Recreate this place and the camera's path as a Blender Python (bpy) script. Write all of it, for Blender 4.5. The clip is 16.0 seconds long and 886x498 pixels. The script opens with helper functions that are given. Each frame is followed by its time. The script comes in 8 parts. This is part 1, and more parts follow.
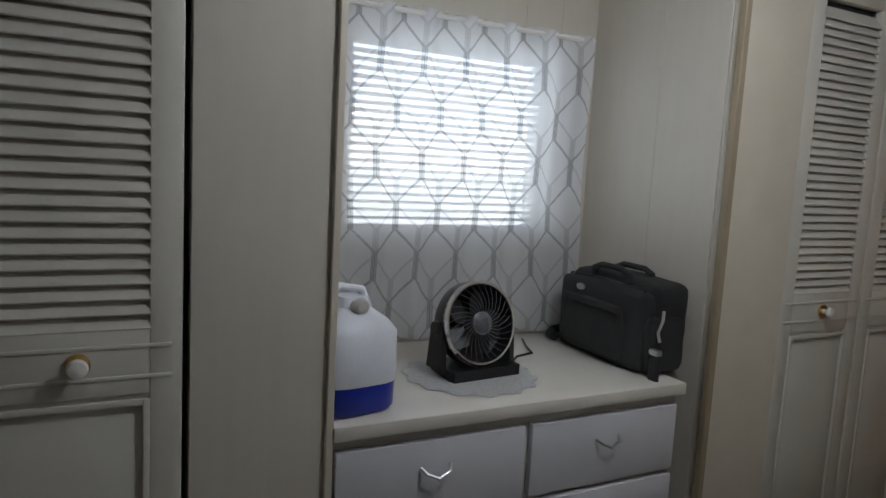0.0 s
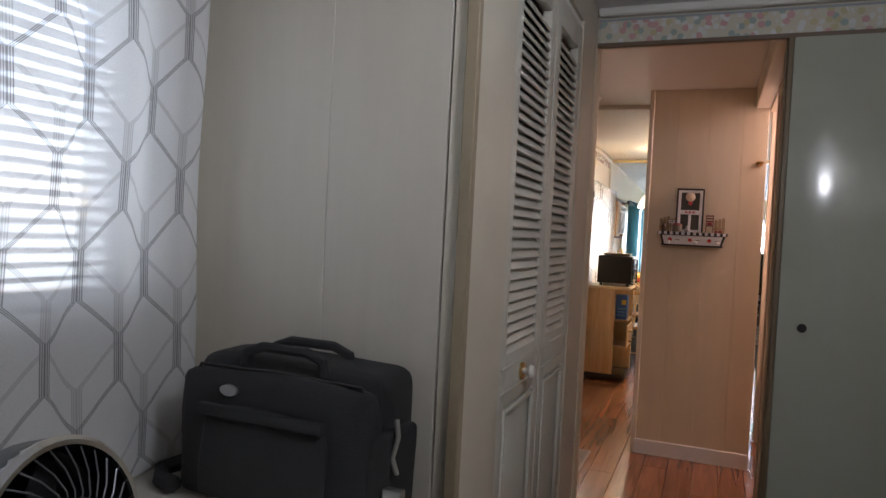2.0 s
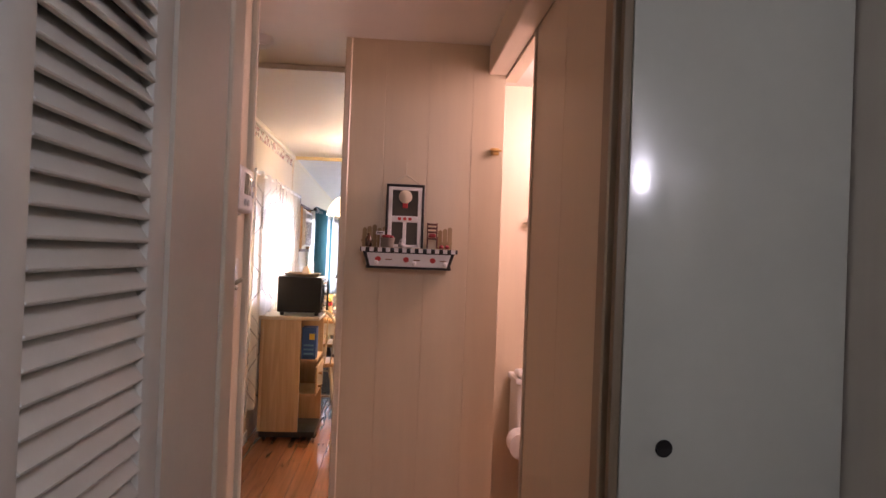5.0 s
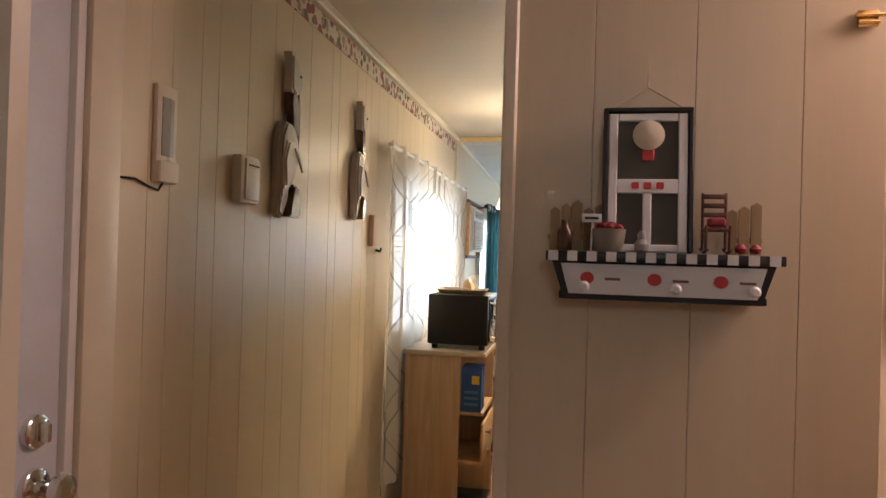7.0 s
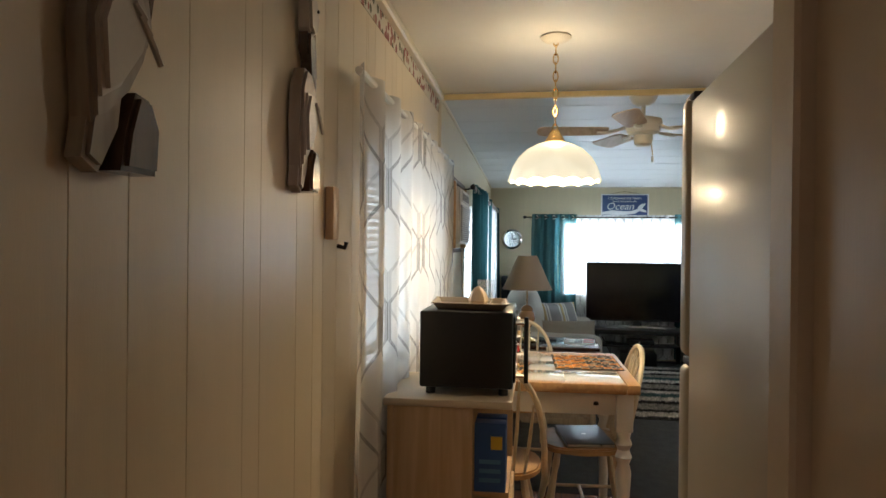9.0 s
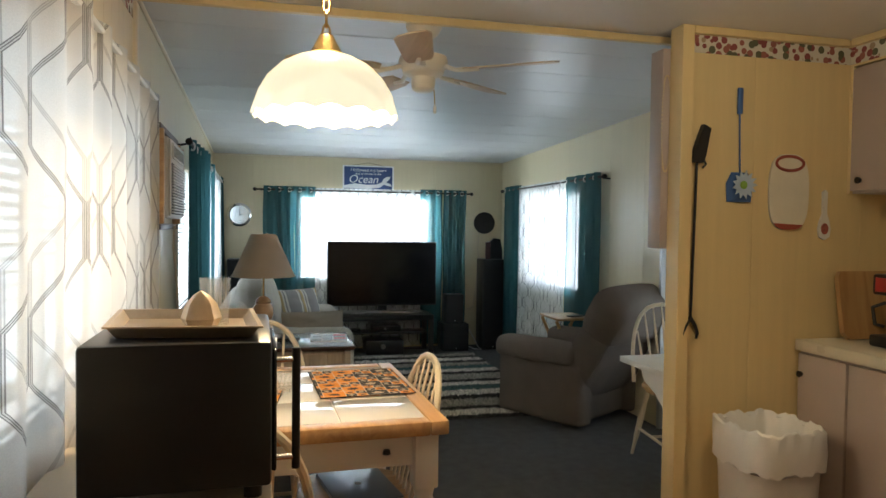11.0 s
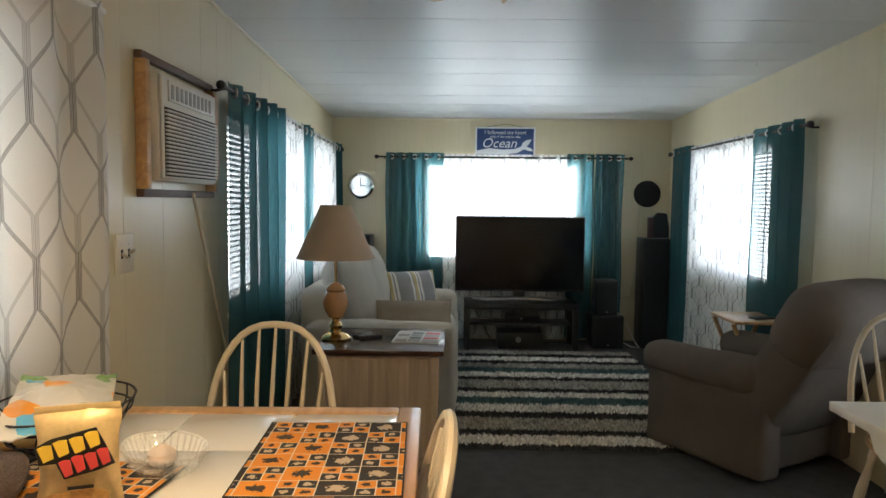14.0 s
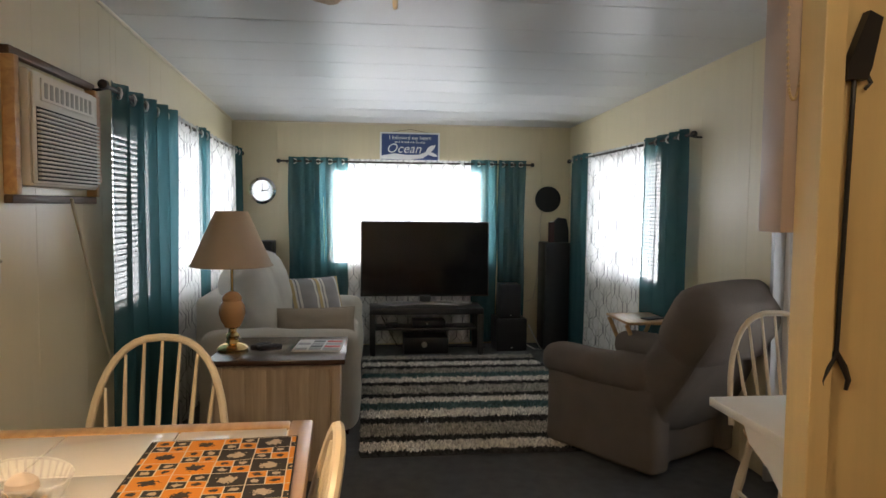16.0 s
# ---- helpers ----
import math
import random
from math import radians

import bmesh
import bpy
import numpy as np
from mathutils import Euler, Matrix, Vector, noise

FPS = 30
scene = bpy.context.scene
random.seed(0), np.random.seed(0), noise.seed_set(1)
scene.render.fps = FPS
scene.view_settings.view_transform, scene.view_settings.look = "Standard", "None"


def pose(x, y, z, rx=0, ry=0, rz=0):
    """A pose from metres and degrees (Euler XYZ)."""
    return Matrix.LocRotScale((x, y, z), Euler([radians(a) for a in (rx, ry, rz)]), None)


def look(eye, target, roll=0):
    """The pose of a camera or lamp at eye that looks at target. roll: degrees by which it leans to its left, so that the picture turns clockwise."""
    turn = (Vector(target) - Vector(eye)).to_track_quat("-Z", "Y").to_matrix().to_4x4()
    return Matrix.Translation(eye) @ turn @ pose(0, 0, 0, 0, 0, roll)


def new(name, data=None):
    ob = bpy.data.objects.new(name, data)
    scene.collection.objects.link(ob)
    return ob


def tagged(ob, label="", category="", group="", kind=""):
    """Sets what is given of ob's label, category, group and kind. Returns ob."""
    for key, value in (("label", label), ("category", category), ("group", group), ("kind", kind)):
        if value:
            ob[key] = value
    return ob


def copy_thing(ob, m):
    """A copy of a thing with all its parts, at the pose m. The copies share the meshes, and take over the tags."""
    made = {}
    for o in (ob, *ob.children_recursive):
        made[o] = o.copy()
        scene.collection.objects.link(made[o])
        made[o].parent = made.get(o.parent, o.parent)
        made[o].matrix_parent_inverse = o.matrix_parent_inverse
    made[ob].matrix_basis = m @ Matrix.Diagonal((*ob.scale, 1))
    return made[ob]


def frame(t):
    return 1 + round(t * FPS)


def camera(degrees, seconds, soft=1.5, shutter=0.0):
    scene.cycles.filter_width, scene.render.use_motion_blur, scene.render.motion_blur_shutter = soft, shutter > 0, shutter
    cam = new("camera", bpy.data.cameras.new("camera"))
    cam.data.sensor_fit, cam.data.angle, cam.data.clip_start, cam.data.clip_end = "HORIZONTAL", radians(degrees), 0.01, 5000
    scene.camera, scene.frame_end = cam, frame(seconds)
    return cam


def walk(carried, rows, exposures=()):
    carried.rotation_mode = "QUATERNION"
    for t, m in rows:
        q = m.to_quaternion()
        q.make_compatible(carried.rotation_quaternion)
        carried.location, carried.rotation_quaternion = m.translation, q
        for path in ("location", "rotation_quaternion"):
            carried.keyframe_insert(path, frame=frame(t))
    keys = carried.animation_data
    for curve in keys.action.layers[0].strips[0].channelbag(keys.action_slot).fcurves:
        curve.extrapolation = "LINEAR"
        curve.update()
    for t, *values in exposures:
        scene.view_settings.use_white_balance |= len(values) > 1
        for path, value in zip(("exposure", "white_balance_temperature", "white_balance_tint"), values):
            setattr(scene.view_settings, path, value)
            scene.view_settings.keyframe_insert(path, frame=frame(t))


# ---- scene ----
cam = camera(66.1, 16.0)
PATH = [
    (0, (-0.280, 0.315, 1.354), (0.640, 2.221, 1.108), 3.1),
    (0.5, (-0.192, 0.530, 1.330), (0.955, 2.317, 1.158), 1.5),
    (1, (-0.177, 0.848, 1.314), (1.364, 2.312, 1.179), -1.1),
    (1.5, (-0.089, 1.132, 1.298), (1.645, 2.366, 1.207), 1.4),
    (2, (0.119, 1.325, 1.309), (2.078, 2.162, 1.254), 2.9),
    (2.5, (0.435, 1.468, 1.308), (2.549, 1.733, 1.364), 1),
    (3, (0.768, 1.528, 1.321), (2.892, 1.446, 1.457), 2.6),
    (3.2, (0.888, 1.512, 1.330), (3.008, 1.401, 1.511), 2.7),
    (5.3, (1.861, 1.550, 1.365), (3.991, 1.479, 1.347), 2.2),
    (5.5, (2.021, 1.533, 1.370), (4.152, 1.529, 1.358), 2.3),
    (6, (2.410, 1.547, 1.356), (4.525, 1.795, 1.325), 2.4),
    (6.5, (2.795, 1.621, 1.370), (4.904, 1.915, 1.328), 0.3),
    (7, (3.175, 1.670, 1.365), (5.255, 2.132, 1.381), 1.7),
    (7.5, (3.532, 1.754, 1.371), (5.552, 2.429, 1.376), 2.6),
    (8, (3.823, 1.882, 1.380), (5.850, 2.535, 1.445), 0.4),
    (8.5, (4.109, 1.980, 1.388), (6.044, 2.482, 1.445), 0.6),
    (9, (4.335, 2.060, 1.377), (6.310, 2.376, 1.368), 0.6),
    (9.5, (4.567, 2.188, 1.381), (6.563, 2.122, 1.280), 0.1),
    (10, (4.842, 2.213, 1.357), (6.820, 1.952, 1.227), 0.4),
    (11.2, (5.470, 2.160, 1.362), (7.400, 1.630, 1.310), 0.8),
    (12.3, (6.068, 2.009, 1.350), (7.902, 1.213, 1.310), 1.6),
    (12.5, (6.166, 1.975, 1.353), (8.008, 1.196, 1.336), 1.4),
    (13, (6.366, 1.863, 1.348), (8.229, 1.138, 1.283), 0.2),
    (13.5, (6.421, 1.713, 1.336), (8.400, 1.451, 1.217), 1.8),
    (14, (6.402, 1.634, 1.331), (8.396, 1.674, 1.191), 0.6),
    (14.5, (6.395, 1.624, 1.334), (8.387, 1.743, 1.198), -0.2),
    (15, (6.398, 1.623, 1.337), (8.394, 1.694, 1.218), -0),
    (15.5, (6.408, 1.615, 1.338), (8.404, 1.565, 1.223), 0.4),
    (16, (6.414, 1.590, 1.338), (8.398, 1.367, 1.214), 0.6),
]
# the rear of the house is laid out on its own axes, then set against the lounge
SLEW = Matrix.Translation((-0.3524, -0.5114, 0)) @ Matrix.Rotation(radians(1.550), 4, "Z") @ Matrix.Scale(1.0653, 4)
# kelvin and tint follow the clip's drifting white balance
EXPOSURES = [(0.0, 0.85, 6200, 10), (1.5, 0.8, 6100, 10), (2.0, 0.8, 6200, 14), (2.5, 1.15, 6900, 26), (3.0, 1.55, 6700, 28), (5.5, 1.2, 6200, 28), (6.5, 1.2, 6000, 26), (7.2, 0.55, 6200, 3), (8.0, 0.32, 6250, 3), (9.0, -0.22, 6000, 5), (10.0, -0.08, 5950, 3), (12.5, -0.08, 6400, 8), (13.5, -0.22, 6200, 4), (14.5, 0.0, 6700, 12), (16.0, -0.14, 6850, 14)]
walk(cam, [(t, look(eye, target, roll)) for t, eye, target, roll in PATH], EXPOSURES)

# ---------------------------------------------------------------- world, sun, large lights
world = bpy.data.worlds.new("sky")
scene.world = world
world.use_nodes = True
wn = world.node_tree.nodes
sky = wn.new("ShaderNodeTexSky")
sky.sky_type = "NISHITA"
sky.sun_disc = False
sky.sun_elevation = radians(52)
sky.sun_rotation = radians(60)
wn["Background"].inputs["Strength"].default_value = 0.12
world.node_tree.links.new(sky.outputs[0], wn["Background"].inputs["Color"])
sun_data = bpy.data.lights.new("sun", "SUN")
sun_data.energy, sun_data.angle, sun_data.color = 3.0, radians(0.5), (1.0, 0.95, 0.88)
sun = new("sun", sun_data)
sun.rotation_euler = (radians(38), 0, radians(120))


def window_light(name, m, w, h, power, color=(0.86, 0.93, 1.0)):
    """Skylight through one window opening."""
    d = bpy.data.lights.new(name, "AREA")
    d.shape, d.size, d.size_y, d.energy, d.color = "RECTANGLE", w, h, power, color
    ob = new(name, d)
    ob.matrix_world = m
    return ob


# area lamps stand in the openings, just outside the glass, and shine inwards
window_light("skylight_bedroom", SLEW @ pose(1.17, 2.98, 1.375, -90, 0, 0), 0.78, 0.65, 2.7)
window_light("skylight_kitchen", SLEW @ pose(7.45, 2.98, 1.35, -90, 0, 0), 1.9, 0.95, 25)
window_light("skylight_lounge_side", SLEW @ pose(11.1, 2.98, 1.25, -90, 0, 0), 2.2, 1.0, 58)
window_light("skylight_lounge_end", pose(13.12, 1.19, 1.22, -90, 0, -90), 1.5, 0.98, 165)
window_light("skylight_lounge_south", pose(11.45, -0.58, 1.25, 90, 0, 0), 1.2, 0.95, 42)
window_light("skylight_door", pose(9.15, -0.58, 1.05, 90, 0, 0), 0.7, 1.3, 12)


def bulb(name, place, power, radius, color):
    d = bpy.data.lights.new(name, "POINT")
    d.energy, d.shadow_soft_size, d.color = power, radius, color
    ob = new(name, d)
    ob.location = place
    return ob


bulb("pendant_bulb", (7.17, 2.053, 1.70), 34, 0.05, (1.0, 0.73, 0.43))
# added lamp above the cap, stands in for light passing through the glass
bulb("pendant_added_uplight", (7.17, 2.053, 1.945), 5.0, 0.06, (1.0, 0.75, 0.46))
bulb("bathroom_bulb", SLEW @ Vector((4.5, 1.0, 1.9)), 17, 0.2, (1.0, 0.64, 0.57))
bulb("bedroom_bulb", SLEW @ Vector((1.15, 1.42, 1.97)), 9, 0.1, (0.95, 0.97, 1.0))
# added fill for the kitchen end, from an assumed source out of view
bulb("kitchen_fill_bulb", (6.9, 0.6, 2.03), 6, 0.1, (1.0, 0.84, 0.62))


# ---------------------------------------------------------------- materials
def material(name):
    m = bpy.data.materials.new(name)
    m.use_nodes = True
    return m, m.node_tree.nodes, m.node_tree.links, m.node_tree.nodes["Principled BSDF"]


def plain(name, color, rough=0.5, metal=0.0, var=0.12, scale=9.0, bump=0.02, fine=120.0, stretch=(1, 1, 1), spec=0.5, coat=0.0, per_object=0.0):
    """A surface with stains at one scale and grain and relief at another."""
    m, n, l, b = material(name)
    tc = n.new("ShaderNodeTexCoord")
    mp = n.new("ShaderNodeMapping")
    mp.inputs["Scale"].default_value = stretch
    l.new(tc.outputs["Object"], mp.inputs["Vector"])
    big, small = n.new("ShaderNodeTexNoise"), n.new("ShaderNodeTexNoise")
    big.inputs["Scale"].default_value, big.inputs["Detail"].default_value = scale, 4
    small.inputs["Scale"].default_value, small.inputs["Detail"].default_value = fine, 2
    l.new(mp.outputs[0], big.inputs["Vector"])
    l.new(mp.outputs[0], small.inputs["Vector"])
    mix = n.new("ShaderNodeMix")
    mix.data_type = "RGBA"
    mix.inputs[6].default_value = (*[c * (1 - var) for c in color], 1)
    mix.inputs[7].default_value = (*[min(1, c * (1 + var)) for c in color], 1)
    add = n.new("ShaderNodeMath")
    add.operation = "MULTIPLY_ADD"
    add.inputs[1].default_value = 0.35
    l.new(small.outputs[0], add.inputs[0])
    l.new(big.outputs[0], add.inputs[2])
    sub = n.new("ShaderNodeMath")
    sub.operation, sub.inputs[1].default_value = "SUBTRACT", 0.17
    l.new(add.outputs[0], sub.inputs[0])
    out = sub
    if per_object:
        info = n.new("ShaderNodeObjectInfo")
        ma = n.new("ShaderNodeMath")
        ma.operation, ma.inputs[1].default_value = "MULTIPLY_ADD", per_object
        l.new(info.outputs["Random"], ma.inputs[0])
        l.new(sub.outputs[0], ma.inputs[2])
        out = ma
    l.new(out.outputs[0], mix.inputs[0])
    l.new(mix.outputs[2], b.inputs["Base Color"])
    rr = n.new("ShaderNodeMapRange")
    rr.inputs["To Min"].default_value, rr.inputs["To Max"].default_value = max(0.02, rough - 0.08), min(1, rough + 0.08)
    l.new(big.outputs[0], rr.inputs["Value"])
    l.new(rr.outputs[0], b.inputs["Roughness"])
    b.inputs["Metallic"].default_value = metal
    b.inputs["Specular IOR Level"].default_value = spec
    b.inputs["Coat Weight"].default_value = coat
    if bump:
        bp = n.new("ShaderNodeBump")
        bp.inputs["Strength"].default_value, bp.inputs["Distance"].default_value = min(1, bump * 10), bump * 0.05
        l.new(small.outputs[0], bp.inputs["Height"])
        l.new(bp.outputs[0], b.inputs["Normal"])
    return m


def rgb_ramp(n, stops, constant=False):
    r = n.new("ShaderNodeValToRGB")
    if constant:
        r.color_ramp.interpolation = "CONSTANT"
    e = r.color_ramp.elements
    while len(e) < len(stops):
        e.new(0.5)
    for el, (p, c) in zip(e, stops):
        el.position, el.color = p, (*c, 1)
    return r


def math_node(n, l, op, a, b=None, c=None):
    m = n.new("ShaderNodeMath")
    m.operation = op
    for i, v in enumerate((a, b, c)):
        if v is None:
            continue
        if isinstance(v, (int, float)):
            m.inputs[i].default_value = v
        else:
            l.new(v, m.inputs[i])
    return m.outputs[0]


def trellis_mask(n, l, across, up, w, h):
    """Thin triple lines of an elongated hexagon trellis with a second one crossing it, 0 to 1."""
    lines = []
    for du, dv, weight in ((0.0, 0.0, 1.0), (0.5, 0.27, 0.55)):
        u = math_node(n, l, "ADD", math_node(n, l, "DIVIDE", across, w), du)
        v = math_node(n, l, "ADD", math_node(n, l, "DIVIDE", up, h), dv)
        tri = math_node(n, l, "ABSOLUTE", math_node(n, l, "MULTIPLY_ADD", math_node(n, l, "FRACT", v), 2.0, -1.0))
        s = math_node(n, l, "MULTIPLY", math_node(n, l, "MINIMUM", math_node(n, l, "MAXIMUM", math_node(n, l, "MULTIPLY_ADD", tri, 2.0, -0.5), 0.06), 0.94), 0.5)
        for sign in (1.0, -1.0):
            p = math_node(n, l, "MULTIPLY_ADD", s, sign, u)
            d = math_node(n, l, "ABSOLUTE", math_node(n, l, "SUBTRACT", math_node(n, l, "FRACT", math_node(n, l, "ADD", p, 0.5)), 0.5))
            band = math_node(n, l, "LESS_THAN", d, 0.034)
            ridge = math_node(n, l, "LESS_THAN", math_node(n, l, "PINGPONG", d, 0.0125), 0.006)
            lines.append(math_node(n, l, "MULTIPLY", math_node(n, l, "MULTIPLY", band, weight), math_node(n, l, "MULTIPLY_ADD", ridge, 0.6, 0.3)))
    top = lines[0]
    for o in lines[1:]:
        top = math_node(n, l, "MAXIMUM", top, o)
    return top


def cloth_sheer(name, color, line, w, h, see=0.3, through_light=0.55):
    """Thin printed curtain: part open weave, part fabric that lets light pass."""
    m, n, l, b = material(name)
    n.remove(b)
    outn = n["Material Output"]
    tc = n.new("ShaderNodeTexCoord")
    uv = n.new("ShaderNodeSeparateXYZ")
    l.new(tc.outputs["UV"], uv.inputs[0])
    mask = trellis_mask(n, l, uv.outputs[0], uv.outputs[1], w, h)
    weave = n.new("ShaderNodeTexNoise")
    weave.inputs["Scale"].default_value = 300
    l.new(tc.outputs["UV"], weave.inputs["Vector"])
    col = n.new("ShaderNodeMix")
    col.data_type = "RGBA"
    col.inputs[6].default_value, col.inputs[7].default_value = (*color, 1), (*line, 1)
    l.new(mask, col.inputs[0])
    dif, tra, clear = n.new("ShaderNodeBsdfDiffuse"), n.new("ShaderNodeBsdfTranslucent"), n.new("ShaderNodeBsdfTransparent")
    l.new(col.outputs[2], dif.inputs[0])
    l.new(col.outputs[2], tra.inputs[0])
    a, c = n.new("ShaderNodeMixShader"), n.new("ShaderNodeMixShader")
    a.inputs[0].default_value = through_light
    l.new(dif.outputs[0], a.inputs[1])
    l.new(tra.outputs[0], a.inputs[2])
    fac = math_node(n, l, "MULTIPLY", math_node(n, l, "SUBTRACT", 1.0, math_node(n, l, "MULTIPLY", mask, 0.75)), math_node(n, l, "MULTIPLY_ADD", weave.outputs[0], 0.2, see - 0.1))
    l.new(fac, c.inputs[0])
    l.new(a.outputs[0], c.inputs[1])
    l.new(clear.outputs[0], c.inputs[2])
    l.new(c.outputs[0], outn.inputs["Surface"])
    return m


def wood(name, dark, light, rough=0.45, along=0, scale=3.0, coat=0.0, per_object=0.0):
    """Grain along one axis: 0 x, 1 y, 2 z."""
    m, n, l, b = material(name)
    tc, mp = n.new("ShaderNodeTexCoord"), n.new("ShaderNodeMapping")
    sc = [14.0, 14.0, 14.0]
    sc[along] = 0.9
    mp.inputs["Scale"].default_value = [s * scale / 3 for s in sc]
    l.new(tc.outputs["Object"], mp.inputs["Vector"])
    info = n.new("ShaderNodeObjectInfo")
    shift = n.new("ShaderNodeVectorMath")
    shift.operation = "ADD"
    l.new(mp.outputs[0], shift.inputs[0])
    l.new(math_node(n, l, "MULTIPLY", info.outputs["Random"], 30.0), shift.inputs[1])
    no = n.new("ShaderNodeTexNoise")
    no.inputs["Scale"].default_value, no.inputs["Detail"].default_value, no.inputs["Distortion"].default_value = 2.2, 6, 0.9
    l.new(shift.outputs[0], no.inputs["Vector"])
    r = rgb_ramp(n, [(0.3, dark), (0.7, light)])
    src = no.outputs[0]
    if per_object:
        src = math_node(n, l, "ADD", src, math_node(n, l, "MULTIPLY_ADD", info.outputs["Random"], per_object, -per_object / 2))
    l.new(src, r.inputs[0])
    l.new(r.outputs[0], b.inputs["Base Color"])
    b.inputs["Roughness"].default_value = rough
    b.inputs["Coat Weight"].default_value = coat
    b.inputs["Coat Roughness"].default_value = 0.15
    bp = n.new("ShaderNodeBump")
    bp.inputs["Strength"].default_value, bp.inputs["Distance"].default_value = 0.25, 0.001
    l.new(no.outputs[0], bp.inputs["Height"])
    l.new(bp.outputs[0], b.inputs["Normal"])
    return m


def glow(name, color, strength):
    m, n, l, b = material(name)
    b.inputs["Base Color"].default_value = (*color, 1)
    b.inputs["Emission Color"].default_value = (*color, 1)
    b.inputs["Emission Strength"].default_value = strength
    return m


def opal_glass():
    """Lit pressed glass: fans with flute shading painted into the emission, between smooth, brighter petals along the
    rim.
    """
    m, n, l, b = material("lit_opal_glass")
    tc, sp = n.new("ShaderNodeTexCoord"), n.new("ShaderNodeSeparateXYZ")
    l.new(tc.outputs["Object"], sp.inputs[0])
    turn = math_node(n, l, "DIVIDE", math_node(n, l, "ARCTAN2", sp.outputs[1], sp.outputs[0]), 2 * math.pi)
    tri = math_node(n, l, "ABSOLUTE", math_node(n, l, "MULTIPLY_ADD", math_node(n, l, "FRACT", math_node(n, l, "MULTIPLY", turn, 4.0)), 2.0, -1.0))
    rim = math_node(n, l, "MULTIPLY_ADD", tri, 0.075, -0.605)
    fan = math_node(n, l, "GREATER_THAN", sp.outputs[2], rim)
    flute = math_node(n, l, "POWER", math_node(n, l, "ABSOLUTE", math_node(n, l, "SINE", math_node(n, l, "MULTIPLY", turn, 2 * math.pi * 36))), 0.6)
    # dims the emission between flutes, in place of shading from deep relief
    shade = math_node(n, l, "MULTIPLY", fan, math_node(n, l, "MULTIPLY_ADD", flute, -0.45, 0.55))
    b.inputs["Base Color"].default_value = (0.80, 0.74, 0.60, 1)
    b.inputs["Emission Color"].default_value = (1.0, 0.86, 0.62, 1)
    l.new(math_node(n, l, "MULTIPLY_ADD", shade, -0.75, 0.95), b.inputs["Emission Strength"])
    b.inputs["Roughness"].default_value = 0.25
    return m


def thin_glass(name):
    """Thin clear walls: most light goes straight on, the rest is gloss."""
    m, n, l, b = material(name)
    b.inputs["Base Color"].default_value = (0.86, 0.88, 0.88, 1)
    b.inputs["Roughness"].default_value = 0.04
    b.inputs["Alpha"].default_value = 0.15
    b.inputs["Specular IOR Level"].default_value = 0.9
    return m


def glass(name, tint=(1, 1, 1), rough=0.0):
    m, n, l, b = material(name)
    b.inputs["Base Color"].default_value = (*tint, 1)
    b.inputs["Transmission Weight"].default_value = 1.0
    b.inputs["Roughness"].default_value = rough
    b.inputs["IOR"].default_value = 1.45
    return m


M_BEDWALL = plain("bedroom_panelling", (0.55, 0.51, 0.44), 0.34, var=0.06, scale=5, fine=60, stretch=(6, 6, 0.5), bump=0.02, per_object=0.12)
M_WALL = plain("cream_panelling", (0.66, 0.56, 0.40), 0.36, var=0.06, scale=5, fine=60, stretch=(6, 6, 0.5), bump=0.02, per_object=0.12)
M_LIVWALL = plain("lounge_panelling", (0.64, 0.56, 0.375), 0.36, var=0.05, scale=5, fine=60, stretch=(6, 6, 0.5), bump=0.02, per_object=0.1)
M_YELLOW = plain("yellow_panelling", (0.70, 0.54, 0.27), 0.4, var=0.08, scale=4, fine=50, stretch=(7, 7, 0.4), bump=0.015, per_object=0.1)
M_CORE = plain("wall_core", (0.5, 0.45, 0.36), 0.7)
M_TRIM = plain("cream_trim_paint", (0.70, 0.62, 0.48), 0.4, var=0.07)
M_TRIMGREY = plain("beige_trim_paint", (0.60, 0.55, 0.46), 0.4, var=0.08)
M_WHITE = plain("white_paint", (0.78, 0.77, 0.74), 0.4, var=0.05)
M_CEIL = plain("textured_ceiling_paint", (0.66, 0.67, 0.68), 0.36, var=0.012, scale=2.5, fine=260, bump=0.006)
M_CEILWARM = plain("ceiling_paint_kitchen", (0.76, 0.73, 0.66), 0.5, var=0.04, scale=12, fine=380, bump=0.06)
M_CARPET = plain("charcoal_carpet", (0.158, 0.158, 0.158), 0.95, var=0.28, scale=14, fine=700, bump=0.4, spec=0.1)
M_FLOORWOOD = wood("red_brown_laminate", (0.20, 0.075, 0.03), (0.36, 0.15, 0.065), 0.24, along=0, coat=0.3, per_object=0.18)
M_LINO = plain("grey_vinyl", (0.42, 0.44, 0.48), 0.35, var=0.2, scale=6)
M_BEDCARPET = plain("bedroom_carpet", (0.33, 0.28, 0.22), 0.95, var=0.15, fine=500, bump=0.3, spec=0.1)


# ---------------------------------------------------------------- mesh helpers
def box(bm, x0, x1, y0, y1, z0, z1, bevel=0.0, seg=1):
    g = bmesh.ops.create_cube(bm, size=1, matrix=Matrix.LocRotScale(((x0 + x1) / 2, (y0 + y1) / 2, (z0 + z1) / 2), None, (abs(x1 - x0), abs(y1 - y0), abs(z1 - z0))))
    if bevel:
        es = list({e for v in g["verts"] for e in v.link_edges})
        bmesh.ops.bevel(bm, geom=es, offset=bevel, segments=seg, affect="EDGES", profile=0.5)
    return bm


def boxed(x0, x1, y0, y1, z0, z1, bevel=0.004, seg=2):
    return box(bmesh.new(), x0, x1, y0, y1, z0, z1, bevel, seg)


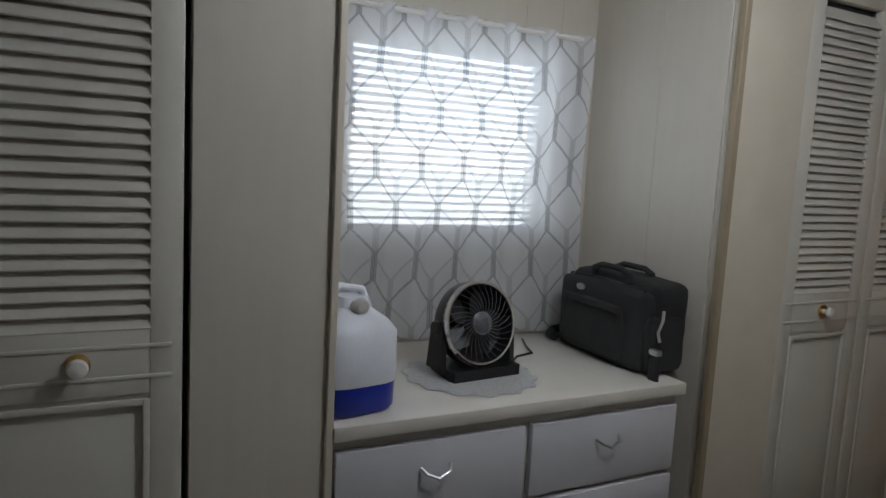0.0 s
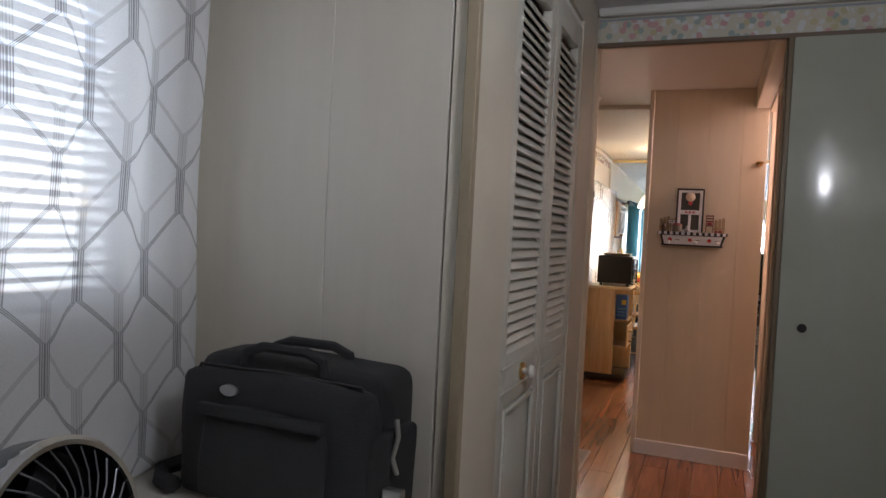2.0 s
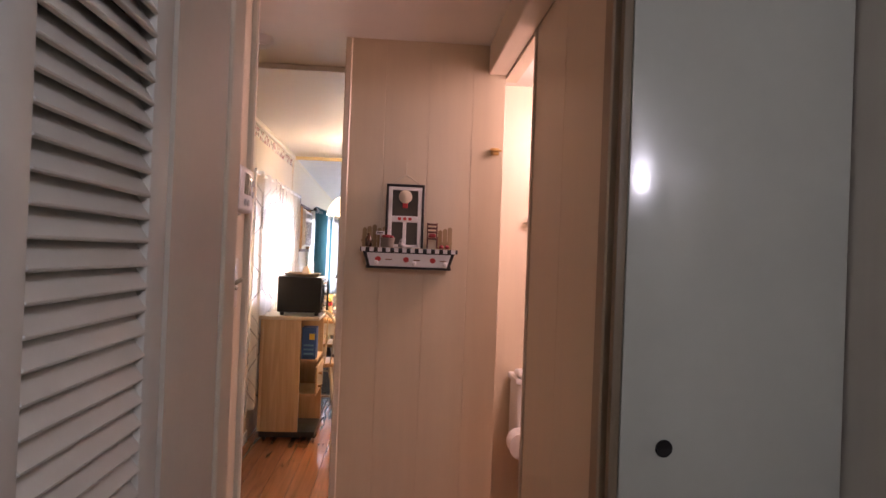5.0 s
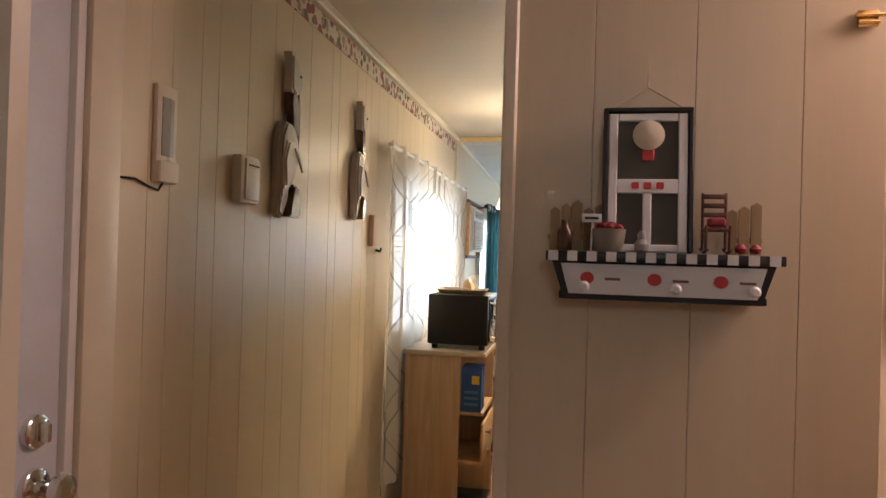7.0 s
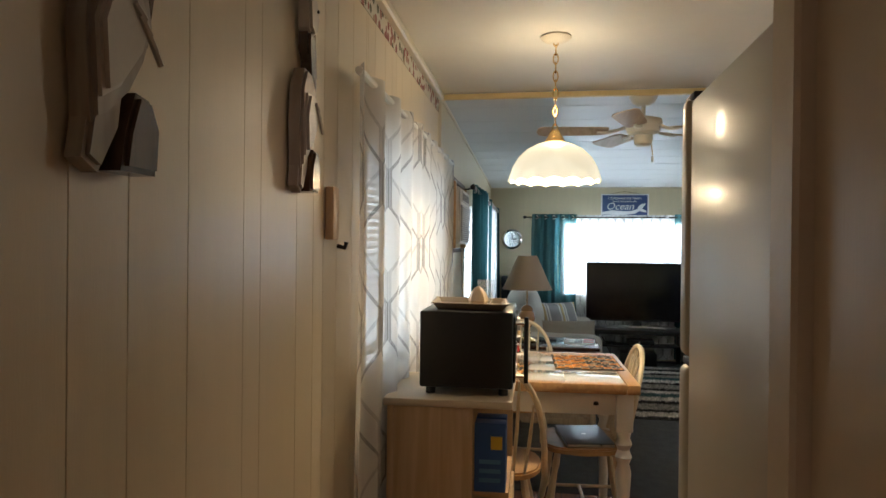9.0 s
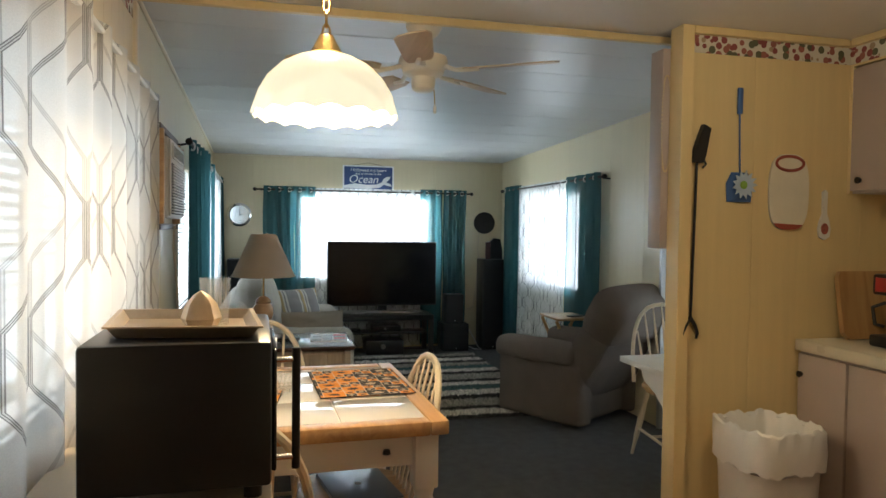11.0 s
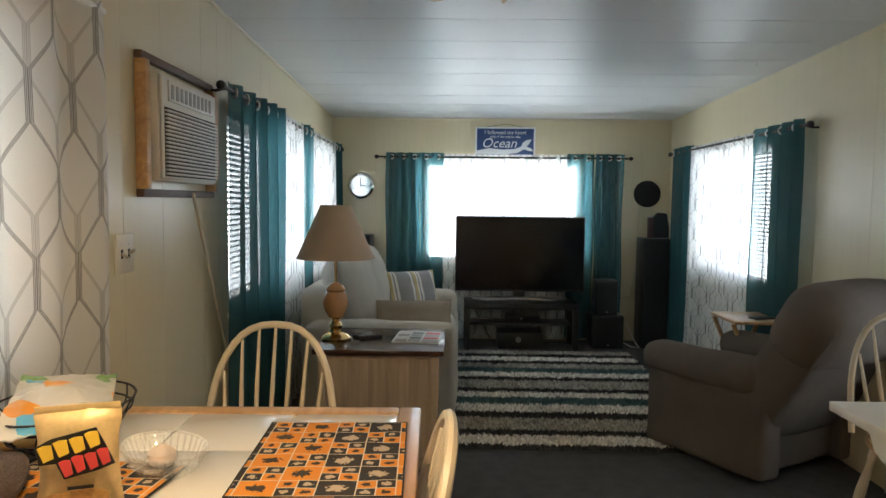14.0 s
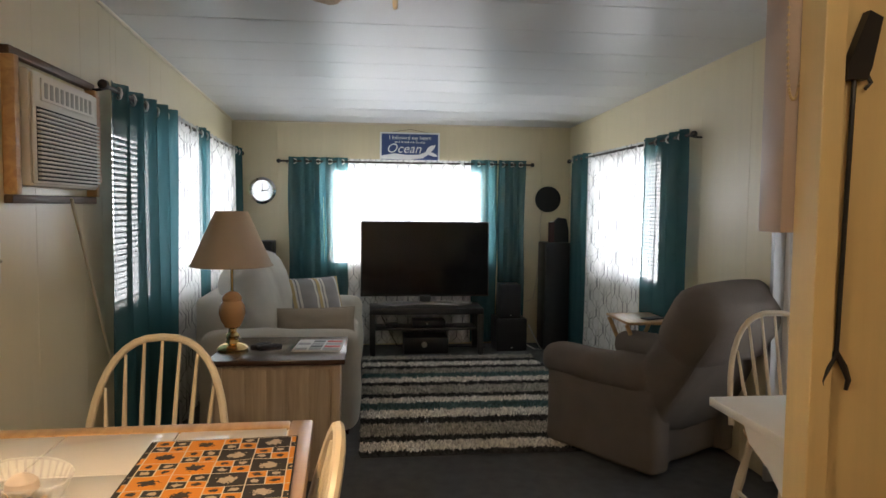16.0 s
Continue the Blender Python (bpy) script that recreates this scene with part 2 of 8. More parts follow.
def tube(bm, points, radius, sides=8, closed=False):
    """A round bar along points; radius: one, or one for each point."""
    pts = [Vector(p) for p in points]
    n = len(pts)
    rings, side = [], None
    up = Vector((0, 0, 1))
    for i, p in enumerate(pts):
        if closed:
            d = pts[(i + 1) % n] - pts[i - 1]
        else:
            d = pts[min(i + 1, n - 1)] - pts[max(i - 1, 0)]
        d.normalize()
        if side is None:
            side = d.cross(up if abs(d.dot(up)) < 0.92 else Vector((1, 0, 0)))
        side = (side - d * side.dot(d)).normalized()
        s, u = side, side.cross(d)
        r = radius[i] if isinstance(radius, (list, tuple)) else radius
        rings.append([bm.verts.new(p + r * (math.cos(k * 2 * math.pi / sides) * s + math.sin(k * 2 * math.pi / sides) * u)) for k in range(sides)])
    for i in range(n if closed else n - 1):
        a, b = rings[i], rings[(i + 1) % n]
        for k in range(sides):
            bm.faces.new((a[k], a[(k + 1) % sides], b[(k + 1) % sides], b[k]))
    if not closed:
        bm.faces.new(rings[0][::-1])
        bm.faces.new(rings[-1])
    return bm


def tubed(points, radius, sides=8, closed=False):
    return tube(bmesh.new(), points, radius, sides, closed)


def lathe(bm, profile, sides=24, centre=(0, 0, 0), wave=None):
    """Turn (radius, height) pairs round the z axis."""
    cx, cy, cz = centre
    rings = []
    for r, z in profile:
        ring = []
        for k in range(sides):
            a = 2 * math.pi * k / sides
            rr, zz = (r, z) if wave is None else wave(r, z, a)
            ring.append(bm.verts.new((cx + rr * math.cos(a), cy + rr * math.sin(a), cz + zz)))
        rings.append(ring)
    for a, b in zip(rings, rings[1:]):
        for k in range(sides):
            bm.faces.new((a[k], a[(k + 1) % sides], b[(k + 1) % sides], b[k]))
    if len(profile) > 3 and min(profile[0][0], profile[-1][0]) > 1e-5 and math.dist(profile[0], profile[-1]) < 0.015:
        for k in range(sides):
            bm.faces.new((rings[-1][k], rings[-1][(k + 1) % sides], rings[0][(k + 1) % sides], rings[0][k]))
        return bm
    if profile[0][0] > 1e-5:
        bm.faces.new(rings[0][::-1])
    if profile[-1][0] > 1e-5:
        bm.faces.new(rings[-1])
    return bm


def lathed(profile, sides=24, centre=(0, 0, 0), wave=None):
    return lathe(bmesh.new(), profile, sides, centre, wave)


def slab(bm, outline, z0, z1, m=None):
    """A flat outline (x, y) given thickness from z0 to z1, then put in place by m."""
    m = m or Matrix()
    lo = [bm.verts.new(m @ Vector((x, y, z0))) for x, y in outline]
    hi = [bm.verts.new(m @ Vector((x, y, z1))) for x, y in outline]
    k = len(outline)
    bm.faces.new(lo[::-1])
    bm.faces.new(hi)
    for i in range(k):
        bm.faces.new((lo[i], lo[(i + 1) % k], hi[(i + 1) % k], hi[i]))
    return bm


def slabbed(outline, z0, z1, m=None):
    return slab(bmesh.new(), outline, z0, z1, m)


def finish(name, bm, mat, smooth=True):
    bmesh.ops.recalc_face_normals(bm, faces=bm.faces)
    me = bpy.data.meshes.new(name)
    bm.to_mesh(me)
    bm.free()
    me.materials.append(mat)
    if smooth:
        me.polygons.foreach_set("use_smooth", [True] * len(me.polygons))
        me.set_sharp_from_angle(angle=radians(38))
    return me


def part(name, bm, mat, parent, label="", smooth=True):
    ob = new(name, finish(name, bm, mat, smooth))
    ob.parent = parent
    return tagged(ob, label)


FRONT, AREA = Matrix(), [Matrix()]


def lay_out(axes):
    """What follows is given on these axes: FRONT (the lounge's own) or SLEW."""
    AREA[0] = axes


def resize(ob, factors):
    ob.scale = [a * b for a, b in zip(ob.scale, factors)]


def thing(name, label, category, place=(0, 0, 0), turn=0.0, group=""):
    ob = new(name)
    ob.empty_display_size = 0.1
    ob.matrix_world = AREA[0] @ pose(*place, 0, 0, turn)
    return tagged(ob, label, category, group)


def single(name, bm, mat, label, category, group="", smooth=True):
    ob = new(name, finish(name, bm, mat, smooth))
    ob.matrix_world = AREA[0]
    return tagged(ob, label, category, group)


def structure(name, bm, mat, label, smooth=False):
    ob = new(name, finish(name, bm, mat, smooth))
    ob.matrix_world = AREA[0]
    return tagged(ob, label, name.split("_")[0], kind="structure")


def rects(a0, a1, z0, z1, holes):
    """Split a wall's face round its openings: rectangles (a0, a1, z0, z1)."""
    cuts = sorted({a0, a1, *[min(max(h[i], a0), a1) for h in holes for i in (0, 1)]})
    out = []
    for a, b in zip(cuts, cuts[1:]):
        if b - a < 1e-4:
            continue
        mid, z = (a + b) / 2, z0
        for h in sorted([h for h in holes if h[0] < mid < h[1]], key=lambda h: h[2]):
            if h[2] > z + 1e-4:
                out.append((a, b, z, h[2]))
            z = h[3]
        if z < z1 - 1e-4:
            out.append((a, b, z, z1))
    return out


SHARED = {}


def wall(name, axis, a0, a1, face, thick, z1, mat, label, holes=(), board=0.0, seed=1, sheets=0.005, gap=0.0003):
    """A wall along 'x' or 'y': its room face lies at 'face', its body goes 'thick' behind (signed).
    board: mean width of the panelling boards laid on the face, with narrow V joints."""
    bm = bmesh.new()
    side = 1 if thick > 0 else -1
    f = face + side * sheets if board else face
    for a, b, lo, hi in rects(a0, a1, 0, z1, holes):
        if axis == "x":
            box(bm, a, b, min(f, face + thick), max(f, face + thick), lo, hi)
        else:
            box(bm, min(f, face + thick), max(f, face + thick), a, b, lo, hi)
    ob = structure(name, bm, M_CORE if gap > 0.0005 and board else mat, label)
    if board:
        rnd = random.Random(seed)
        edges, a = [a0], a0
        while a < a1 - board * 1.6:
            a += board * rnd.choice((0.5, 0.75, 1.0, 1.0, 1.3))
            edges.append(a)
        edges.append(a1)
        for p, q in zip(edges, edges[1:]):
            for s, e, lo, hi in rects(p, q, 0, z1, holes):
                s2, e2 = s + (gap if s == p else 0), e - (gap if e == q else 0)
                if e2 - s2 < 0.004:
                    continue
                c = bmesh.new()
                t0, t1 = min(face, f), max(face, f)
                if axis == "x":
                    box(c, s2, e2, t0, t1, lo, hi, 0.0010)
                else:
                    box(c, t0, t1, s2, e2, lo, hi, 0.0010)
                part("wall_panel", c, mat, ob, smooth=False)
    return ob


# ---------------------------------------------------------------- the large structure
NORTH, SOUTH, END = 2.80, -0.384, 12.94
WIN_BED = (0.78, 1.56, 1.05, 1.70)
WIN_KIT = (6.50, 7.95, 0.84, 1.65)
WIN_SIDE = (9.50, 12.05, 0.73, 1.62)
WIN_END = (0.45, 1.95, 0.76, 1.70)
WIN_SOUTH = (10.85, 12.1, 0.78, 1.72)
DOOR_SOUTH = (8.72, 9.52, 0.0, 1.74)
DOOR_NORTH = (3.60, 4.40, 0.0, 1.98)
JOINT = 8.07

lay_out(SLEW)

wall("wall_north", "x", -1.2, 3.56, NORTH, 0.12, 2.10, M_BEDWALL, "beige panelled bedroom wall with a window", [WIN_BED], 0.3, 3)
wall("wall_north_hall", "x", 3.56, JOINT, NORTH, 0.12, 2.18, M_WALL, "cream wood-panelled wall with vertical grooves", [DOOR_NORTH, WIN_KIT], 0.15, 5)
wall("wall_north_lounge", "x", JOINT, 12.70, NORTH, 0.12, 2.14, M_LIVWALL, "pale yellow panelled lounge wall", [WIN_SIDE], 0.4, 7)
lay_out(FRONT)
wall("wall_end", "y", SOUTH - 0.12, NORTH + 0.06, END, 0.12, 2.18, M_LIVWALL, "pale yellow panelled wall behind the television", [WIN_END], 0.4, 9)
wall("wall_south_lounge", "x", 8.05, END, SOUTH, -0.12, 2.20, M_LIVWALL, "pale yellow panelled lounge wall with a door", [WIN_SOUTH, DOOR_SOUTH], 0.4, 11)
wall("wall_south_kitchen", "x", 5.2, 8.05, -0.69, -0.12, 2.27, M_YELLOW, "yellow panelled kitchen wall", (), 0.4, 13)
lay_out(SLEW)
wall("wall_south_bedroom", "x", -1.2, 5.2, SOUTH, -0.12, 2.14, M_BEDWALL, "plain panelled outer wall")
wall("wall_west", "y", SOUTH, NORTH, -1.2, -0.12, 2.14, M_BEDWALL, "plain panelled bedroom end wall")
# closets either side of the dresser niche
wall("wall_closet_left", "x", 0.255, 0.545, 2.155, 0.04, 2.08, M_BEDWALL, "beige panelled closet front", (), 0.29, 2)
wall("wall_niche_left", "y", 2.157, NORTH, 0.545, -0.06, 2.08, M_BEDWALL, "beige panelled side of the dresser niche")
wall("wall_niche_right", "y", 2.199, NORTH, 1.715, 0.06, 2.08, M_BEDWALL, "beige panelled side of the dresser niche", (), 0.35, 4)
wall("wall_closet_right", "x", 1.717, 2.003, 2.155, 0.04, 2.08, M_TRIMGREY, "smooth beige closet front")
wall("wall_closet_corner", "x", 2.80, 3.05, 2.155, 0.04, 2.08, M_TRIMGREY, "smooth beige closet front")
wall("wall_closet_head", "x", 2.003, 2.80, 2.155, 0.04, 2.08, M_TRIMGREY, "beige panel above the folding doors", [(2.003, 2.80, 0, 1.96)])
# wall between bedroom and hall, with the sliding door's opening
wall("wall_bedroom_hall", "y", SOUTH, 2.20, 3.07, 0.06, 2.08, M_TRIMGREY, "panelled wall over a sliding door opening", [(1.50, 2.185, 0, 1.95)])
wall("wall_bedroom_side", "x", 2.47, 3.07, 1.105, -0.05, 2.08, M_BEDWALL, "beige panelled closet side")
# hall
wall("wall_hall_closet", "x", 3.13, 3.66, 2.25, 0.06, 2.10, M_WALL, "cream panelled wall with a thermostat", (), 0.4, 6)
wall("wall_hall_closet_end", "y", 2.252, NORTH, 3.66, -0.04, 2.10, M_WALL, "cream panelled closet end")
wall("wall_shelf", "y", 1.465, 2.08, 4.585, 0.08, 2.18, M_WALL, "cream panelled hall wall under a wall shelf", (), 0.17, 8)
wall("wall_pantry", "x", 4.665, 5.02, 2.08, -0.06, 2.18, M_WALL, "cream panelled pantry side", (), 0.35, 8)
wall("wall_bath_east", "y", SOUTH, 1.41, 5.2, 0.06, 2.18, M_WALL, "pink-cream panelled bathroom wall", (), 0.3, 12)
wall("wall_bath_north", "x", 3.13, 4.025, 1.46, -0.05, 2.10, M_WALL, "cream panelled wall beside the bathroom door", (), 0.4, 10)
wall("wall_bath_head", "x", 4.025, 4.66, 1.46, -0.05, 2.10, M_WALL, "panel above the bathroom opening", [(4.025, 4.66, 0, 1.98)])
lay_out(FRONT)
# kitchen partition, seen edge on from the lounge
wall("wall_partition", "y", -0.69, 0.44, 7.985, 0.06, 2.27, M_YELLOW, "yellow wood-grain partition with hanging utensils", (), 0.45, 14)


def sheet(name, x0, x1, y0, y1, z0, z1, mat, label):
    return structure(name, boxed(x0, x1, y0, y1, z0, z1, 0), mat, label)


lay_out(SLEW)
sheet("floor_bedroom", -1.32, 3.09, SOUTH - 0.12, NORTH + 0.12, -0.1, 0.0, M_BEDCARPET, "beige bedroom carpet")
sheet("floor_base", 3.09, 8.2, -0.81, NORTH + 0.12, -0.1, -0.012, M_CORE, "floor boards' base")
lay_out(FRONT)
sheet("floor_lounge", 8.2, END + 0.12, SOUTH - 0.12, NORTH + 0.2, -0.09, 0.004, M_CARPET, "charcoal grey carpet")
lay_out(SLEW)
sheet("ceiling_bedroom", -1.32, 3.13, SOUTH - 0.12, NORTH + 0.12, 2.08, 2.16, M_CEIL, "white textured bedroom ceiling")
sheet("ceiling_hall", 3.13, 5.06, SOUTH - 0.12, NORTH + 0.12, 2.10, 2.18, M_CEILWARM, "white hall ceiling")
lay_out(FRONT)
sheet("ceiling_kitchen", 5.0, 8.16, -0.81, NORTH + 0.12, 2.242, 2.34, M_CEILWARM, "cream kitchen ceiling")
CEIL = lambda x: 2.235 - (x - 8.16) * 0.0245
cl = bmesh.new()
slab(cl, [(8.16, CEIL(8.16)), (END + 0.12, CEIL(END + 0.12)), (END + 0.12, 2.34), (8.16, 2.34)], SOUTH - 0.12, NORTH + 0.2, Matrix(((1, 0, 0, 0), (0, 0, 1, 0), (0, 1, 0, 0), (0, 0, 0, 1))))
CEILING = structure("ceiling_lounge", cl, M_CEIL, "grey-white textured lounge ceiling")
for k in range(11):
    x = 8.5 + k * 0.405
    part("joint_strip", boxed(x - 0.005, x + 0.005, SOUTH, NORTH, CEIL(x) - 0.0012, CEIL(x) + 0.004, 0.0005, 1), M_CEIL, CEILING)
sheet("ground", -300, 300, -300, 300, -0.75, -0.65, plain("lawn", (0.10, 0.13, 0.05), 0.9, var=0.3, scale=0.4, fine=30), "grass outside")

# ---------------------------------------------------------------- more materials
M_TEAL = cloth_sheer("teal_curtain_cloth", (0.05, 0.145, 0.168), (0.05, 0.145, 0.168), 9, 9, see=0.16, through_light=0.52)
M_SHEER = cloth_sheer("white_trellis_sheer", (0.86, 0.87, 0.88), (0.05, 0.075, 0.09), 0.14, 0.24, see=0.22, through_light=0.5)
M_SHEERBED = cloth_sheer("grey_trellis_sheer", (0.84, 0.85, 0.88), (0.20, 0.20, 0.22), 0.20, 0.32, see=0.26, through_light=0.45)
M_SHEERKIT = cloth_sheer("cream_trellis_sheer", (0.85, 0.83, 0.80), (0.16, 0.15, 0.15), 0.26, 0.42, see=0.2, through_light=0.45)
M_BLACK = plain("black_plastic", (0.012, 0.012, 0.013), 0.35, var=0.2)
M_BLACKSOFT = plain("black_cloth", (0.016, 0.016, 0.018), 0.75, var=0.3, fine=600, bump=0.1)
M_SCREEN = plain("dark_screen", (0.006, 0.006, 0.007), 0.12, var=0.1, bump=0)
M_SILVER = plain("brushed_silver", (0.62, 0.62, 0.62), 0.3, metal=1.0, var=0.06)
M_CHROME = plain("chrome", (0.8, 0.8, 0.8), 0.12, metal=1.0, var=0.03, bump=0)
M_BRASS = plain("polished_brass", (0.75, 0.52, 0.22), 0.18, metal=1.0, var=0.08, bump=0)
M_IRON = plain("dark_bronze", (0.03, 0.026, 0.024), 0.4, metal=0.6, var=0.2)
M_SOFA = plain("cream_twill", (0.76, 0.72, 0.64), 0.9, var=0.1, fine=500, bump=0.2, spec=0.15)
M_PILLOW = plain("beige_pillow_cloth", (0.50, 0.43, 0.34), 0.9, var=0.12, fine=500, bump=0.2, spec=0.15)
M_RECLINER = plain("taupe_microsuede", (0.205, 0.172, 0.145), 0.88, var=0.2, scale=7, fine=350, bump=0.25, spec=0.2)
M_DARKWOOD = wood("dark_mahogany", (0.028, 0.012, 0.009), (0.075, 0.032, 0.022), 0.25, along=1, coat=0.4)
M_WHITEWASH = wood("whitewashed_pine", (0.30, 0.235, 0.18), (0.46, 0.37, 0.28), 0.6, along=2, scale=3)
M_SHADE = plain("tan_lampshade_cloth", (0.56, 0.44, 0.33), 0.85, var=0.06, fine=400, bump=0.08)
M_CERAMIC = plain("caramel_ceramic", (0.50, 0.28, 0.13), 0.15, var=0.12, bump=0, coat=0.6)
M_CHAIR = plain("cream_chair_paint", (0.70, 0.60, 0.44), 0.35, var=0.08, fine=80, bump=0.01)
M_SEAT = wood("honey_oak_seat", (0.42, 0.24, 0.10), (0.62, 0.40, 0.19), 0.3, along=1, coat=0.2)
M_OAK = wood("honey_oak", (0.42, 0.23, 0.10), (0.60, 0.37, 0.17), 0.32, along=0, coat=0.25)
M_BIRCH = wood("birch_veneer", (0.52, 0.34, 0.18), (0.66, 0.47, 0.27), 0.4, along=2)
M_TILE = plain("white_glazed_tile", (0.74, 0.71, 0.66), 0.08, var=0.04, bump=0, coat=0.5)
M_GROUT = plain("cream_grout", (0.70, 0.66, 0.59), 0.8)
M_IVORY = plain("ivory_plastic", (0.70, 0.64, 0.52), 0.4, var=0.05, bump=0)
M_ACWHITE = plain("off_white_plastic", (0.66, 0.63, 0.57), 0.45, var=0.06)
# near-black colour for shade painted into gaps; the toe kick wears it too
M_DARK = plain("gap_shade_and_kick", (0.02, 0.02, 0.02), 0.8)
M_PAPER = plain("printed_paper", (0.66, 0.65, 0.62), 0.6, var=0.15, scale=40)
M_REDPRINT = plain("red_print", (0.55, 0.05, 0.05), 0.55)
M_BLUEPRINT = plain("blue_print", (0.03, 0.10, 0.34), 0.5)
M_ORANGE = plain("orange_print", (0.75, 0.26, 0.03), 0.55)
M_YELLOWP = plain("yellow_print", (0.80, 0.55, 0.06), 0.45)
M_NAVY = plain("navy_sign_paint", (0.035, 0.07, 0.20), 0.5, var=0.15)
M_SIGNWHITE = plain("sign_white", (0.78, 0.79, 0.80), 0.5, var=0.05)
M_FAN = plain("cream_enamel", (0.72, 0.66, 0.54), 0.35, var=0.05, bump=0)
M_BLADE = wood("pale_fan_blade", (0.46, 0.34, 0.22), (0.60, 0.47, 0.33), 0.4, along=0)
M_SLAT = plain("white_blind_slat", (0.80, 0.80, 0.79), 0.45, var=0.03, bump=0)
M_PANE = glass("window_glass")
M_CLEAR = thin_glass("pressed_glass")
M_OPAL = opal_glass()
M_CORD = plain("cream_cord", (0.55, 0.48, 0.36), 0.5)


# ---------------------------------------------------------------- windows, blinds, curtains
def window(name, axis, hole, face, depth, label, bars=1, slats=True):
    """Frame, panes and blind slats in an opening; depth is signed, outwards."""
    a0, a1, z0, z1 = hole
    root = tagged(new(name), label, "window", kind="structure")
    root.matrix_world = AREA[0]

    def put(nm, p0, p1, d0, d1, q0, q1, mat, lab="", bev=0.003, shadow=True):
        e0, e1 = sorted((face + d0 * depth, face + d1 * depth))
        bm = boxed(p0, p1, e0, e1, q0, q1, bev, 1) if axis == "x" else boxed(e0, e1, p0, p1, q0, q1, bev, 1)
        o = part(nm, bm, mat, root, lab, smooth=False)
        o.visible_shadow = shadow
        return o

    put("window_frame", a0, a0 + 0.035, 0.5, 0.95, z0, z1, M_WHITE)
    put("window_frame", a1 - 0.035, a1, 0.5, 0.95, z0, z1, M_WHITE)
    put("window_frame", a0 + 0.035, a1 - 0.035, 0.5, 0.95, z0, z0 + 0.035, M_WHITE)
    put("window_frame", a0 + 0.035, a1 - 0.035, 0.5, 0.95, z1 - 0.035, z1, M_WHITE)
    w = (a1 - a0 - 0.07) / bars
    for i in range(bars):
        s = a0 + 0.035 + i * w
        if i:
            put("glazing_bar", s - 0.012, s + 0.012, 0.5, 0.95, z0 + 0.035, z1 - 0.035, M_WHITE)
        put("pane", s + 0.012, s + w - 0.012, 0.72, 0.76, z0 + 0.035, z1 - 0.035, M_PANE, bev=0, shadow=False)
    put("window_sill", a0 - 0.02, a1 + 0.02, -0.15, 0.5, z0 - 0.02, z0, M_WHITE)
    if slats:
        n = int((z1 - z0) / 0.026)
        me = None
        for i in range(n):
            z = z0 + 0.03 + i * 0.026
            if me is None:
                bm = bmesh.new()
                box(bm, a0 + 0.01, a1 - 0.01, -0.011, 0.011, -0.0008, 0.0008)
                me = finish("slat", bm, M_SLAT, False)
            o = new("slat", me)
            o.parent = root
            if axis == "x":
                o.matrix_basis = pose(0, face + 0.25 * depth, z, -28 if depth > 0 else 28, 0, 0)
            else:
                o.matrix_basis = pose(face + 0.25 * depth, 0, z, 0, 0, 90) @ pose(0, 0, 0, 28, 0, 0)
    return root


lay_out(SLEW)
window("window_1", "x", WIN_BED, NORTH, 0.12, "bedroom window with lowered white blinds")
window("window_2", "x", WIN_KIT, NORTH, 0.12, "kitchen window with white blinds", 2)
window("window_3", "x", WIN_SIDE, NORTH, 0.12, "lounge side window with white blinds", 3)
lay_out(FRONT)
window("window_4", "y", WIN_END, END, 0.12, "wide lounge window with white blinds", 2)
window("window_5", "x", WIN_SOUTH, SOUTH, -0.12, "lounge window with white blinds", 2)


def cloth(axis, a0, a1, face, z0, z1, folds, depth, seed=0, rows=26, hem=0.0, flare=0.0):
    """A hanging, folded sheet with UVs in metres."""
    rnd = random.Random(seed)
    bm = bmesh.new()
    uvl = bm.loops.layers.uv.new("UVMap")
    cols = max(24, int(folds * 12))
    ph = [rnd.uniform(0, 6.28) for _ in range(4)]
    full = 1.35
    grid = []
    for j in range(rows + 1):
        v = j / rows
        z = z1 + (z0 - z1) * v
        row = []
        for i in range(cols + 1):
            u = i / cols
            amp = depth * (0.75 + 0.35 * math.sin(3.1 * u + ph[0] + 1.3 * v))
            w = math.sin(2 * math.pi * folds * u + 0.5 * math.sin(2.2 * v + ph[1]) + 0.6 * math.sin(5 * u + ph[2]))
            w += 0.25 * math.sin(4 * math.pi * folds * u + ph[3] + v)
            a = a0 + (a1 - a0) * u + (u - 0.5) * flare * v + 0.006 * math.sin(9 * v + 7 * u + ph[1])
            f = face + amp * w
            zz = z + (hem * math.sin(2 * math.pi * folds * u + ph[2]) * v if hem else 0)
            p = (a, f, zz) if axis == "x" else (f, a, zz)
            row.append((bm.verts.new(p), ((a1 - a0) * u * full + seed * 0.037, z)))
        grid.append(row)
    for j in range(rows):
        for i in range(cols):
            q = (grid[j][i], grid[j][i + 1], grid[j + 1][i + 1], grid[j + 1][i])
            fc = bm.faces.new([v for v, _ in q])
            for lo, (_, uv) in zip(fc.loops, q):
                lo[uvl].uv = uv
    return bm


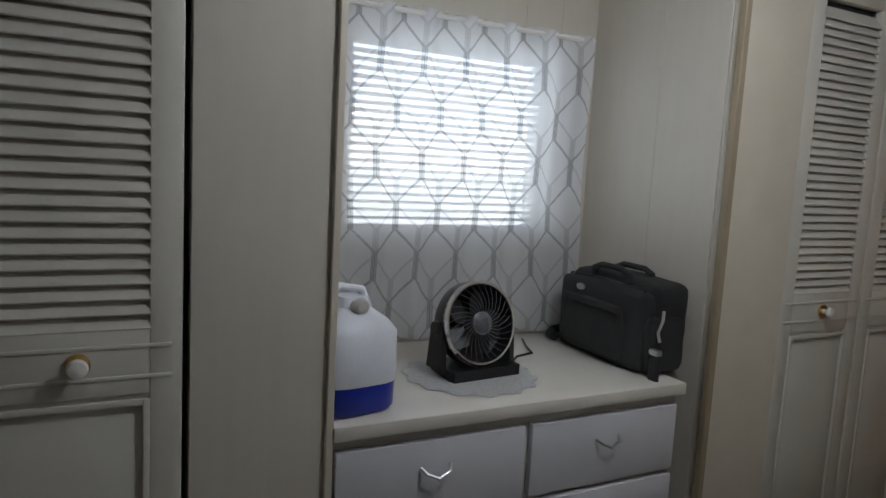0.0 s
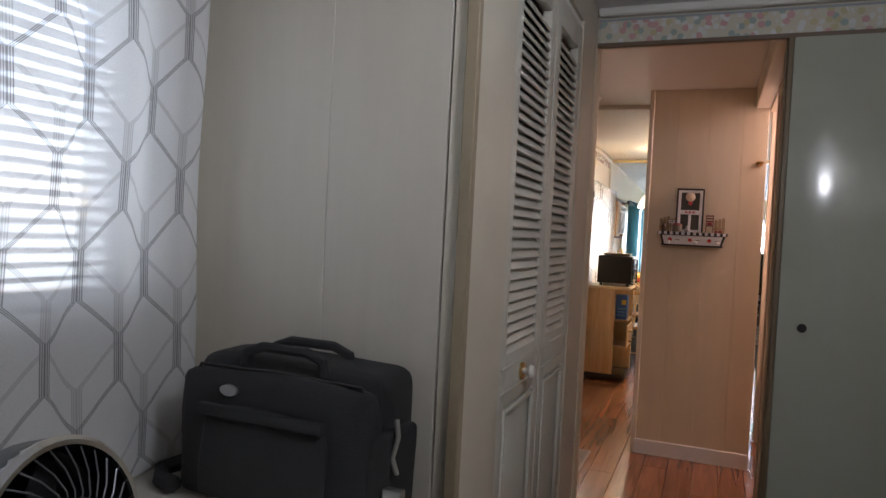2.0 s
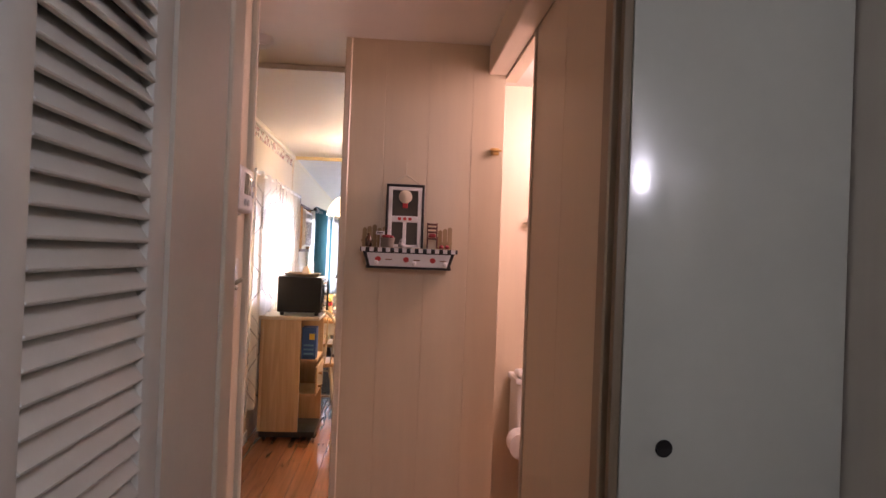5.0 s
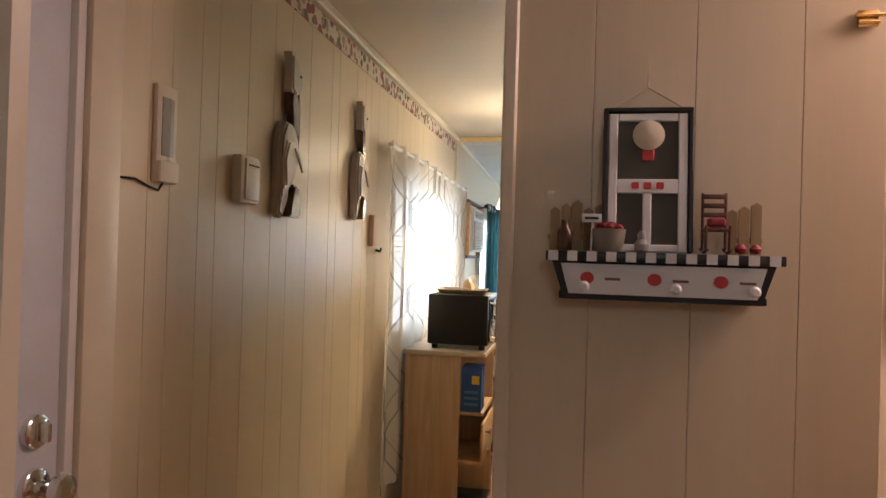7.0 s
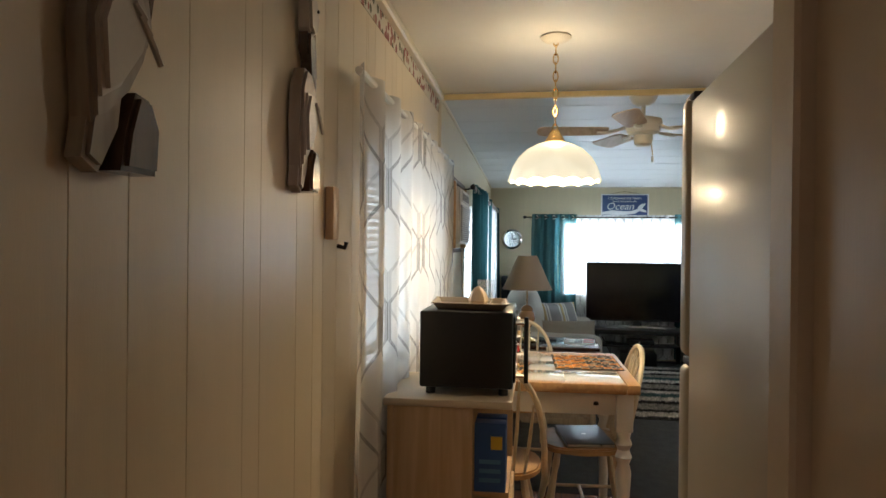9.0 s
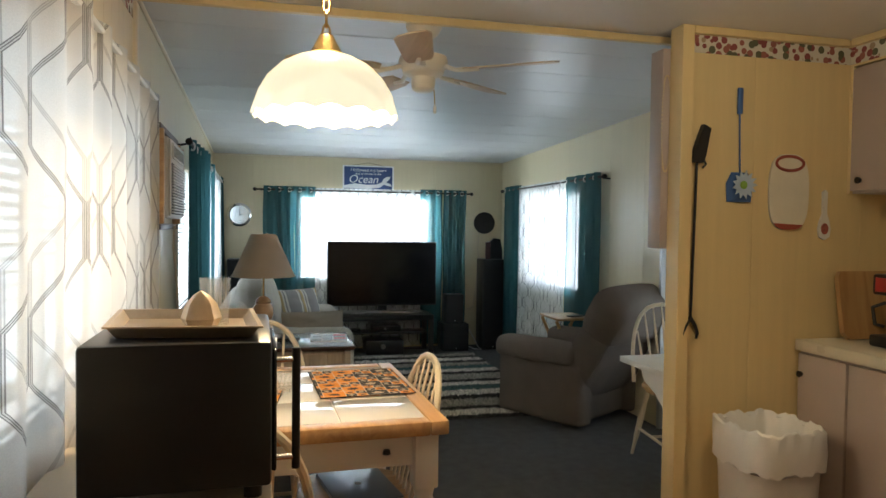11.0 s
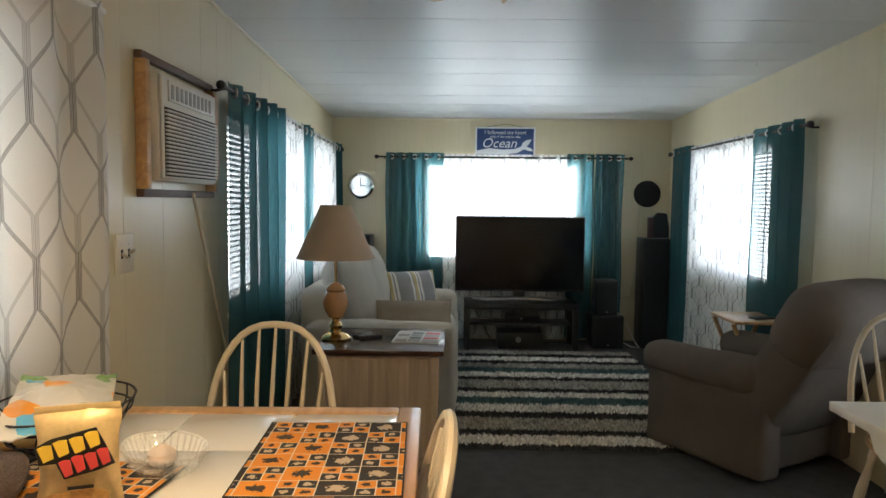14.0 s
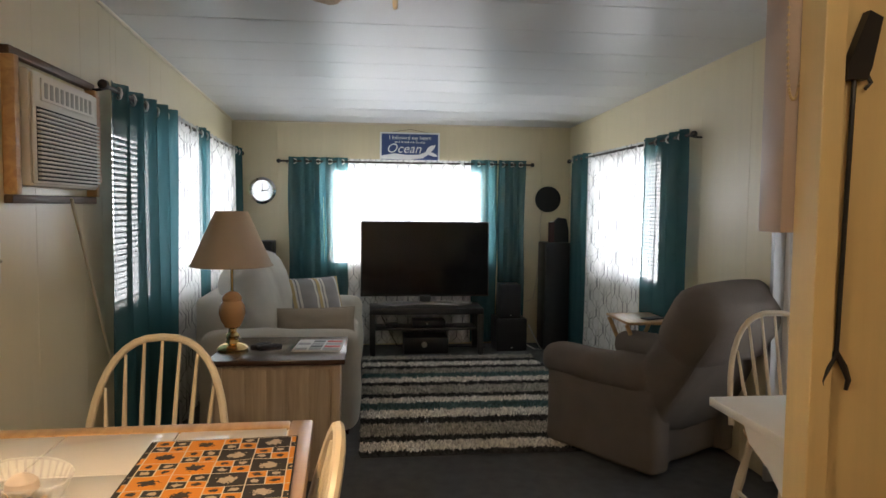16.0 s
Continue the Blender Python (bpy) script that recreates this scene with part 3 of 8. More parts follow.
def curtain(name, axis, a0, a1, face, z0, z1, folds, depth, mat, label, seed, rings=0, group="", hem=0.0):
    root = thing(name, label, "curtain", group=group)
    part("cloth", cloth(axis, a0, a1, face, z0, z1, folds, depth, seed, hem=hem), mat, root)
    for k in range(rings):
        a = a0 + (a1 - a0) * (k + 0.5) / rings
        pts = []
        for i in range(14):
            t = 2 * math.pi * i / 14
            c, s = 0.021 * math.cos(t), 0.021 * math.sin(t)
            pts.append((a, face + c, z1 - 0.04 + s) if axis == "y" else (a + c * 0.6, face - 0.001 + c * 0.6, z1 - 0.04 + s))
        if axis == "y":
            pts = [(face - 0.002, a + p[1] - face, p[2]) for p in pts]
        part("grommet", tubed(pts, 0.005, 6, True), M_SILVER, root, "silver eyelet ring")
    return root


def rod(axis, a0, a1, face, z, wall_at):
    root = thing("curtain_rod", "dark bronze curtain rod on wall brackets", "curtain rod")
    P = (lambda a, f, zz: (a, f, zz)) if axis == "x" else (lambda a, f, zz: (f, a, zz))
    part("pole", tubed([P(a0, face, z), P(a1, face, z)], 0.009, 10), M_IRON, root)
    for a in (a0, a1):
        s = -1 if a == a0 else 1
        part("finial", tubed([P(a, face, z), P(a + s * 0.012, face, z), P(a + s * 0.03, face, z), P(a + s * 0.04, face, z)], [0.009, 0.02, 0.018, 0.004], 10), M_IRON, root)
        part("bracket", tubed([P(a - s * 0.05, face, z), P(a - s * 0.05, (face + wall_at) / 2, z - 0.01), P(a - s * 0.05, wall_at, z - 0.01)], 0.006, 8), M_IRON, root)


# end window
E1 = END - 0.085
rod("y", 0.03, 2.38, E1, 1.745, END)
curtain("teal_curtain", "y", 1.985, 2.31, E1, 0.04, 1.785, 3, 0.028, M_TEAL, "dark teal eyelet curtain drawn to the side", 1, 3, "teal curtains")
curtain("teal_curtain", "y", 1.765, 1.985, E1, 0.04, 1.785, 2, 0.026, M_TEAL, "teal eyelet curtain lit through by the window", 2, 2, "teal curtains")
curtain("sheer_curtain", "y", 0.60, 1.765, E1 + 0.006, 0.03, 1.775, 8, 0.018, M_SHEER, "white sheer curtain with grey trellis print", 3, 8, "sheer curtains")
curtain("teal_curtain", "y", 0.345, 0.60, E1, 0.04, 1.785, 2, 0.026, M_TEAL, "teal eyelet curtain lit through by the window", 4, 2, "teal curtains")
curtain("teal_curtain", "y", 0.08, 0.345, E1, 0.04, 1.785, 3, 0.028, M_TEAL, "dark teal eyelet curtain drawn to the side", 5, 3, "teal curtains")
# north side window
lay_out(SLEW)
N1 = NORTH - 0.09
rod("x", 9.16, 12.50, N1, 1.70, NORTH)
curtain("teal_curtain", "x", 9.227, 10.131, N1, 0.04, 1.735, 5, 0.034, M_TEAL, "dark teal eyelet curtain drawn to the side", 6, 5, "teal curtains")
curtain("sheer_curtain", "x", 10.131, 10.783, N1, 0.04, 1.725, 5, 0.02, M_SHEER, "white sheer curtain with grey trellis print", 7, 4, "sheer curtains")
curtain("teal_curtain", "x", 10.783, 11.093, N1, 0.04, 1.735, 2, 0.03, M_TEAL, "narrow teal eyelet curtain", 8, 2, "teal curtains")
curtain("sheer_curtain", "x", 11.093, 12.107, N1, 0.04, 1.725, 7, 0.02, M_SHEER, "white sheer curtain with grey trellis print", 9, 5, "sheer curtains")
curtain("teal_curtain", "x", 12.107, 12.42, N1, 0.04, 1.735, 2, 0.03, M_TEAL, "narrow teal eyelet curtain", 10, 2, "teal curtains")
lay_out(FRONT)
# south window
S1 = SOUTH + 0.085
rod("x", 10.24, 12.66, S1, 1.775, SOUTH)
curtain("teal_curtain", "x", 10.30, 10.98, S1, 0.04, 1.815, 4, 0.032, M_TEAL, "dark teal eyelet curtain drawn to the side", 11, 4, "teal curtains")
curtain("sheer_curtain", "x", 10.98, 12.15, S1 - 0.004, 0.03, 1.80, 8, 0.018, M_SHEER, "white sheer curtain with grey trellis print", 12, 7, "sheer curtains")
curtain("teal_curtain", "x", 12.15, 12.62, S1, 0.04, 1.815, 3, 0.03, M_TEAL, "dark teal eyelet curtain drawn to the side", 13, 3, "teal curtains")
lay_out(SLEW)
# kitchen and bedroom
curtain("kitchen_curtain", "x", 6.18, 8.257, NORTH - 0.055, 0.24, 1.765, 9, 0.018, M_SHEERKIT, "long white sheer curtain with dark trellis print", 14, hem=0.008)
part("rod_pocket", tubed([(6.18, NORTH - 0.055, 1.745), (8.257, NORTH - 0.055, 1.745)], 0.011, 8), M_WHITE, bpy.data.objects["kitchen_curtain"])
curtain("bedroom_curtain", "x", 0.60, 1.66, NORTH - 0.06, 0.72, 1.76, 7, 0.012, M_SHEERBED, "white sheer curtain with grey trellis print", 15, hem=0.006)
part("rod_pocket", tubed([(0.60, NORTH - 0.06, 1.745), (1.66, NORTH - 0.06, 1.745)], 0.009, 8), M_WHITE, bpy.data.objects["bedroom_curtain"])
lay_out(FRONT)


# ---------------------------------------------------------------- text
def lettering(name, text, size, m, mat, parent, label="", shear=0.0, extrude=0.0008):
    cu = bpy.data.curves.new(name, "FONT")
    cu.body, cu.size, cu.align_x, cu.align_y, cu.extrude, cu.shear, cu.resolution_u = text, size, "CENTER", "CENTER", extrude, shear, 3
    ob = bpy.data.objects.new(name, cu)
    me = bpy.data.meshes.new_from_object(ob)
    bpy.data.objects.remove(ob)
    me.materials.append(mat)
    o = new(name, me)
    o.parent = parent
    o.matrix_basis = m
    return tagged(o, label)


# ---------------------------------------------------------------- lounge: television corner
def television():
    root = thing("television", "large black flat television, switched off", "television", (12.74, 1.045, 0.432))
    part("screen_frame", boxed(-0.025, 0.03, -0.60, 0.60, 0.068, 0.768, 0.006), M_BLACK, root)
    part("screen", boxed(-0.0275, -0.024, -0.588, 0.588, 0.085, 0.756, 0), M_SCREEN, root, "dark glossy screen", False)
    part("back_housing", boxed(0.03, 0.06, -0.42, 0.42, 0.12, 0.6, 0.012), M_BLACK, root)
    part("neck", boxed(-0.005, 0.025, -0.05, 0.05, 0.014, 0.075, 0.004), M_BLACK, root)
    bm = bmesh.new()
    slab(bm, [(0.03, -0.42), (0.03, 0.42), (-0.05, 0.44), (-0.16, 0.30), (-0.07, 0.05), (-0.07, -0.05), (-0.16, -0.30), (-0.05, -0.44)], 0.0, 0.016)
    part("foot", bm, M_SILVER, root, "curved silver foot")


television()


def tv_stand():
    root = thing("tv_stand", "black low television stand with one shelf", "tv stand", (12.62, 1.05, 0.0))
    part("top", boxed(-0.21, 0.18, -0.51, 0.51, 0.375, 0.43, 0.004), M_BLACK, root)
    for x in (-0.185, 0.155):
        for y in (-0.485, 0.485):
            part("leg", boxed(x - 0.025, x + 0.025, y - 0.025, y + 0.025, 0.002, 0.375, 0.003), M_BLACK, root)
    part("shelf", boxed(-0.12, 0.15, -0.46, 0.46, 0.22, 0.238, 0.003), M_BLACK, root)


tv_stand()


def media_box(place, w, d, h, label, dial=True):
    root = thing("media_player", label, "electronics", place)
    part("case", boxed(-d / 2, d / 2, -w / 2, w / 2, 0.006, h, 0.005), M_BLACK, root)
    for y in (-w / 2 + 0.03, w / 2 - 0.03):
        part("foot", lathed([(0.012, 0), (0.012, 0.007)], 10, (-d / 2 + 0.03, y, 0)), M_BLACK, root)
    if dial:
        part("dial", tubed([(-d / 2, 0.02, h * 0.6), (-d / 2 - 0.012, 0.02, h * 0.6)], h * 0.17, 14), M_SILVER, root, "silver volume dial")


media_box((12.63, 1.05, 0.002), 0.40, 0.30, 0.15, "black amplifier on the carpet under the stand")
media_box((12.64, 1.02, 0.238), 0.30, 0.2, 0.06, "flat black player on the stand shelf")
media_box((12.62, 1.36, 0.238), 0.12, 0.11, 0.03, "small black set-top box on the shelf", False)


def speaker(name, label, place, w, d, h):
    root = thing(name, label, "speaker", place)
    part("cabinet", boxed(-d / 2, d / 2, -w / 2, w / 2, 0, h, 0.006), M_BLACK, root)
    part("grille", boxed(-d / 2 - 0.012, -d / 2, -w / 2 + 0.01, w / 2 - 0.01, 0.02, h - 0.012, 0.004), M_BLACKSOFT, root, "black cloth grille")
    part("badge", boxed(-d / 2 - 0.0145, -d / 2 - 0.012, -0.008, 0.008, 0.03, 0.038, 0), M_SILVER, root)
    return root


speaker("subwoofer", "black cube subwoofer on the carpet", (12.72, 0.245, 0.002), 0.285, 0.29, 0.30)
speaker("satellite_speaker", "small black speaker standing on the subwoofer", (12.70, 0.255, 0.302), 0.195, 0.19, 0.32)
speaker("tower_speaker", "tall black tower speaker in the corner", (12.74, -0.185, 0.002), 0.235, 0.27, 1.01)
speaker("tower_speaker", "tall black tower speaker behind the sofa", (12.74, 2.545, 0.004), 0.235, 0.27, 1.01)
r = thing("candle_holder", "dark red wooden candle holder on the tower speaker", "ornament", (12.70, -0.145, 1.012))
part("post", boxed(-0.02, 0.02, -0.025, 0.025, 0, 0.19, 0.003), plain("dark_red_wood", (0.05, 0.012, 0.012), 0.4), r)
part("cap", boxed(-0.012, 0.012, -0.012, 0.012, 0.19, 0.2, 0.002), M_SILVER, r)
r = thing("router", "slim black upright router on the tower speaker", "electronics", (12.72, -0.245, 1.012))
part("case", slabbed([(-0.07, 0), (0.07, 0), (0.075, 0.19), (0.03, 0.235), (-0.045, 0.225), (-0.07, 0.1)], -0.022, 0.022, pose(0, 0, 0, 90, 0, 90) @ pose(0, 0, 0)), M_BLACK, r)
part("foot", boxed(-0.04, 0.04, -0.06, 0.06, -0.0, 0.008, 0.002), M_BLACK, r)

r = thing("wall_speaker", "round black disc hanging on the wall", "ornament", (END - 0.004, -0.168, 1.42))
part("disc", tubed([(0, 0, 0), (-0.02, 0, 0), (-0.03, 0, 0)], [0.125, 0.125, 0.112], 40), M_BLACKSOFT, r)
part("cord", tubed([(-0.006, 0.06, -0.11), (-0.006, 0.075, -0.3), (-0.006, 0.045, -0.55), (-0.006, 0.10, -0.8), (-0.006, 0.05, -1.0), (-0.02, 0.09, -1.22)], 0.004, 6), M_CORD, r, "thin cream cord")
for k, pts in enumerate([[(12.9, 0.05, 0.42), (12.86, -0.02, 0.45), (12.9, -0.06, 0.62), (12.92, -0.09, 0.86)], [(12.8, 0.06, 0.02), (12.62, 0.02, 0.012), (12.6, -0.05, 0.012), (12.75, -0.06, 0.012), (12.86, 0.02, 0.2)], [(12.86, 1.45, 0.3), (12.8, 1.3, 0.02), (12.7, 1.0, 0.014), (12.78, 0.75, 0.014), (12.72, 0.47, 0.014)]]):
    single("speaker_cable", tubed([Vector(p) for p in pts], 0.006, 6), M_WHITE if k == 1 else (M_CORD if k == 0 else M_BLACK), "loose cable trailing behind the speakers" if k < 2 else "black cable lying under the television stand", "cable")


def wall_clock():
    root = thing("wall_clock", "round silver-rimmed wall clock", "clock", (END - 0.003, 2.557, 1.471))
    turn = pose(0, 0, 0, 0, -90, 0)
    bm = lathed([(0.10, 0.0), (0.125, 0.004), (0.125, 0.022), (0.105, 0.034), (0.098, 0.026)], 40)
    bmesh.ops.transform(bm, matrix=turn, verts=bm.verts)
    part("rim", bm, M_CHROME, root, "chrome rim")
    bm = lathed([(0.0, 0.018), (0.099, 0.018), (0.099, 0.022), (0.0, 0.022)], 32)
    bmesh.ops.transform(bm, matrix=turn, verts=bm.verts)
    part("dial", bm, plain("silver_dial", (0.55, 0.56, 0.58), 0.35, metal=0.4), root, "silver-grey dial")
    part("hour_hand", boxed(-0.026, -0.024, -0.05, 0.005, -0.004, 0.004, 0), M_BLACK, root)
    part("minute_hand", boxed(-0.028, -0.026, -0.003, 0.003, -0.01, 0.075, 0), M_BLACK, root)
    for k in range(12):
        a = math.radians(30 * k)
        part("hour_mark", boxed(-0.0245, -0.022, 0.082 * math.sin(a) - 0.003, 0.082 * math.sin(a) + 0.003, 0.082 * math.cos(a) - 0.006, 0.082 * math.cos(a) + 0.006, 0), M_BLACK, root)


wall_clock()


def ocean_sign():
    root = thing("wall_sign", "navy wooden sign with white lettering and whale tail", "sign", (END - 0.004, 1.185, 1.90))
    face = pose(-0.021, 0, 0, 90, 0, -90)
    part("board", boxed(-0.018, 0, -0.275, 0.275, -0.128, 0.128, 0.003), M_NAVY, root)
    for y0, y1, z0, z1 in ((-0.28, 0.28, 0.122, 0.136), (-0.28, 0.28, -0.136, -0.122), (-0.284, -0.268, -0.136, 0.136), (0.268, 0.284, -0.136, 0.136)):
        part("border", boxed(-0.0215, -0.004, y0, y1, z0, z1, 0.002), M_SIGNWHITE, root, "white edge strip")
    lettering("headline", "I followed my heart", 0.05, face @ pose(0.0, 0.085, 0), M_SIGNWHITE, root)
    lettering("second_line", "and it led me to the", 0.036, face @ pose(0.0, 0.045, 0), M_SIGNWHITE, root)
    lettering("main_word", "Ocean", 0.125, face @ pose(-0.06, -0.018, 0), M_SIGNWHITE, root, "", 0.3)
    # tail and wave, cut from thin white sheet
    tail = [(-0.268, -0.115), (-0.268, -0.085), (-0.15, -0.062), (-0.02, -0.075), (0.09, -0.07), (0.15, -0.045), (0.165, -0.01), (0.20, 0.015), (0.25, 0.022), (0.225, -0.02), (0.20, -0.045), (0.25, -0.065), (0.262, -0.09), (0.22, -0.085), (0.175, -0.07), (0.12, -0.105), (0.0, -0.12)]
    part("whale_tail", slabbed(tail, -0.0005, 0.0015, face), M_SIGNWHITE, root, "white whale tail shape")
    part("hanging_wire", tubed([(-0.008, 0.2, 0.132), (-0.004, 0.0, 0.168), (-0.008, -0.2, 0.132)], 0.002, 5), M_BLACK, root)


ocean_sign()


# ---------------------------------------------------------------- lounge: seats
def pad(bm, x0, x1, y0, y1, z0, z1, r, puff=0.0, seed=0, cuts=4, m=None):
    """A soft, rounded block."""
    tmp = bmesh.new()
    bmesh.ops.create_cube(tmp, size=1, matrix=Matrix.LocRotScale(((x0 + x1) / 2, (y0 + y1) / 2, (z0 + z1) / 2), None, (x1 - x0, y1 - y0, z1 - z0)))
    bmesh.ops.bevel(tmp, geom=list(tmp.edges), offset=r, segments=4, affect="EDGES", profile=0.55)
    bmesh.ops.subdivide_edges(tmp, edges=[e for e in tmp.edges if e.calc_length() > 0.12], cuts=cuts, use_grid_fill=True)
    c = Vector(((x0 + x1) / 2, (y0 + y1) / 2, (z0 + z1) / 2))
    h = Vector(((x1 - x0) / 2, (y1 - y0) / 2, (z1 - z0) / 2))
    for v in tmp.verts:
        d = v.co - c
        k = [max(0, 1 - abs(d[i] / h[i]) ** 2) for i in range(3)]
        for i in range(3):
            if abs(d[i]) > 0.6 * h[i]:
                o = [j for j in range(3) if j != i]
                v.co[i] += math.copysign(puff * k[o[0]] * k[o[1]], d[i])
        nz = noise.noise((v.co + Vector((seed * 3.1, seed, 0))) * 7)
        v.co += d.normalized() * nz * 0.012
        if m:
            v.co = m @ v.co
    me = bpy.data.meshes.new("pad")
    tmp.to_mesh(me)
    tmp.free()
    bm.from_mesh(me)
    bpy.data.meshes.remove(me)
    return bm


def padded(*a, **k):
    return pad(bmesh.new(), *a, **k)


def sofa():
    root = thing("sofa", "cream loveseat with plump back cushions", "sofa", (11.12, 2.10, 0.005))
    part("base", padded(-0.80, 0.80, -0.42, 0.42, 0.05, 0.30, 0.03, cuts=3), M_SOFA, root)
    for s, x in ((-1, -0.76), (1, 0.76)):
        part("arm", padded(x - 0.10, x + 0.10, -0.47, 0.42, 0.04, 0.615, 0.075, 0.01, s + 3), M_SOFA, root)
    part("backrest", padded(-0.70, 0.70, 0.26, 0.47, 0.2, 0.80, 0.06, 0.01, 2), M_SOFA, root)
    for i, x in enumerate((-0.33, 0.33)):
        part("seat_cushion", padded(x - 0.325, x + 0.325, -0.44, 0.2, 0.30, 0.46, 0.05, 0.03, i), M_SOFA, root)
        lean = pose(x, 0.14, 0.50, -16, 0, 0)
        part("back_cushion", padded(-0.325, 0.325, -0.11, 0.11, -0.01, 0.47, 0.09, 0.05, i + 5, m=lean), M_SOFA, root)
    for x in (-0.74, 0.74):
        for y in (-0.38, 0.38):
            part("foot", boxed(x - 0.03, x + 0.03, y - 0.03, y + 0.03, 0.0, 0.055, 0.004), M_DARKWOOD, root)


sofa()


def striped_cloth():
    m, n, l, b = material("striped_pillow_cloth")
    tc, sp = n.new("ShaderNodeTexCoord"), n.new("ShaderNodeSeparateXYZ")
    l.new(tc.outputs["Object"], sp.inputs[0])
    f = math_node(n, l, "FRACT", math_node(n, l, "MULTIPLY_ADD", sp.outputs[0], 5.2, 0.5))
    G, W, Y = (0.30, 0.29, 0.29), (0.70, 0.68, 0.62), (0.52, 0.40, 0.20)
    r = rgb_ramp(n, [(0.0, G), (0.42, W), (0.50, G), (0.54, Y), (0.66, W), (0.72, G), (0.78, W), (0.86, G)], True)
    l.new(f, r.inputs[0])
    l.new(r.outputs[0], b.inputs["Base Color"])
    b.inputs["Roughness"].default_value = 0.9
    return m


def pillow(name, label, place, tilt, w, h, mat, seed):
    """Two stuffed faces meeting at a piped seam, with drawn-out corners."""
    root = thing(name, label, "pillow")
    root.matrix_world = pose(*place) @ pose(0, 0, 0, *tilt)
    bm, n, grid = bmesh.new(), 18, {}
    for side in (-1, 1):
        for i in range(n + 1):
            for j in range(n + 1):
                u, v = 2 * i / n - 1, 2 * j / n - 1
                edge = max(abs(u), abs(v)) > 0.999
                if edge and side > 0:
                    grid[side, i, j] = grid[-1, i, j]
                    continue
                t = 0.085 * ((1 - u * u) * (1 - v * v)) ** 0.45 * (1 + 0.25 * noise.noise((u * 2 + seed, v * 2, side)))
                x, z = u * w / 2 * (1 - 0.05 * (1 - v * v)), v * h / 2 * (1 - 0.05 * (1 - u * u)) + h / 2
                grid[side, i, j] = bm.verts.new((x, side * t, z))
        for i in range(n):
            for j in range(n):
                bm.faces.new((grid[side, i, j], grid[side, i + 1, j], grid[side, i + 1, j + 1], grid[side, i, j + 1]))
    part("cover", bm, mat, root)
    rim = [(u * w / 2 * (1 - 0.05 * (1 - v * v)), 0, v * h / 2 * (1 - 0.05 * (1 - u * u)) + h / 2) for u, v in [(k / 5 - 1, -1) for k in range(10)] + [(1, k / 5 - 1) for k in range(10)] + [(1 - k / 5, 1) for k in range(10)] + [(-1, 1 - k / 5) for k in range(10)]]
    part("piping", tubed(rim, 0.005, 6, True), mat, root)


pillow("striped_pillow", "grey pillow with white and tan stripes on the sofa", (11.50, 1.94, 0.47), (-28, 0, -62), 0.44, 0.36, striped_cloth(), 3)
pillow("throw_pillow", "plain beige pillow lying along the sofa arm", (10.62, 1.90, 0.475), (-22, 0, -82), 0.50, 0.24, M_PILLOW, 4)


def recliner():
    root = thing("recliner", "taupe suede recliner armchair facing the television", "armchair", (10.0, 0.06, 0.005), -60)
    part("base", padded(-0.28, 0.28, -0.30, 0.33, 0.03, 0.34, 0.04, 0.0, 2), M_RECLINER, root)
    for s in (-1, 1):
        x = s * 0.315
        bm = pad(bmesh.new(), x - 0.075, x + 0.075, -0.36, 0.36, 0.03, 0.46, 0.04, 0.01, s + 4)
        pad(bm, x - 0.10, x + 0.095, -0.30, 0.40, 0.42, 0.575, 0.07, 0.01, s + 7)
        part("arm", bm, M_RECLINER, root)
    part("seat", padded(-0.25, 0.25, -0.22, 0.36, 0.30, 0.47, 0.05, 0.03, 9), M_RECLINER, root)
    part("footrest", padded(-0.25, 0.25, 0.32, 0.40, 0.08, 0.42, 0.035, 0.02, 11), M_RECLINER, root)
    back = pose(0, -0.23, 0.33, 31, 0, 0)
    bm = pad(bmesh.new(), -0.36, 0.36, -0.13, 0.12, -0.10, 0.42, 0.07, 0.02, 12, m=back)
    part("backrest", bm, M_RECLINER, root)
    part("head_cushion", padded(-0.37, 0.37, -0.14, 0.15, 0.34, 0.70, 0.12, 0.035, 13, m=back), M_RECLINER, root)
    for s in (-1, 1):
        part("seam", tubed([back @ Vector((s * 0.335, -0.105, -0.02)), back @ Vector((s * 0.352, -0.13, 0.3)), back @ Vector((s * 0.335, -0.12, 0.6))], 0.005, 6), M_RECLINER, root)


recliner()


def end_table():
    root = thing("end_table", "whitewashed cabinet table with dark mahogany top", "side table", (9.925, 2.01, 0.002))
    part("top", boxed(-0.29, 0.29, -0.32, 0.32, 0.582, 0.608, 0.006), M_DARKWOOD, root, "dark polished top")
    bm = boxed(-0.25, 0.25, -0.285, 0.285, 0.05, 0.582, 0.004)
    part("body", bm, M_WHITEWASH, root)
    for y in (-0.275, 0.275):
        part("corner_post", boxed(-0.262, -0.25, y - 0.02, y + 0.02, 0.02, 0.575, 0.003), M_WHITEWASH, root)
    part("plinth", boxed(-0.24, 0.24, -0.275, 0.275, 0.0, 0.05, 0.003), M_WHITEWASH, root)
    for k in range(5):
        y = -0.2 + k * 0.1
        part("board", boxed(-0.2545, -0.25, y - 0.048, y + 0.048, 0.07, 0.555, 0.002), M_WHITEWASH, root)


end_table()


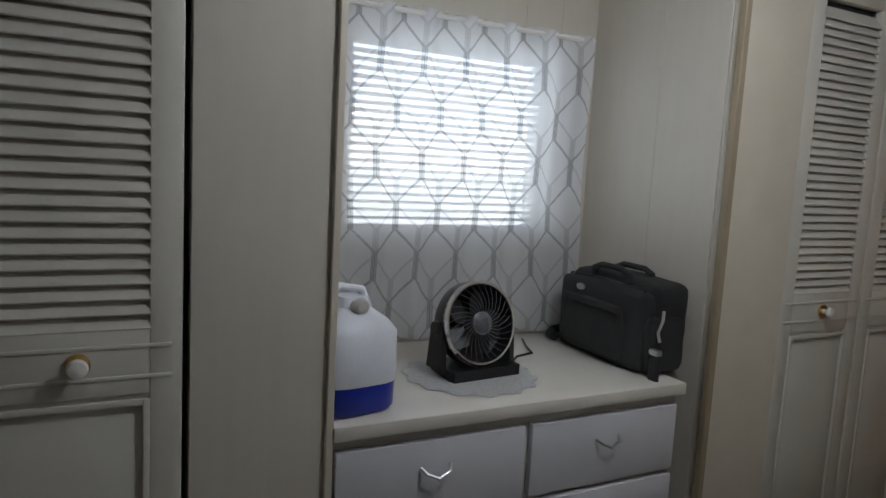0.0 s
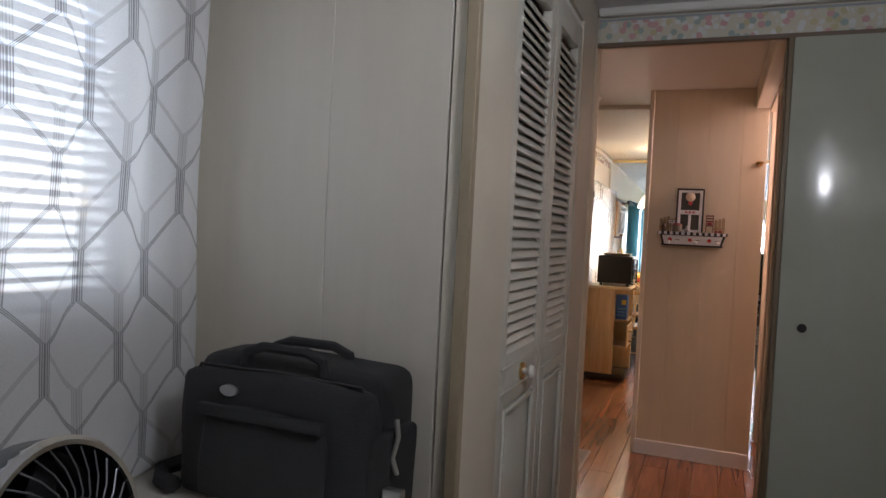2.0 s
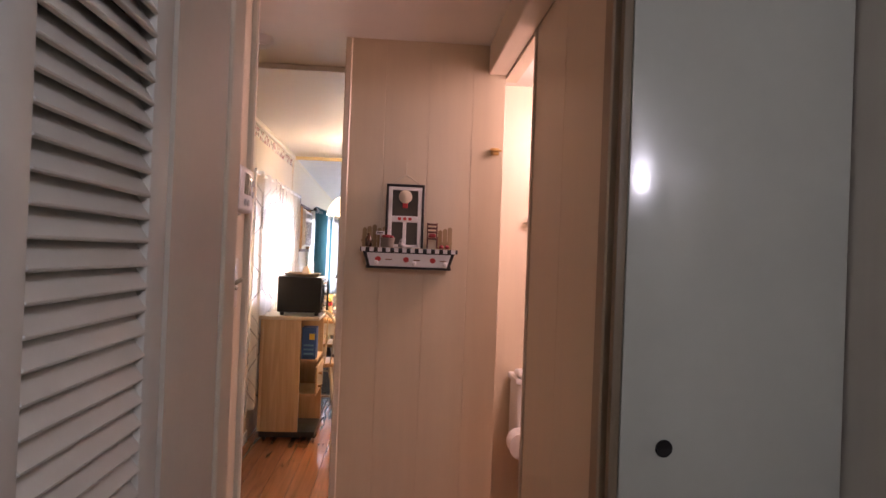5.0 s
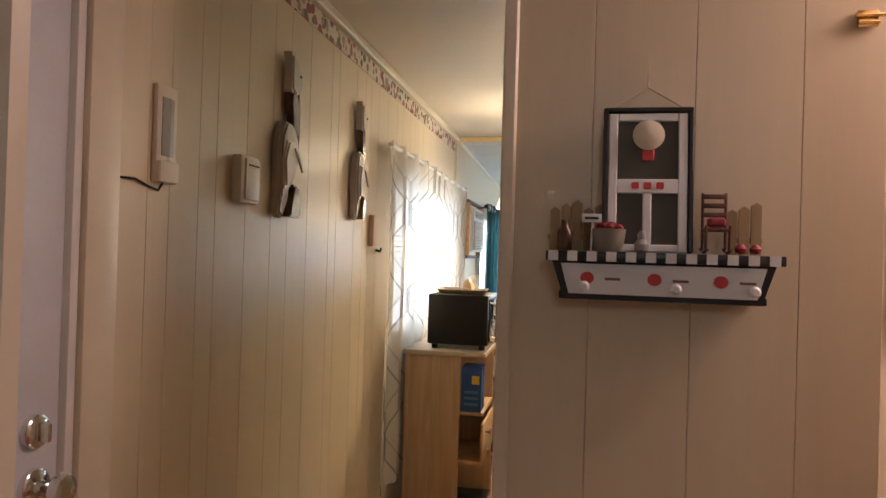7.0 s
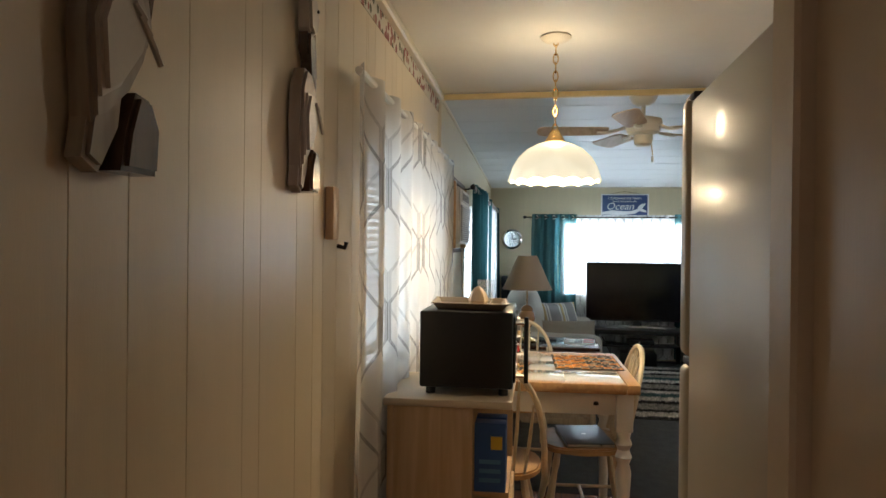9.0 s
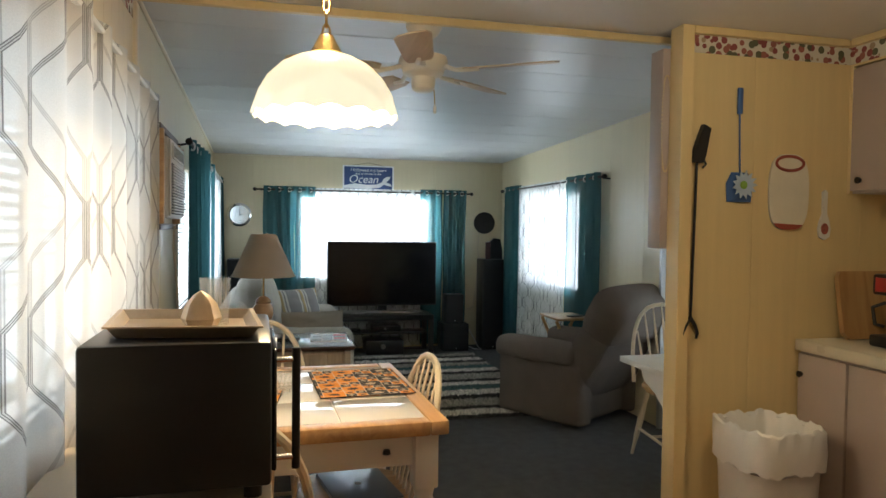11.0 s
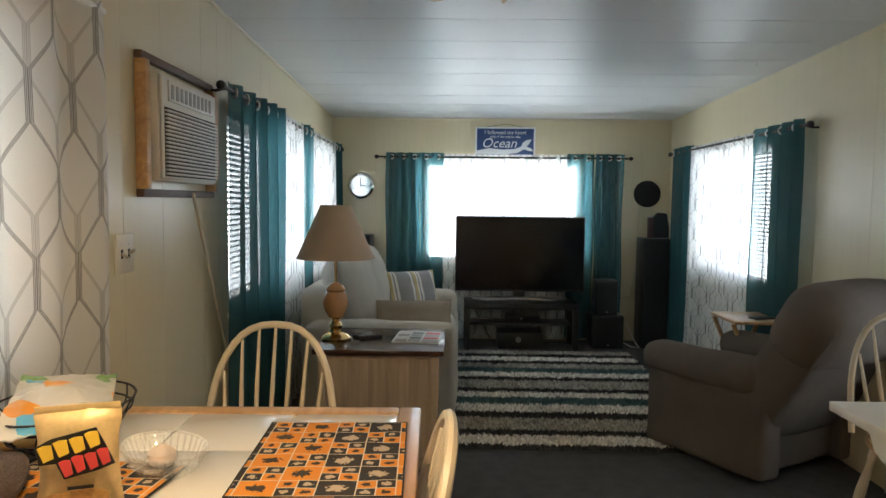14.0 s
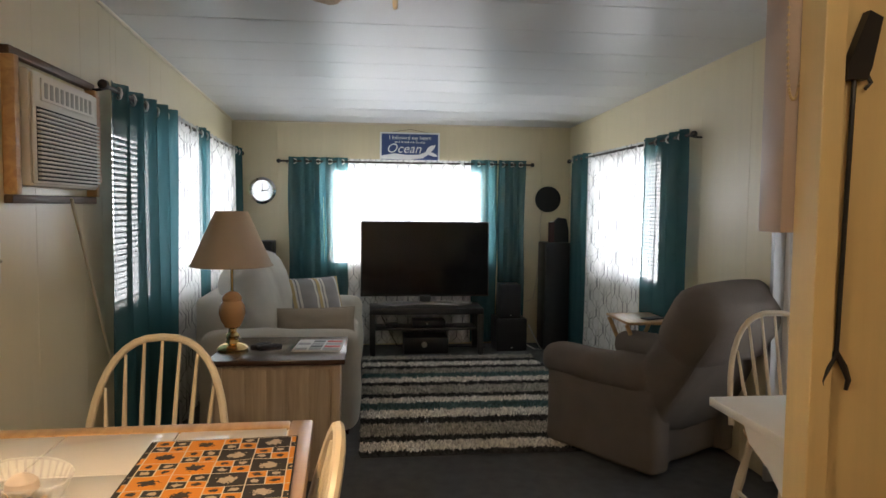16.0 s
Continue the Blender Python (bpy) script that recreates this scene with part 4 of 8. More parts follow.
def table_lamp():
    root = thing("table_lamp", "table lamp with caramel ceramic body and tan shade", "lamp", (9.88, 2.255, 0.610))
    part("base", lathed([(0.0, 0.0), (0.075, 0.0), (0.078, 0.012), (0.06, 0.03), (0.035, 0.04), (0.028, 0.055), (0.036, 0.075), (0.02, 0.095), (0.02, 0.11), (0.04, 0.12), (0.0, 0.122)], 28), M_BRASS, root, "turned brass base")
    part("body", lathed([(0.036, 0.12), (0.055, 0.15), (0.066, 0.19), (0.062, 0.225), (0.045, 0.25), (0.05, 0.262), (0.044, 0.275), (0.03, 0.29), (0.012, 0.297), (0.0, 0.3)], 28), M_CERAMIC, root)
    part("stem", lathed([(0.007, 0.295), (0.007, 0.46)], 10), M_BRASS, root)
    part("harp", tubed([(0, 0.02, 0.42), (0, 0.06, 0.5), (0, 0.05, 0.62), (0, 0, 0.69), (0, -0.05, 0.62), (0, -0.06, 0.5), (0, -0.02, 0.42)], 0.003, 6), M_BRASS, root)
    part("shade", lathed([(0.198, 0.425), (0.078, 0.695), (0.075, 0.695), (0.195, 0.425)], 40), M_SHADE, root, "tapered tan cloth shade")
    part("shade_trim", tubed([(0.198 * math.cos(i * math.pi / 16), 0.198 * math.sin(i * math.pi / 16), 0.427) for i in range(32)], 0.004, 6, True), M_SHADE, root)


table_lamp()
r = thing("magazine", "colourful magazine lying on the end table", "magazine", (9.95, 1.83, 0.610), -4)
part("pages", boxed(-0.14, 0.14, -0.12, 0.12, 0, 0.008, 0.001), M_PAPER, r)
for k, (y0, y1, mt) in enumerate(((-0.11, -0.03, M_REDPRINT), (-0.02, 0.04, M_BLACK), (0.05, 0.11, M_PAPER))):
    for j in range(4):
        part("print_bar", boxed(-0.13 + j * 0.065, -0.08 + j * 0.065, y0, y1, 0.008, 0.0086, 0), mt if j % 2 else plain("grey_print", (0.3, 0.3, 0.3), 0.6), r)
for k, (x, y, a) in enumerate(((9.93, 2.08, 30), (9.97, 2.13, 60))):
    r = thing("remote_control", "small black remote control on the end table", "remote control", (x, y, 0.610), a)
    part("case", boxed(-0.02, 0.02, -0.06, 0.06, 0, 0.016, 0.004), M_BLACK, r)
    part("keypad", boxed(-0.013, 0.013, -0.04, 0.03, 0.016, 0.018, 0.001), plain("grey_rubber", (0.1, 0.1, 0.1), 0.6), r)


def tray_table():
    root = thing("tray_table", "folding wooden tray table with crossed legs", "tray table", (10.52, -0.125, 0.002), 0)
    part("top", boxed(-0.19, 0.19, -0.15, 0.15, 0.633, 0.653, 0.008), M_OAK, root)
    for x in (-0.15, 0.15):
        part("leg", tubed([(x, 0.14, 0.63), (x, -0.13, 0.012)], 0.014, 8), M_OAK, root)
        part("leg", tubed([(x * 0.85, -0.14, 0.63), (x * 0.85, 0.13, 0.012)], 0.014, 8), M_OAK, root)
    part("stretcher", tubed([(-0.15, -0.11, 0.06), (0.15, -0.11, 0.06)], 0.009, 8), M_OAK, root)
    part("stretcher", tubed([(-0.13, 0.11, 0.06), (0.13, 0.11, 0.06)], 0.009, 8), M_OAK, root)


tray_table()
r = thing("phone", "black phone lying on the tray table", "phone", (10.44, -0.18, 0.655), 20)
part("case", boxed(-0.035, 0.035, -0.07, 0.07, 0, 0.01, 0.004), M_BLACK, r)


def rug():
    m, n, l, b = material("striped_shag_pile")
    tc, sp = n.new("ShaderNodeTexCoord"), n.new("ShaderNodeSeparateXYZ")
    l.new(tc.outputs["Object"], sp.inputs[0])
    no = n.new("ShaderNodeTexNoise")
    no.inputs["Scale"].default_value = 22
    l.new(tc.outputs["Object"], no.inputs["Vector"])
    pos = math_node(n, l, "MULTIPLY_ADD", no.outputs[0], 0.05, sp.outputs[0])
    f = math_node(n, l, "DIVIDE", math_node(n, l, "SUBTRACT", pos, 9.97), 2.38)
    D, G, W, T = (0.055, 0.055, 0.055), (0.36, 0.34, 0.30), (0.66, 0.63, 0.57), (0.09, 0.15, 0.155)
    stops = [(0.0, D), (0.03, W), (0.09, D), (0.13, G), (0.22, D), (0.27, W), (0.34, T), (0.41, W), (0.46, D), (0.50, G), (0.59, D), (0.63, W), (0.69, T), (0.75, G), (0.81, D), (0.85, W), (0.91, D), (0.95, G)]
    r = rgb_ramp(n, stops, True)
    l.new(f, r.inputs[0])
    isl = n.new("ShaderNodeNewGeometry")
    hue = n.new("ShaderNodeHueSaturation")
    l.new(math_node(n, l, "MULTIPLY_ADD", isl.outputs["Random Per Island"], 0.9, 0.55), hue.inputs["Value"])
    l.new(r.outputs[0], hue.inputs["Color"])
    l.new(hue.outputs[0], b.inputs["Base Color"])
    b.inputs["Roughness"].default_value = 0.95
    b.inputs["Specular IOR Level"].default_value = 0.1
    x0, x1, y0, y1 = 9.97, 12.35, 0.12, 1.62
    root = tagged(new("rug", finish("rug", boxed(x0, x1, y0, y1, 0.003, 0.012, 0.003), m)), "shaggy rug striped in black, grey and white", "rug")
    rnd = random.Random(4)
    verts, faces = [], []
    for _ in range(34000):
        x, y = rnd.uniform(x0, x1), rnd.uniform(y0, y1)
        a, s = rnd.uniform(0, 6.28), rnd.uniform(0.006, 0.012)
        h, lx, ly = rnd.uniform(0.018, 0.034), rnd.uniform(-0.014, 0.014), rnd.uniform(-0.014, 0.014)
        k = len(verts)
        for j in range(3):
            verts.append((x + s * math.cos(a + j * 2.094), y + s * math.sin(a + j * 2.094), 0.010))
        verts.append((x + lx, y + ly, h))
        faces += [(k, k + 1, k + 3), (k + 1, k + 2, k + 3), (k + 2, k, k + 3)]
    me = bpy.data.meshes.new("pile")
    me.from_pydata(verts, [], faces)
    me.materials.append(m)
    o = new("pile", me)
    o.parent = root
    tagged(o, kind="stuff")


rug()


# ---------------------------------------------------------------- ceiling fan and air conditioner
def ceiling_fan():
    root = thing("ceiling_fan", "cream ceiling fan with pale wooden blades", "ceiling fan", (8.24, 1.568, 2.233))
    part("canopy", lathed([(0.0, 0.0), (0.075, 0.0), (0.078, -0.02), (0.06, -0.05), (0.035, -0.068), (0.0, -0.07)], 28), M_FAN, root)
    part("downrod", lathed([(0.012, -0.06), (0.012, -0.13)], 12), M_FAN, root)
    part("motor", lathed([(0.0, -0.125), (0.05, -0.13), (0.10, -0.145), (0.105, -0.165), (0.10, -0.19), (0.09, -0.20), (0.088, -0.215), (0.06, -0.23), (0.0, -0.232)], 32), M_FAN, root)
    part("switch_housing", lathed([(0.0, -0.23), (0.05, -0.23), (0.052, -0.245), (0.048, -0.28), (0.035, -0.292), (0.0, -0.295)], 28), M_FAN, root)
    part("pull_chain", tubed([(-0.01, -0.045, -0.28), (-0.01, -0.05, -0.345)], 0.0025, 6), M_BRASS, root)
    part("pull_knob", lathed([(0.0, 0), (0.006, 0.004), (0.008, 0.02), (0.005, 0.038), (0.0, 0.04)], 10, (-0.01, -0.05, -0.385)), M_FAN, root)
    for k in range(5):
        a = 20 + 72 * k
        m = pose(0, 0, -0.205, 0, 0, a)
        out = [(0.19, -0.045), (0.24, -0.058), (0.54, -0.068), (0.575, -0.05), (0.585, 0.0), (0.575, 0.05), (0.54, 0.068), (0.24, 0.058), (0.19, 0.045)]
        bl = part("blade", slabbed(out, -0.003, 0.003, m @ pose(0, 0, 0, 11, 0, 0)), M_BLADE, root)
        part("blade_iron", tubed([m @ Vector((0.09, 0, 0.02)), m @ Vector((0.14, 0.012, 0.0)), m @ Vector((0.19, -0.01, -0.006)), m @ Vector((0.25, 0.0, -0.007))], [0.011, 0.009, 0.012, 0.008], 8), M_FAN, bl)


ceiling_fan()


M_WALNUT = wood("dark_stained_board", (0.07, 0.04, 0.025), (0.14, 0.08, 0.05), 0.5, along=0)


def air_conditioner():
    root = thing("air_conditioner", "window air conditioner set in a pine wall frame", "air conditioner", (8.896, NORTH, 1.279))
    resize(root, (1.127, 1, 0.868))
    x0, x1, z0, z1 = -0.30, 0.30, -0.03, 0.50
    for a, b, c, d in ((x0, x1, z1 - 0.03, z1), (x0, x1, z0, z0 + 0.03), (x0, x0 + 0.03, z0 + 0.03, z1 - 0.03), (x1 - 0.03, x1, z0 + 0.03, z1 - 0.03)):
        part("frame_board", boxed(a, b, -0.04 if d - c > 0.1 else -0.028, -0.001, c, d, 0.004), M_OAK if d - c > 0.1 else M_WALNUT, root, "pine frame board" if d - c > 0.1 else "dark frame board")
    part("housing", boxed(-0.245, 0.25, -0.05, -0.001, 0.03, 0.44, 0.008), M_ACWHITE, root)
    part("seal", boxed(0.225, 0.262, -0.062, -0.001, 0.06, 0.44, 0.004), plain("peeling_tape", (0.55, 0.36, 0.26), 0.6, var=0.3, scale=30), root, "peeling orange tape")
    part("front_frame", boxed(-0.24, 0.23, -0.062, -0.05, 0.04, 0.43, 0.006), M_ACWHITE, root)
    # flat near-black sheet, the shade between the louvres put into its colour
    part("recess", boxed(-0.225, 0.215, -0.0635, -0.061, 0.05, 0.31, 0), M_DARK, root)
    for k in range(17):
        z = 0.056 + k * 0.0148
        part("louvre", boxed(-0.225, 0.215, -0.074, -0.063, z, z + 0.0075, 0.001), M_ACWHITE, root)
    part("control_panel", boxed(-0.2, 0.19, -0.068, -0.061, 0.335, 0.415, 0.002), M_ACWHITE, root)
    for k in range(10):
        part("vent_slot", boxed(-0.185 + k * 0.036, -0.165 + k * 0.036, -0.0695, -0.0675, 0.345, 0.40, 0), plain("vent_grey", (0.3, 0.29, 0.27), 0.6), root)
    pts = [(0.05, -0.04, -0.01), (0.12, -0.03, -0.12), (0.22, -0.03, -0.35), (0.34, -0.025, -0.6), (0.45, -0.02, -0.82), (0.52, -0.015, -0.98)]
    part("power_cord", tubed(pts, 0.006, 8), M_CORD, root, "cream power cord")


lay_out(SLEW)
air_conditioner()
lay_out(FRONT)


def switch_plate(name, place, turn, w, h, toggles, label):
    """Plate on a wall; local -y is into the room."""
    root = thing(name, label, "light switch", place, turn)
    part("plate", boxed(-w / 2, w / 2, -0.006, 0, -h / 2, h / 2, 0.002), M_IVORY, root)
    for k in range(toggles):
        x = (k - (toggles - 1) / 2) * 0.046
        part("toggle_slot", boxed(x - 0.006, x + 0.006, -0.0075, -0.005, -0.014, 0.014, 0.001), M_IRON, root, "dark toggle slot")
        up = 1 if k % 2 else -1
        part("toggle", tubed([(x, -0.006, 0.0), (x, -0.014, up * 0.004), (x, -0.024, up * 0.010)], [0.0055, 0.005, 0.0045], 8), plain("worn_olive_plastic", (0.40, 0.36, 0.26), 0.4), root, "worn olive toggle")
        for z in (-0.03, 0.03):
            part("screw", tubed([(x, -0.005, z), (x, -0.0075, z)], 0.003, 8), M_SILVER, root)
    return root


lay_out(SLEW)
switch_plate("light_switch", (8.464, NORTH - 0.001, 1.08), 0, 0.118, 0.12, 2, "ivory double switch plate on the wall")

lay_out(FRONT)
for x in (10.5, 9.2):
    single("ceiling_hook", tubed([(x, -0.12, CEIL(x)), (x, -0.12, CEIL(x) - 0.015), (x + 0.012, -0.12, CEIL(x) - 0.03), (x + 0.02, -0.12, CEIL(x) - 0.018)], 0.0025, 6), M_WHITE, "small white hook screwed into the ceiling", "hook")

# ---------------------------------------------------------------- dining corner
def windsor_chair(place, turn, label):
    """Bow-back chair; local +y is forwards."""
    root = thing("windsor_chair", label, "chair", place, turn, "dining chairs")
    out = []
    for k in range(28):
        a = 2 * math.pi * k / 28
        x, y = math.cos(a), math.sin(a)
        out.append((0.205 * math.copysign(abs(x) ** 0.75, x), 0.20 * math.copysign(abs(y) ** 0.75, y) + 0.01))
    bm = slabbed(out, 0.425, 0.455)
    bmesh.ops.bevel(bm, geom=[e for e in bm.edges if abs(e.verts[0].co.z - e.verts[1].co.z) < 1e-4], offset=0.008, segments=2, affect="EDGES")
    part("seat", bm, M_SEAT, root, "natural oak seat")
    bow = []
    for k in range(21):
        t = math.pi * k / 20
        u, v = math.cos(t), math.sin(t)
        h = 0.45 * v ** 0.75
        bow.append((0.215 * math.copysign(abs(u) ** 0.8, u), -0.15 - 0.11 * h / 0.45, 0.45 + h))
    part("bow", tubed(bow, 0.0125, 8), M_CHAIR, root)
    for k in range(7):
        f = (k - 3) / 3.5
        u = 0.196 * f
        top = 0.45 * (1 - abs(f * 0.92) ** 2.5) ** 0.5
        part("spindle", tubed([(u * 0.8, -0.15, 0.45), (u * 0.92, -0.15 - 0.055 * top / 0.45, 0.45 + top * 0.5), (u, -0.15 - 0.11 * top / 0.45, 0.45 + top - 0.006)], [0.006, 0.008, 0.005], 8), M_CHAIR, root)
    legs = {}
    for sx in (-1, 1):
        for sy in (-1, 1):
            a, b = Vector((sx * 0.13, sy * 0.13, 0.43)), Vector((sx * 0.195, sy * 0.205, 0.0))
            pts = [a.lerp(b, q) for q in (0, 0.15, 0.22, 0.5, 0.75, 0.8, 1)]
            part("leg", tubed(pts, [0.013, 0.018, 0.013, 0.02, 0.016, 0.012, 0.01], 8), M_CHAIR, root)
            legs[sx, sy] = a.lerp(b, 0.62)
    for sx in (-1, 1):
        part("stretcher", tubed([legs[sx, -1], legs[sx, 1]], 0.009, 8), M_CHAIR, root)
    part("stretcher", tubed([(legs[-1, -1] + legs[-1, 1]) / 2, (legs[1, -1] + legs[1, 1]) / 2], 0.009, 8), M_CHAIR, root)
    return root


FIRST = windsor_chair((8.44, 2.25, 0.004), 90, "cream bow-back chair with oak seat at the table")
for place, turn, label in (((7.69, 1.90, 0.003), 4, "cream bow-back chair holding a closed laptop"), ((7.27, 2.30, 0.003), -88, "cream bow-back chair beside the oven cart"), ((8.84, -0.10, 0.005), 84, "cream bow-back chair drawn up to the desk")):
    c = copy_thing(FIRST, pose(*place, 0, 0, turn))
    tagged(c, label)


def dining_table():
    root = thing("dining_table", "white dining table with tiled top and oak edge", "table", (7.66, 2.134, 0.003), 2)
    W, D = 0.43, 0.43
    part("core", boxed(-W + 0.03, W - 0.03, -D + 0.03, D - 0.03, 0.765, 0.797, 0), M_GROUT, root, "cream grout bed", False)
    for a, b, c, d in ((-W, W, -D, -D + 0.055), (-W, W, D - 0.055, D), (-W, -W + 0.055, -D + 0.055, D - 0.055), (W - 0.055, W, -D + 0.055, D - 0.055)):
        part("edge_board", boxed(a, b, c, d, 0.762, 0.804, 0.006), M_OAK, root, "honey oak edge")
    nx, ny = 3, 3
    tx, ty = (2 * W - 0.114) / nx, (2 * D - 0.114) / ny
    me = finish("tile", boxed(-tx / 2 + 0.002, tx / 2 - 0.002, -ty / 2 + 0.002, ty / 2 - 0.002, 0, 0.006, 0.0015, 2), M_TILE)
    for i in range(nx):
        for j in range(ny):
            o = new("tile", me)
            o.parent = root
            o.location = (-W + 0.057 + (i + 0.5) * tx, -D + 0.057 + (j + 0.5) * ty, 0.7965)
    for sy in (-1, 1):
        part("apron", boxed(-W + 0.08, W - 0.08, sy * (D - 0.06) - 0.01, sy * (D - 0.06) + 0.01, 0.665, 0.762, 0.003), M_WHITE, root)
    for sx in (-1, 1):
        part("apron", boxed(sx * (W - 0.06) - 0.01, sx * (W - 0.06) + 0.01, -D + 0.08, D - 0.08, 0.665, 0.762, 0.003), M_WHITE, root)
        for sy in (-1, 1):
            bm = boxed(sx * (W - 0.06) - 0.035, sx * (W - 0.06) + 0.035, sy * (D - 0.06) - 0.035, sy * (D - 0.06) + 0.035, 0.60, 0.762, 0.004)
            lathe(bm, [(0.018, 0.0), (0.022, 0.02), (0.026, 0.3), (0.034, 0.42), (0.024, 0.46), (0.036, 0.49), (0.024, 0.52), (0.036, 0.545), (0.026, 0.57), (0.034, 0.6)], 16, (sx * (W - 0.06), sy * (D - 0.06), 0))
            part("leg", bm, M_WHITE, root)
    part("drawer_knob", lathed([(0.0, 0), (0.012, 0.004), (0.009, 0.016), (0, 0.018)], 12, (-W + 0.02, -0.25, 0.71)), M_IRON, root)


dining_table()


def patchwork():
    """Printed cloth: chequered blocks, some split in four, each with a small printed mark and a pale border."""
    m, n, l, b = material("orange_patchwork_cloth")
    tc, sp = n.new("ShaderNodeTexCoord"), n.new("ShaderNodeSeparateXYZ")
    l.new(tc.outputs["Object"], sp.inputs[0])
    M = lambda op, *v: math_node(n, l, op, *v)
    U, V = M("ADD", M("DIVIDE", sp.outputs[0], 0.066), 40.0), M("ADD", M("DIVIDE", sp.outputs[1], 0.072), 40.0)
    split = M("MODULO", M("ADD", M("FLOOR", U), M("FLOOR", V)), 2.0)
    k = M("ADD", split, 1.0)
    u, v = M("MULTIPLY", U, k), M("MULTIPLY", V, k)
    par = M("MODULO", M("ADD", M("FLOOR", u), M("FLOOR", v)), 2.0)
    row = M("MODULO", M("FLOOR", M("MULTIPLY", V, 0.5)), 2.0)
    par = M("ABSOLUTE", M("SUBTRACT", par, M("MULTIPLY", row, M("SUBTRACT", 1.0, split))))
    off = [M("ABSOLUTE", M("SUBTRACT", M("FRACT", q), 0.5)) for q in (u, v)]
    border = M("GREATER_THAN", M("MAXIMUM", off[0], off[1]), M("MULTIPLY_ADD", split, -0.02, 0.485))
    no = n.new("ShaderNodeTexNoise")
    no.inputs["Scale"].default_value = 130
    l.new(tc.outputs["Object"], no.inputs["Vector"])
    dist = M("SQRT", M("ADD", M("POWER", off[0], 2.0), M("POWER", off[1], 2.0)))
    mark = M("LESS_THAN", M("MULTIPLY_ADD", no.outputs[0], 0.5, dist), 0.48)

    def mixed(f, p, q):
        x = n.new("ShaderNodeMix")
        x.data_type = "RGBA"
        l.new(f, x.inputs[0])
        for i, c in ((6, p), (7, q)):
            if isinstance(c, tuple):
                x.inputs[i].default_value = (*c, 1)
            else:
                l.new(c, x.inputs[i])
        return x.outputs[2]

    ground = mixed(par, (0.60, 0.22, 0.02), (0.016, 0.014, 0.014))
    ink = mixed(par, (0.03, 0.02, 0.015), (0.42, 0.34, 0.26))
    l.new(mixed(border, mixed(mark, ground, ink), (0.60, 0.52, 0.42)), b.inputs["Base Color"])
    b.inputs["Roughness"].default_value = 0.85
    return m


M_PATCH = patchwork()
for place, turn in (((7.756, 1.891, 0.808), 3), ((7.50, 2.33, 0.808), -6)):
    r = thing("placemat", "orange and black patchwork cloth placemat", "placemat", place, turn, "placemats")
    bm = bmesh.new()
    bmesh.ops.create_grid(bm, x_segments=24, y_segments=18, size=0.5)
    for v in bm.verts:
        v.co = Vector((v.co.x * 0.40, v.co.y * 0.312, 0.002 + 0.0025 * noise.noise(v.co * 6)))
    g = bmesh.ops.extrude_face_region(bm, geom=bm.faces[:])
    bmesh.ops.translate(bm, vec=(0, 0, 0.003), verts=[e for e in g["geom"] if isinstance(e, bmesh.types.BMVert)])
    part("cloth", bm, M_PATCH, r)
    part("hem", tubed([(-0.20, -0.156, 0.004), (0.20, -0.156, 0.004), (0.20, 0.156, 0.004), (-0.20, 0.156, 0.004)], 0.0022, 6, True), M_BLACKSOFT, r, "dark stitched hem")


def glass_bowl():
    root = thing("glass_bowl", "oval clear ribbed glass dish on the table", "bowl", (7.655, 2.185, 0.812), 50)
    wave = lambda r, z, a: (r * (1 + (0.018 * math.cos(28 * a) if z > 0.02 else 0)), z)
    bm = lathed([(0.0, 0.0), (0.055, 0.0), (0.075, 0.012), (0.092, 0.045), (0.098, 0.05), (0.088, 0.046), (0.07, 0.016), (0.0, 0.006)], 56, wave=wave)
    bmesh.ops.scale(bm, vec=(1.0, 0.72, 1.0), verts=bm.verts)
    part("dish", bm, M_CLEAR, root)
    part("rim", tubed([(0.097 * math.cos(k * math.pi / 20), 0.070 * math.sin(k * math.pi / 20), 0.050) for k in range(40)], 0.003, 6, True), M_CLEAR, root)
    for k in range(32):
        c, d = math.cos(k * math.pi / 16), math.sin(k * math.pi / 16)
        part("rib", tubed([(0.078 * c, 0.056 * d, 0.016), (0.095 * c, 0.0685 * d, 0.048)], 0.0022, 5), M_CLEAR, root)
    part("garlic", lathed([(0.0, 0.0), (0.018, 0.003), (0.028, 0.014), (0.026, 0.028), (0.014, 0.038), (0.004, 0.042), (0, 0.043)], 20, (0.01, 0.0, 0.008)), plain("papery_skin", (0.56, 0.47, 0.40), 0.5), root, "white bulb lying in the dish")


glass_bowl()


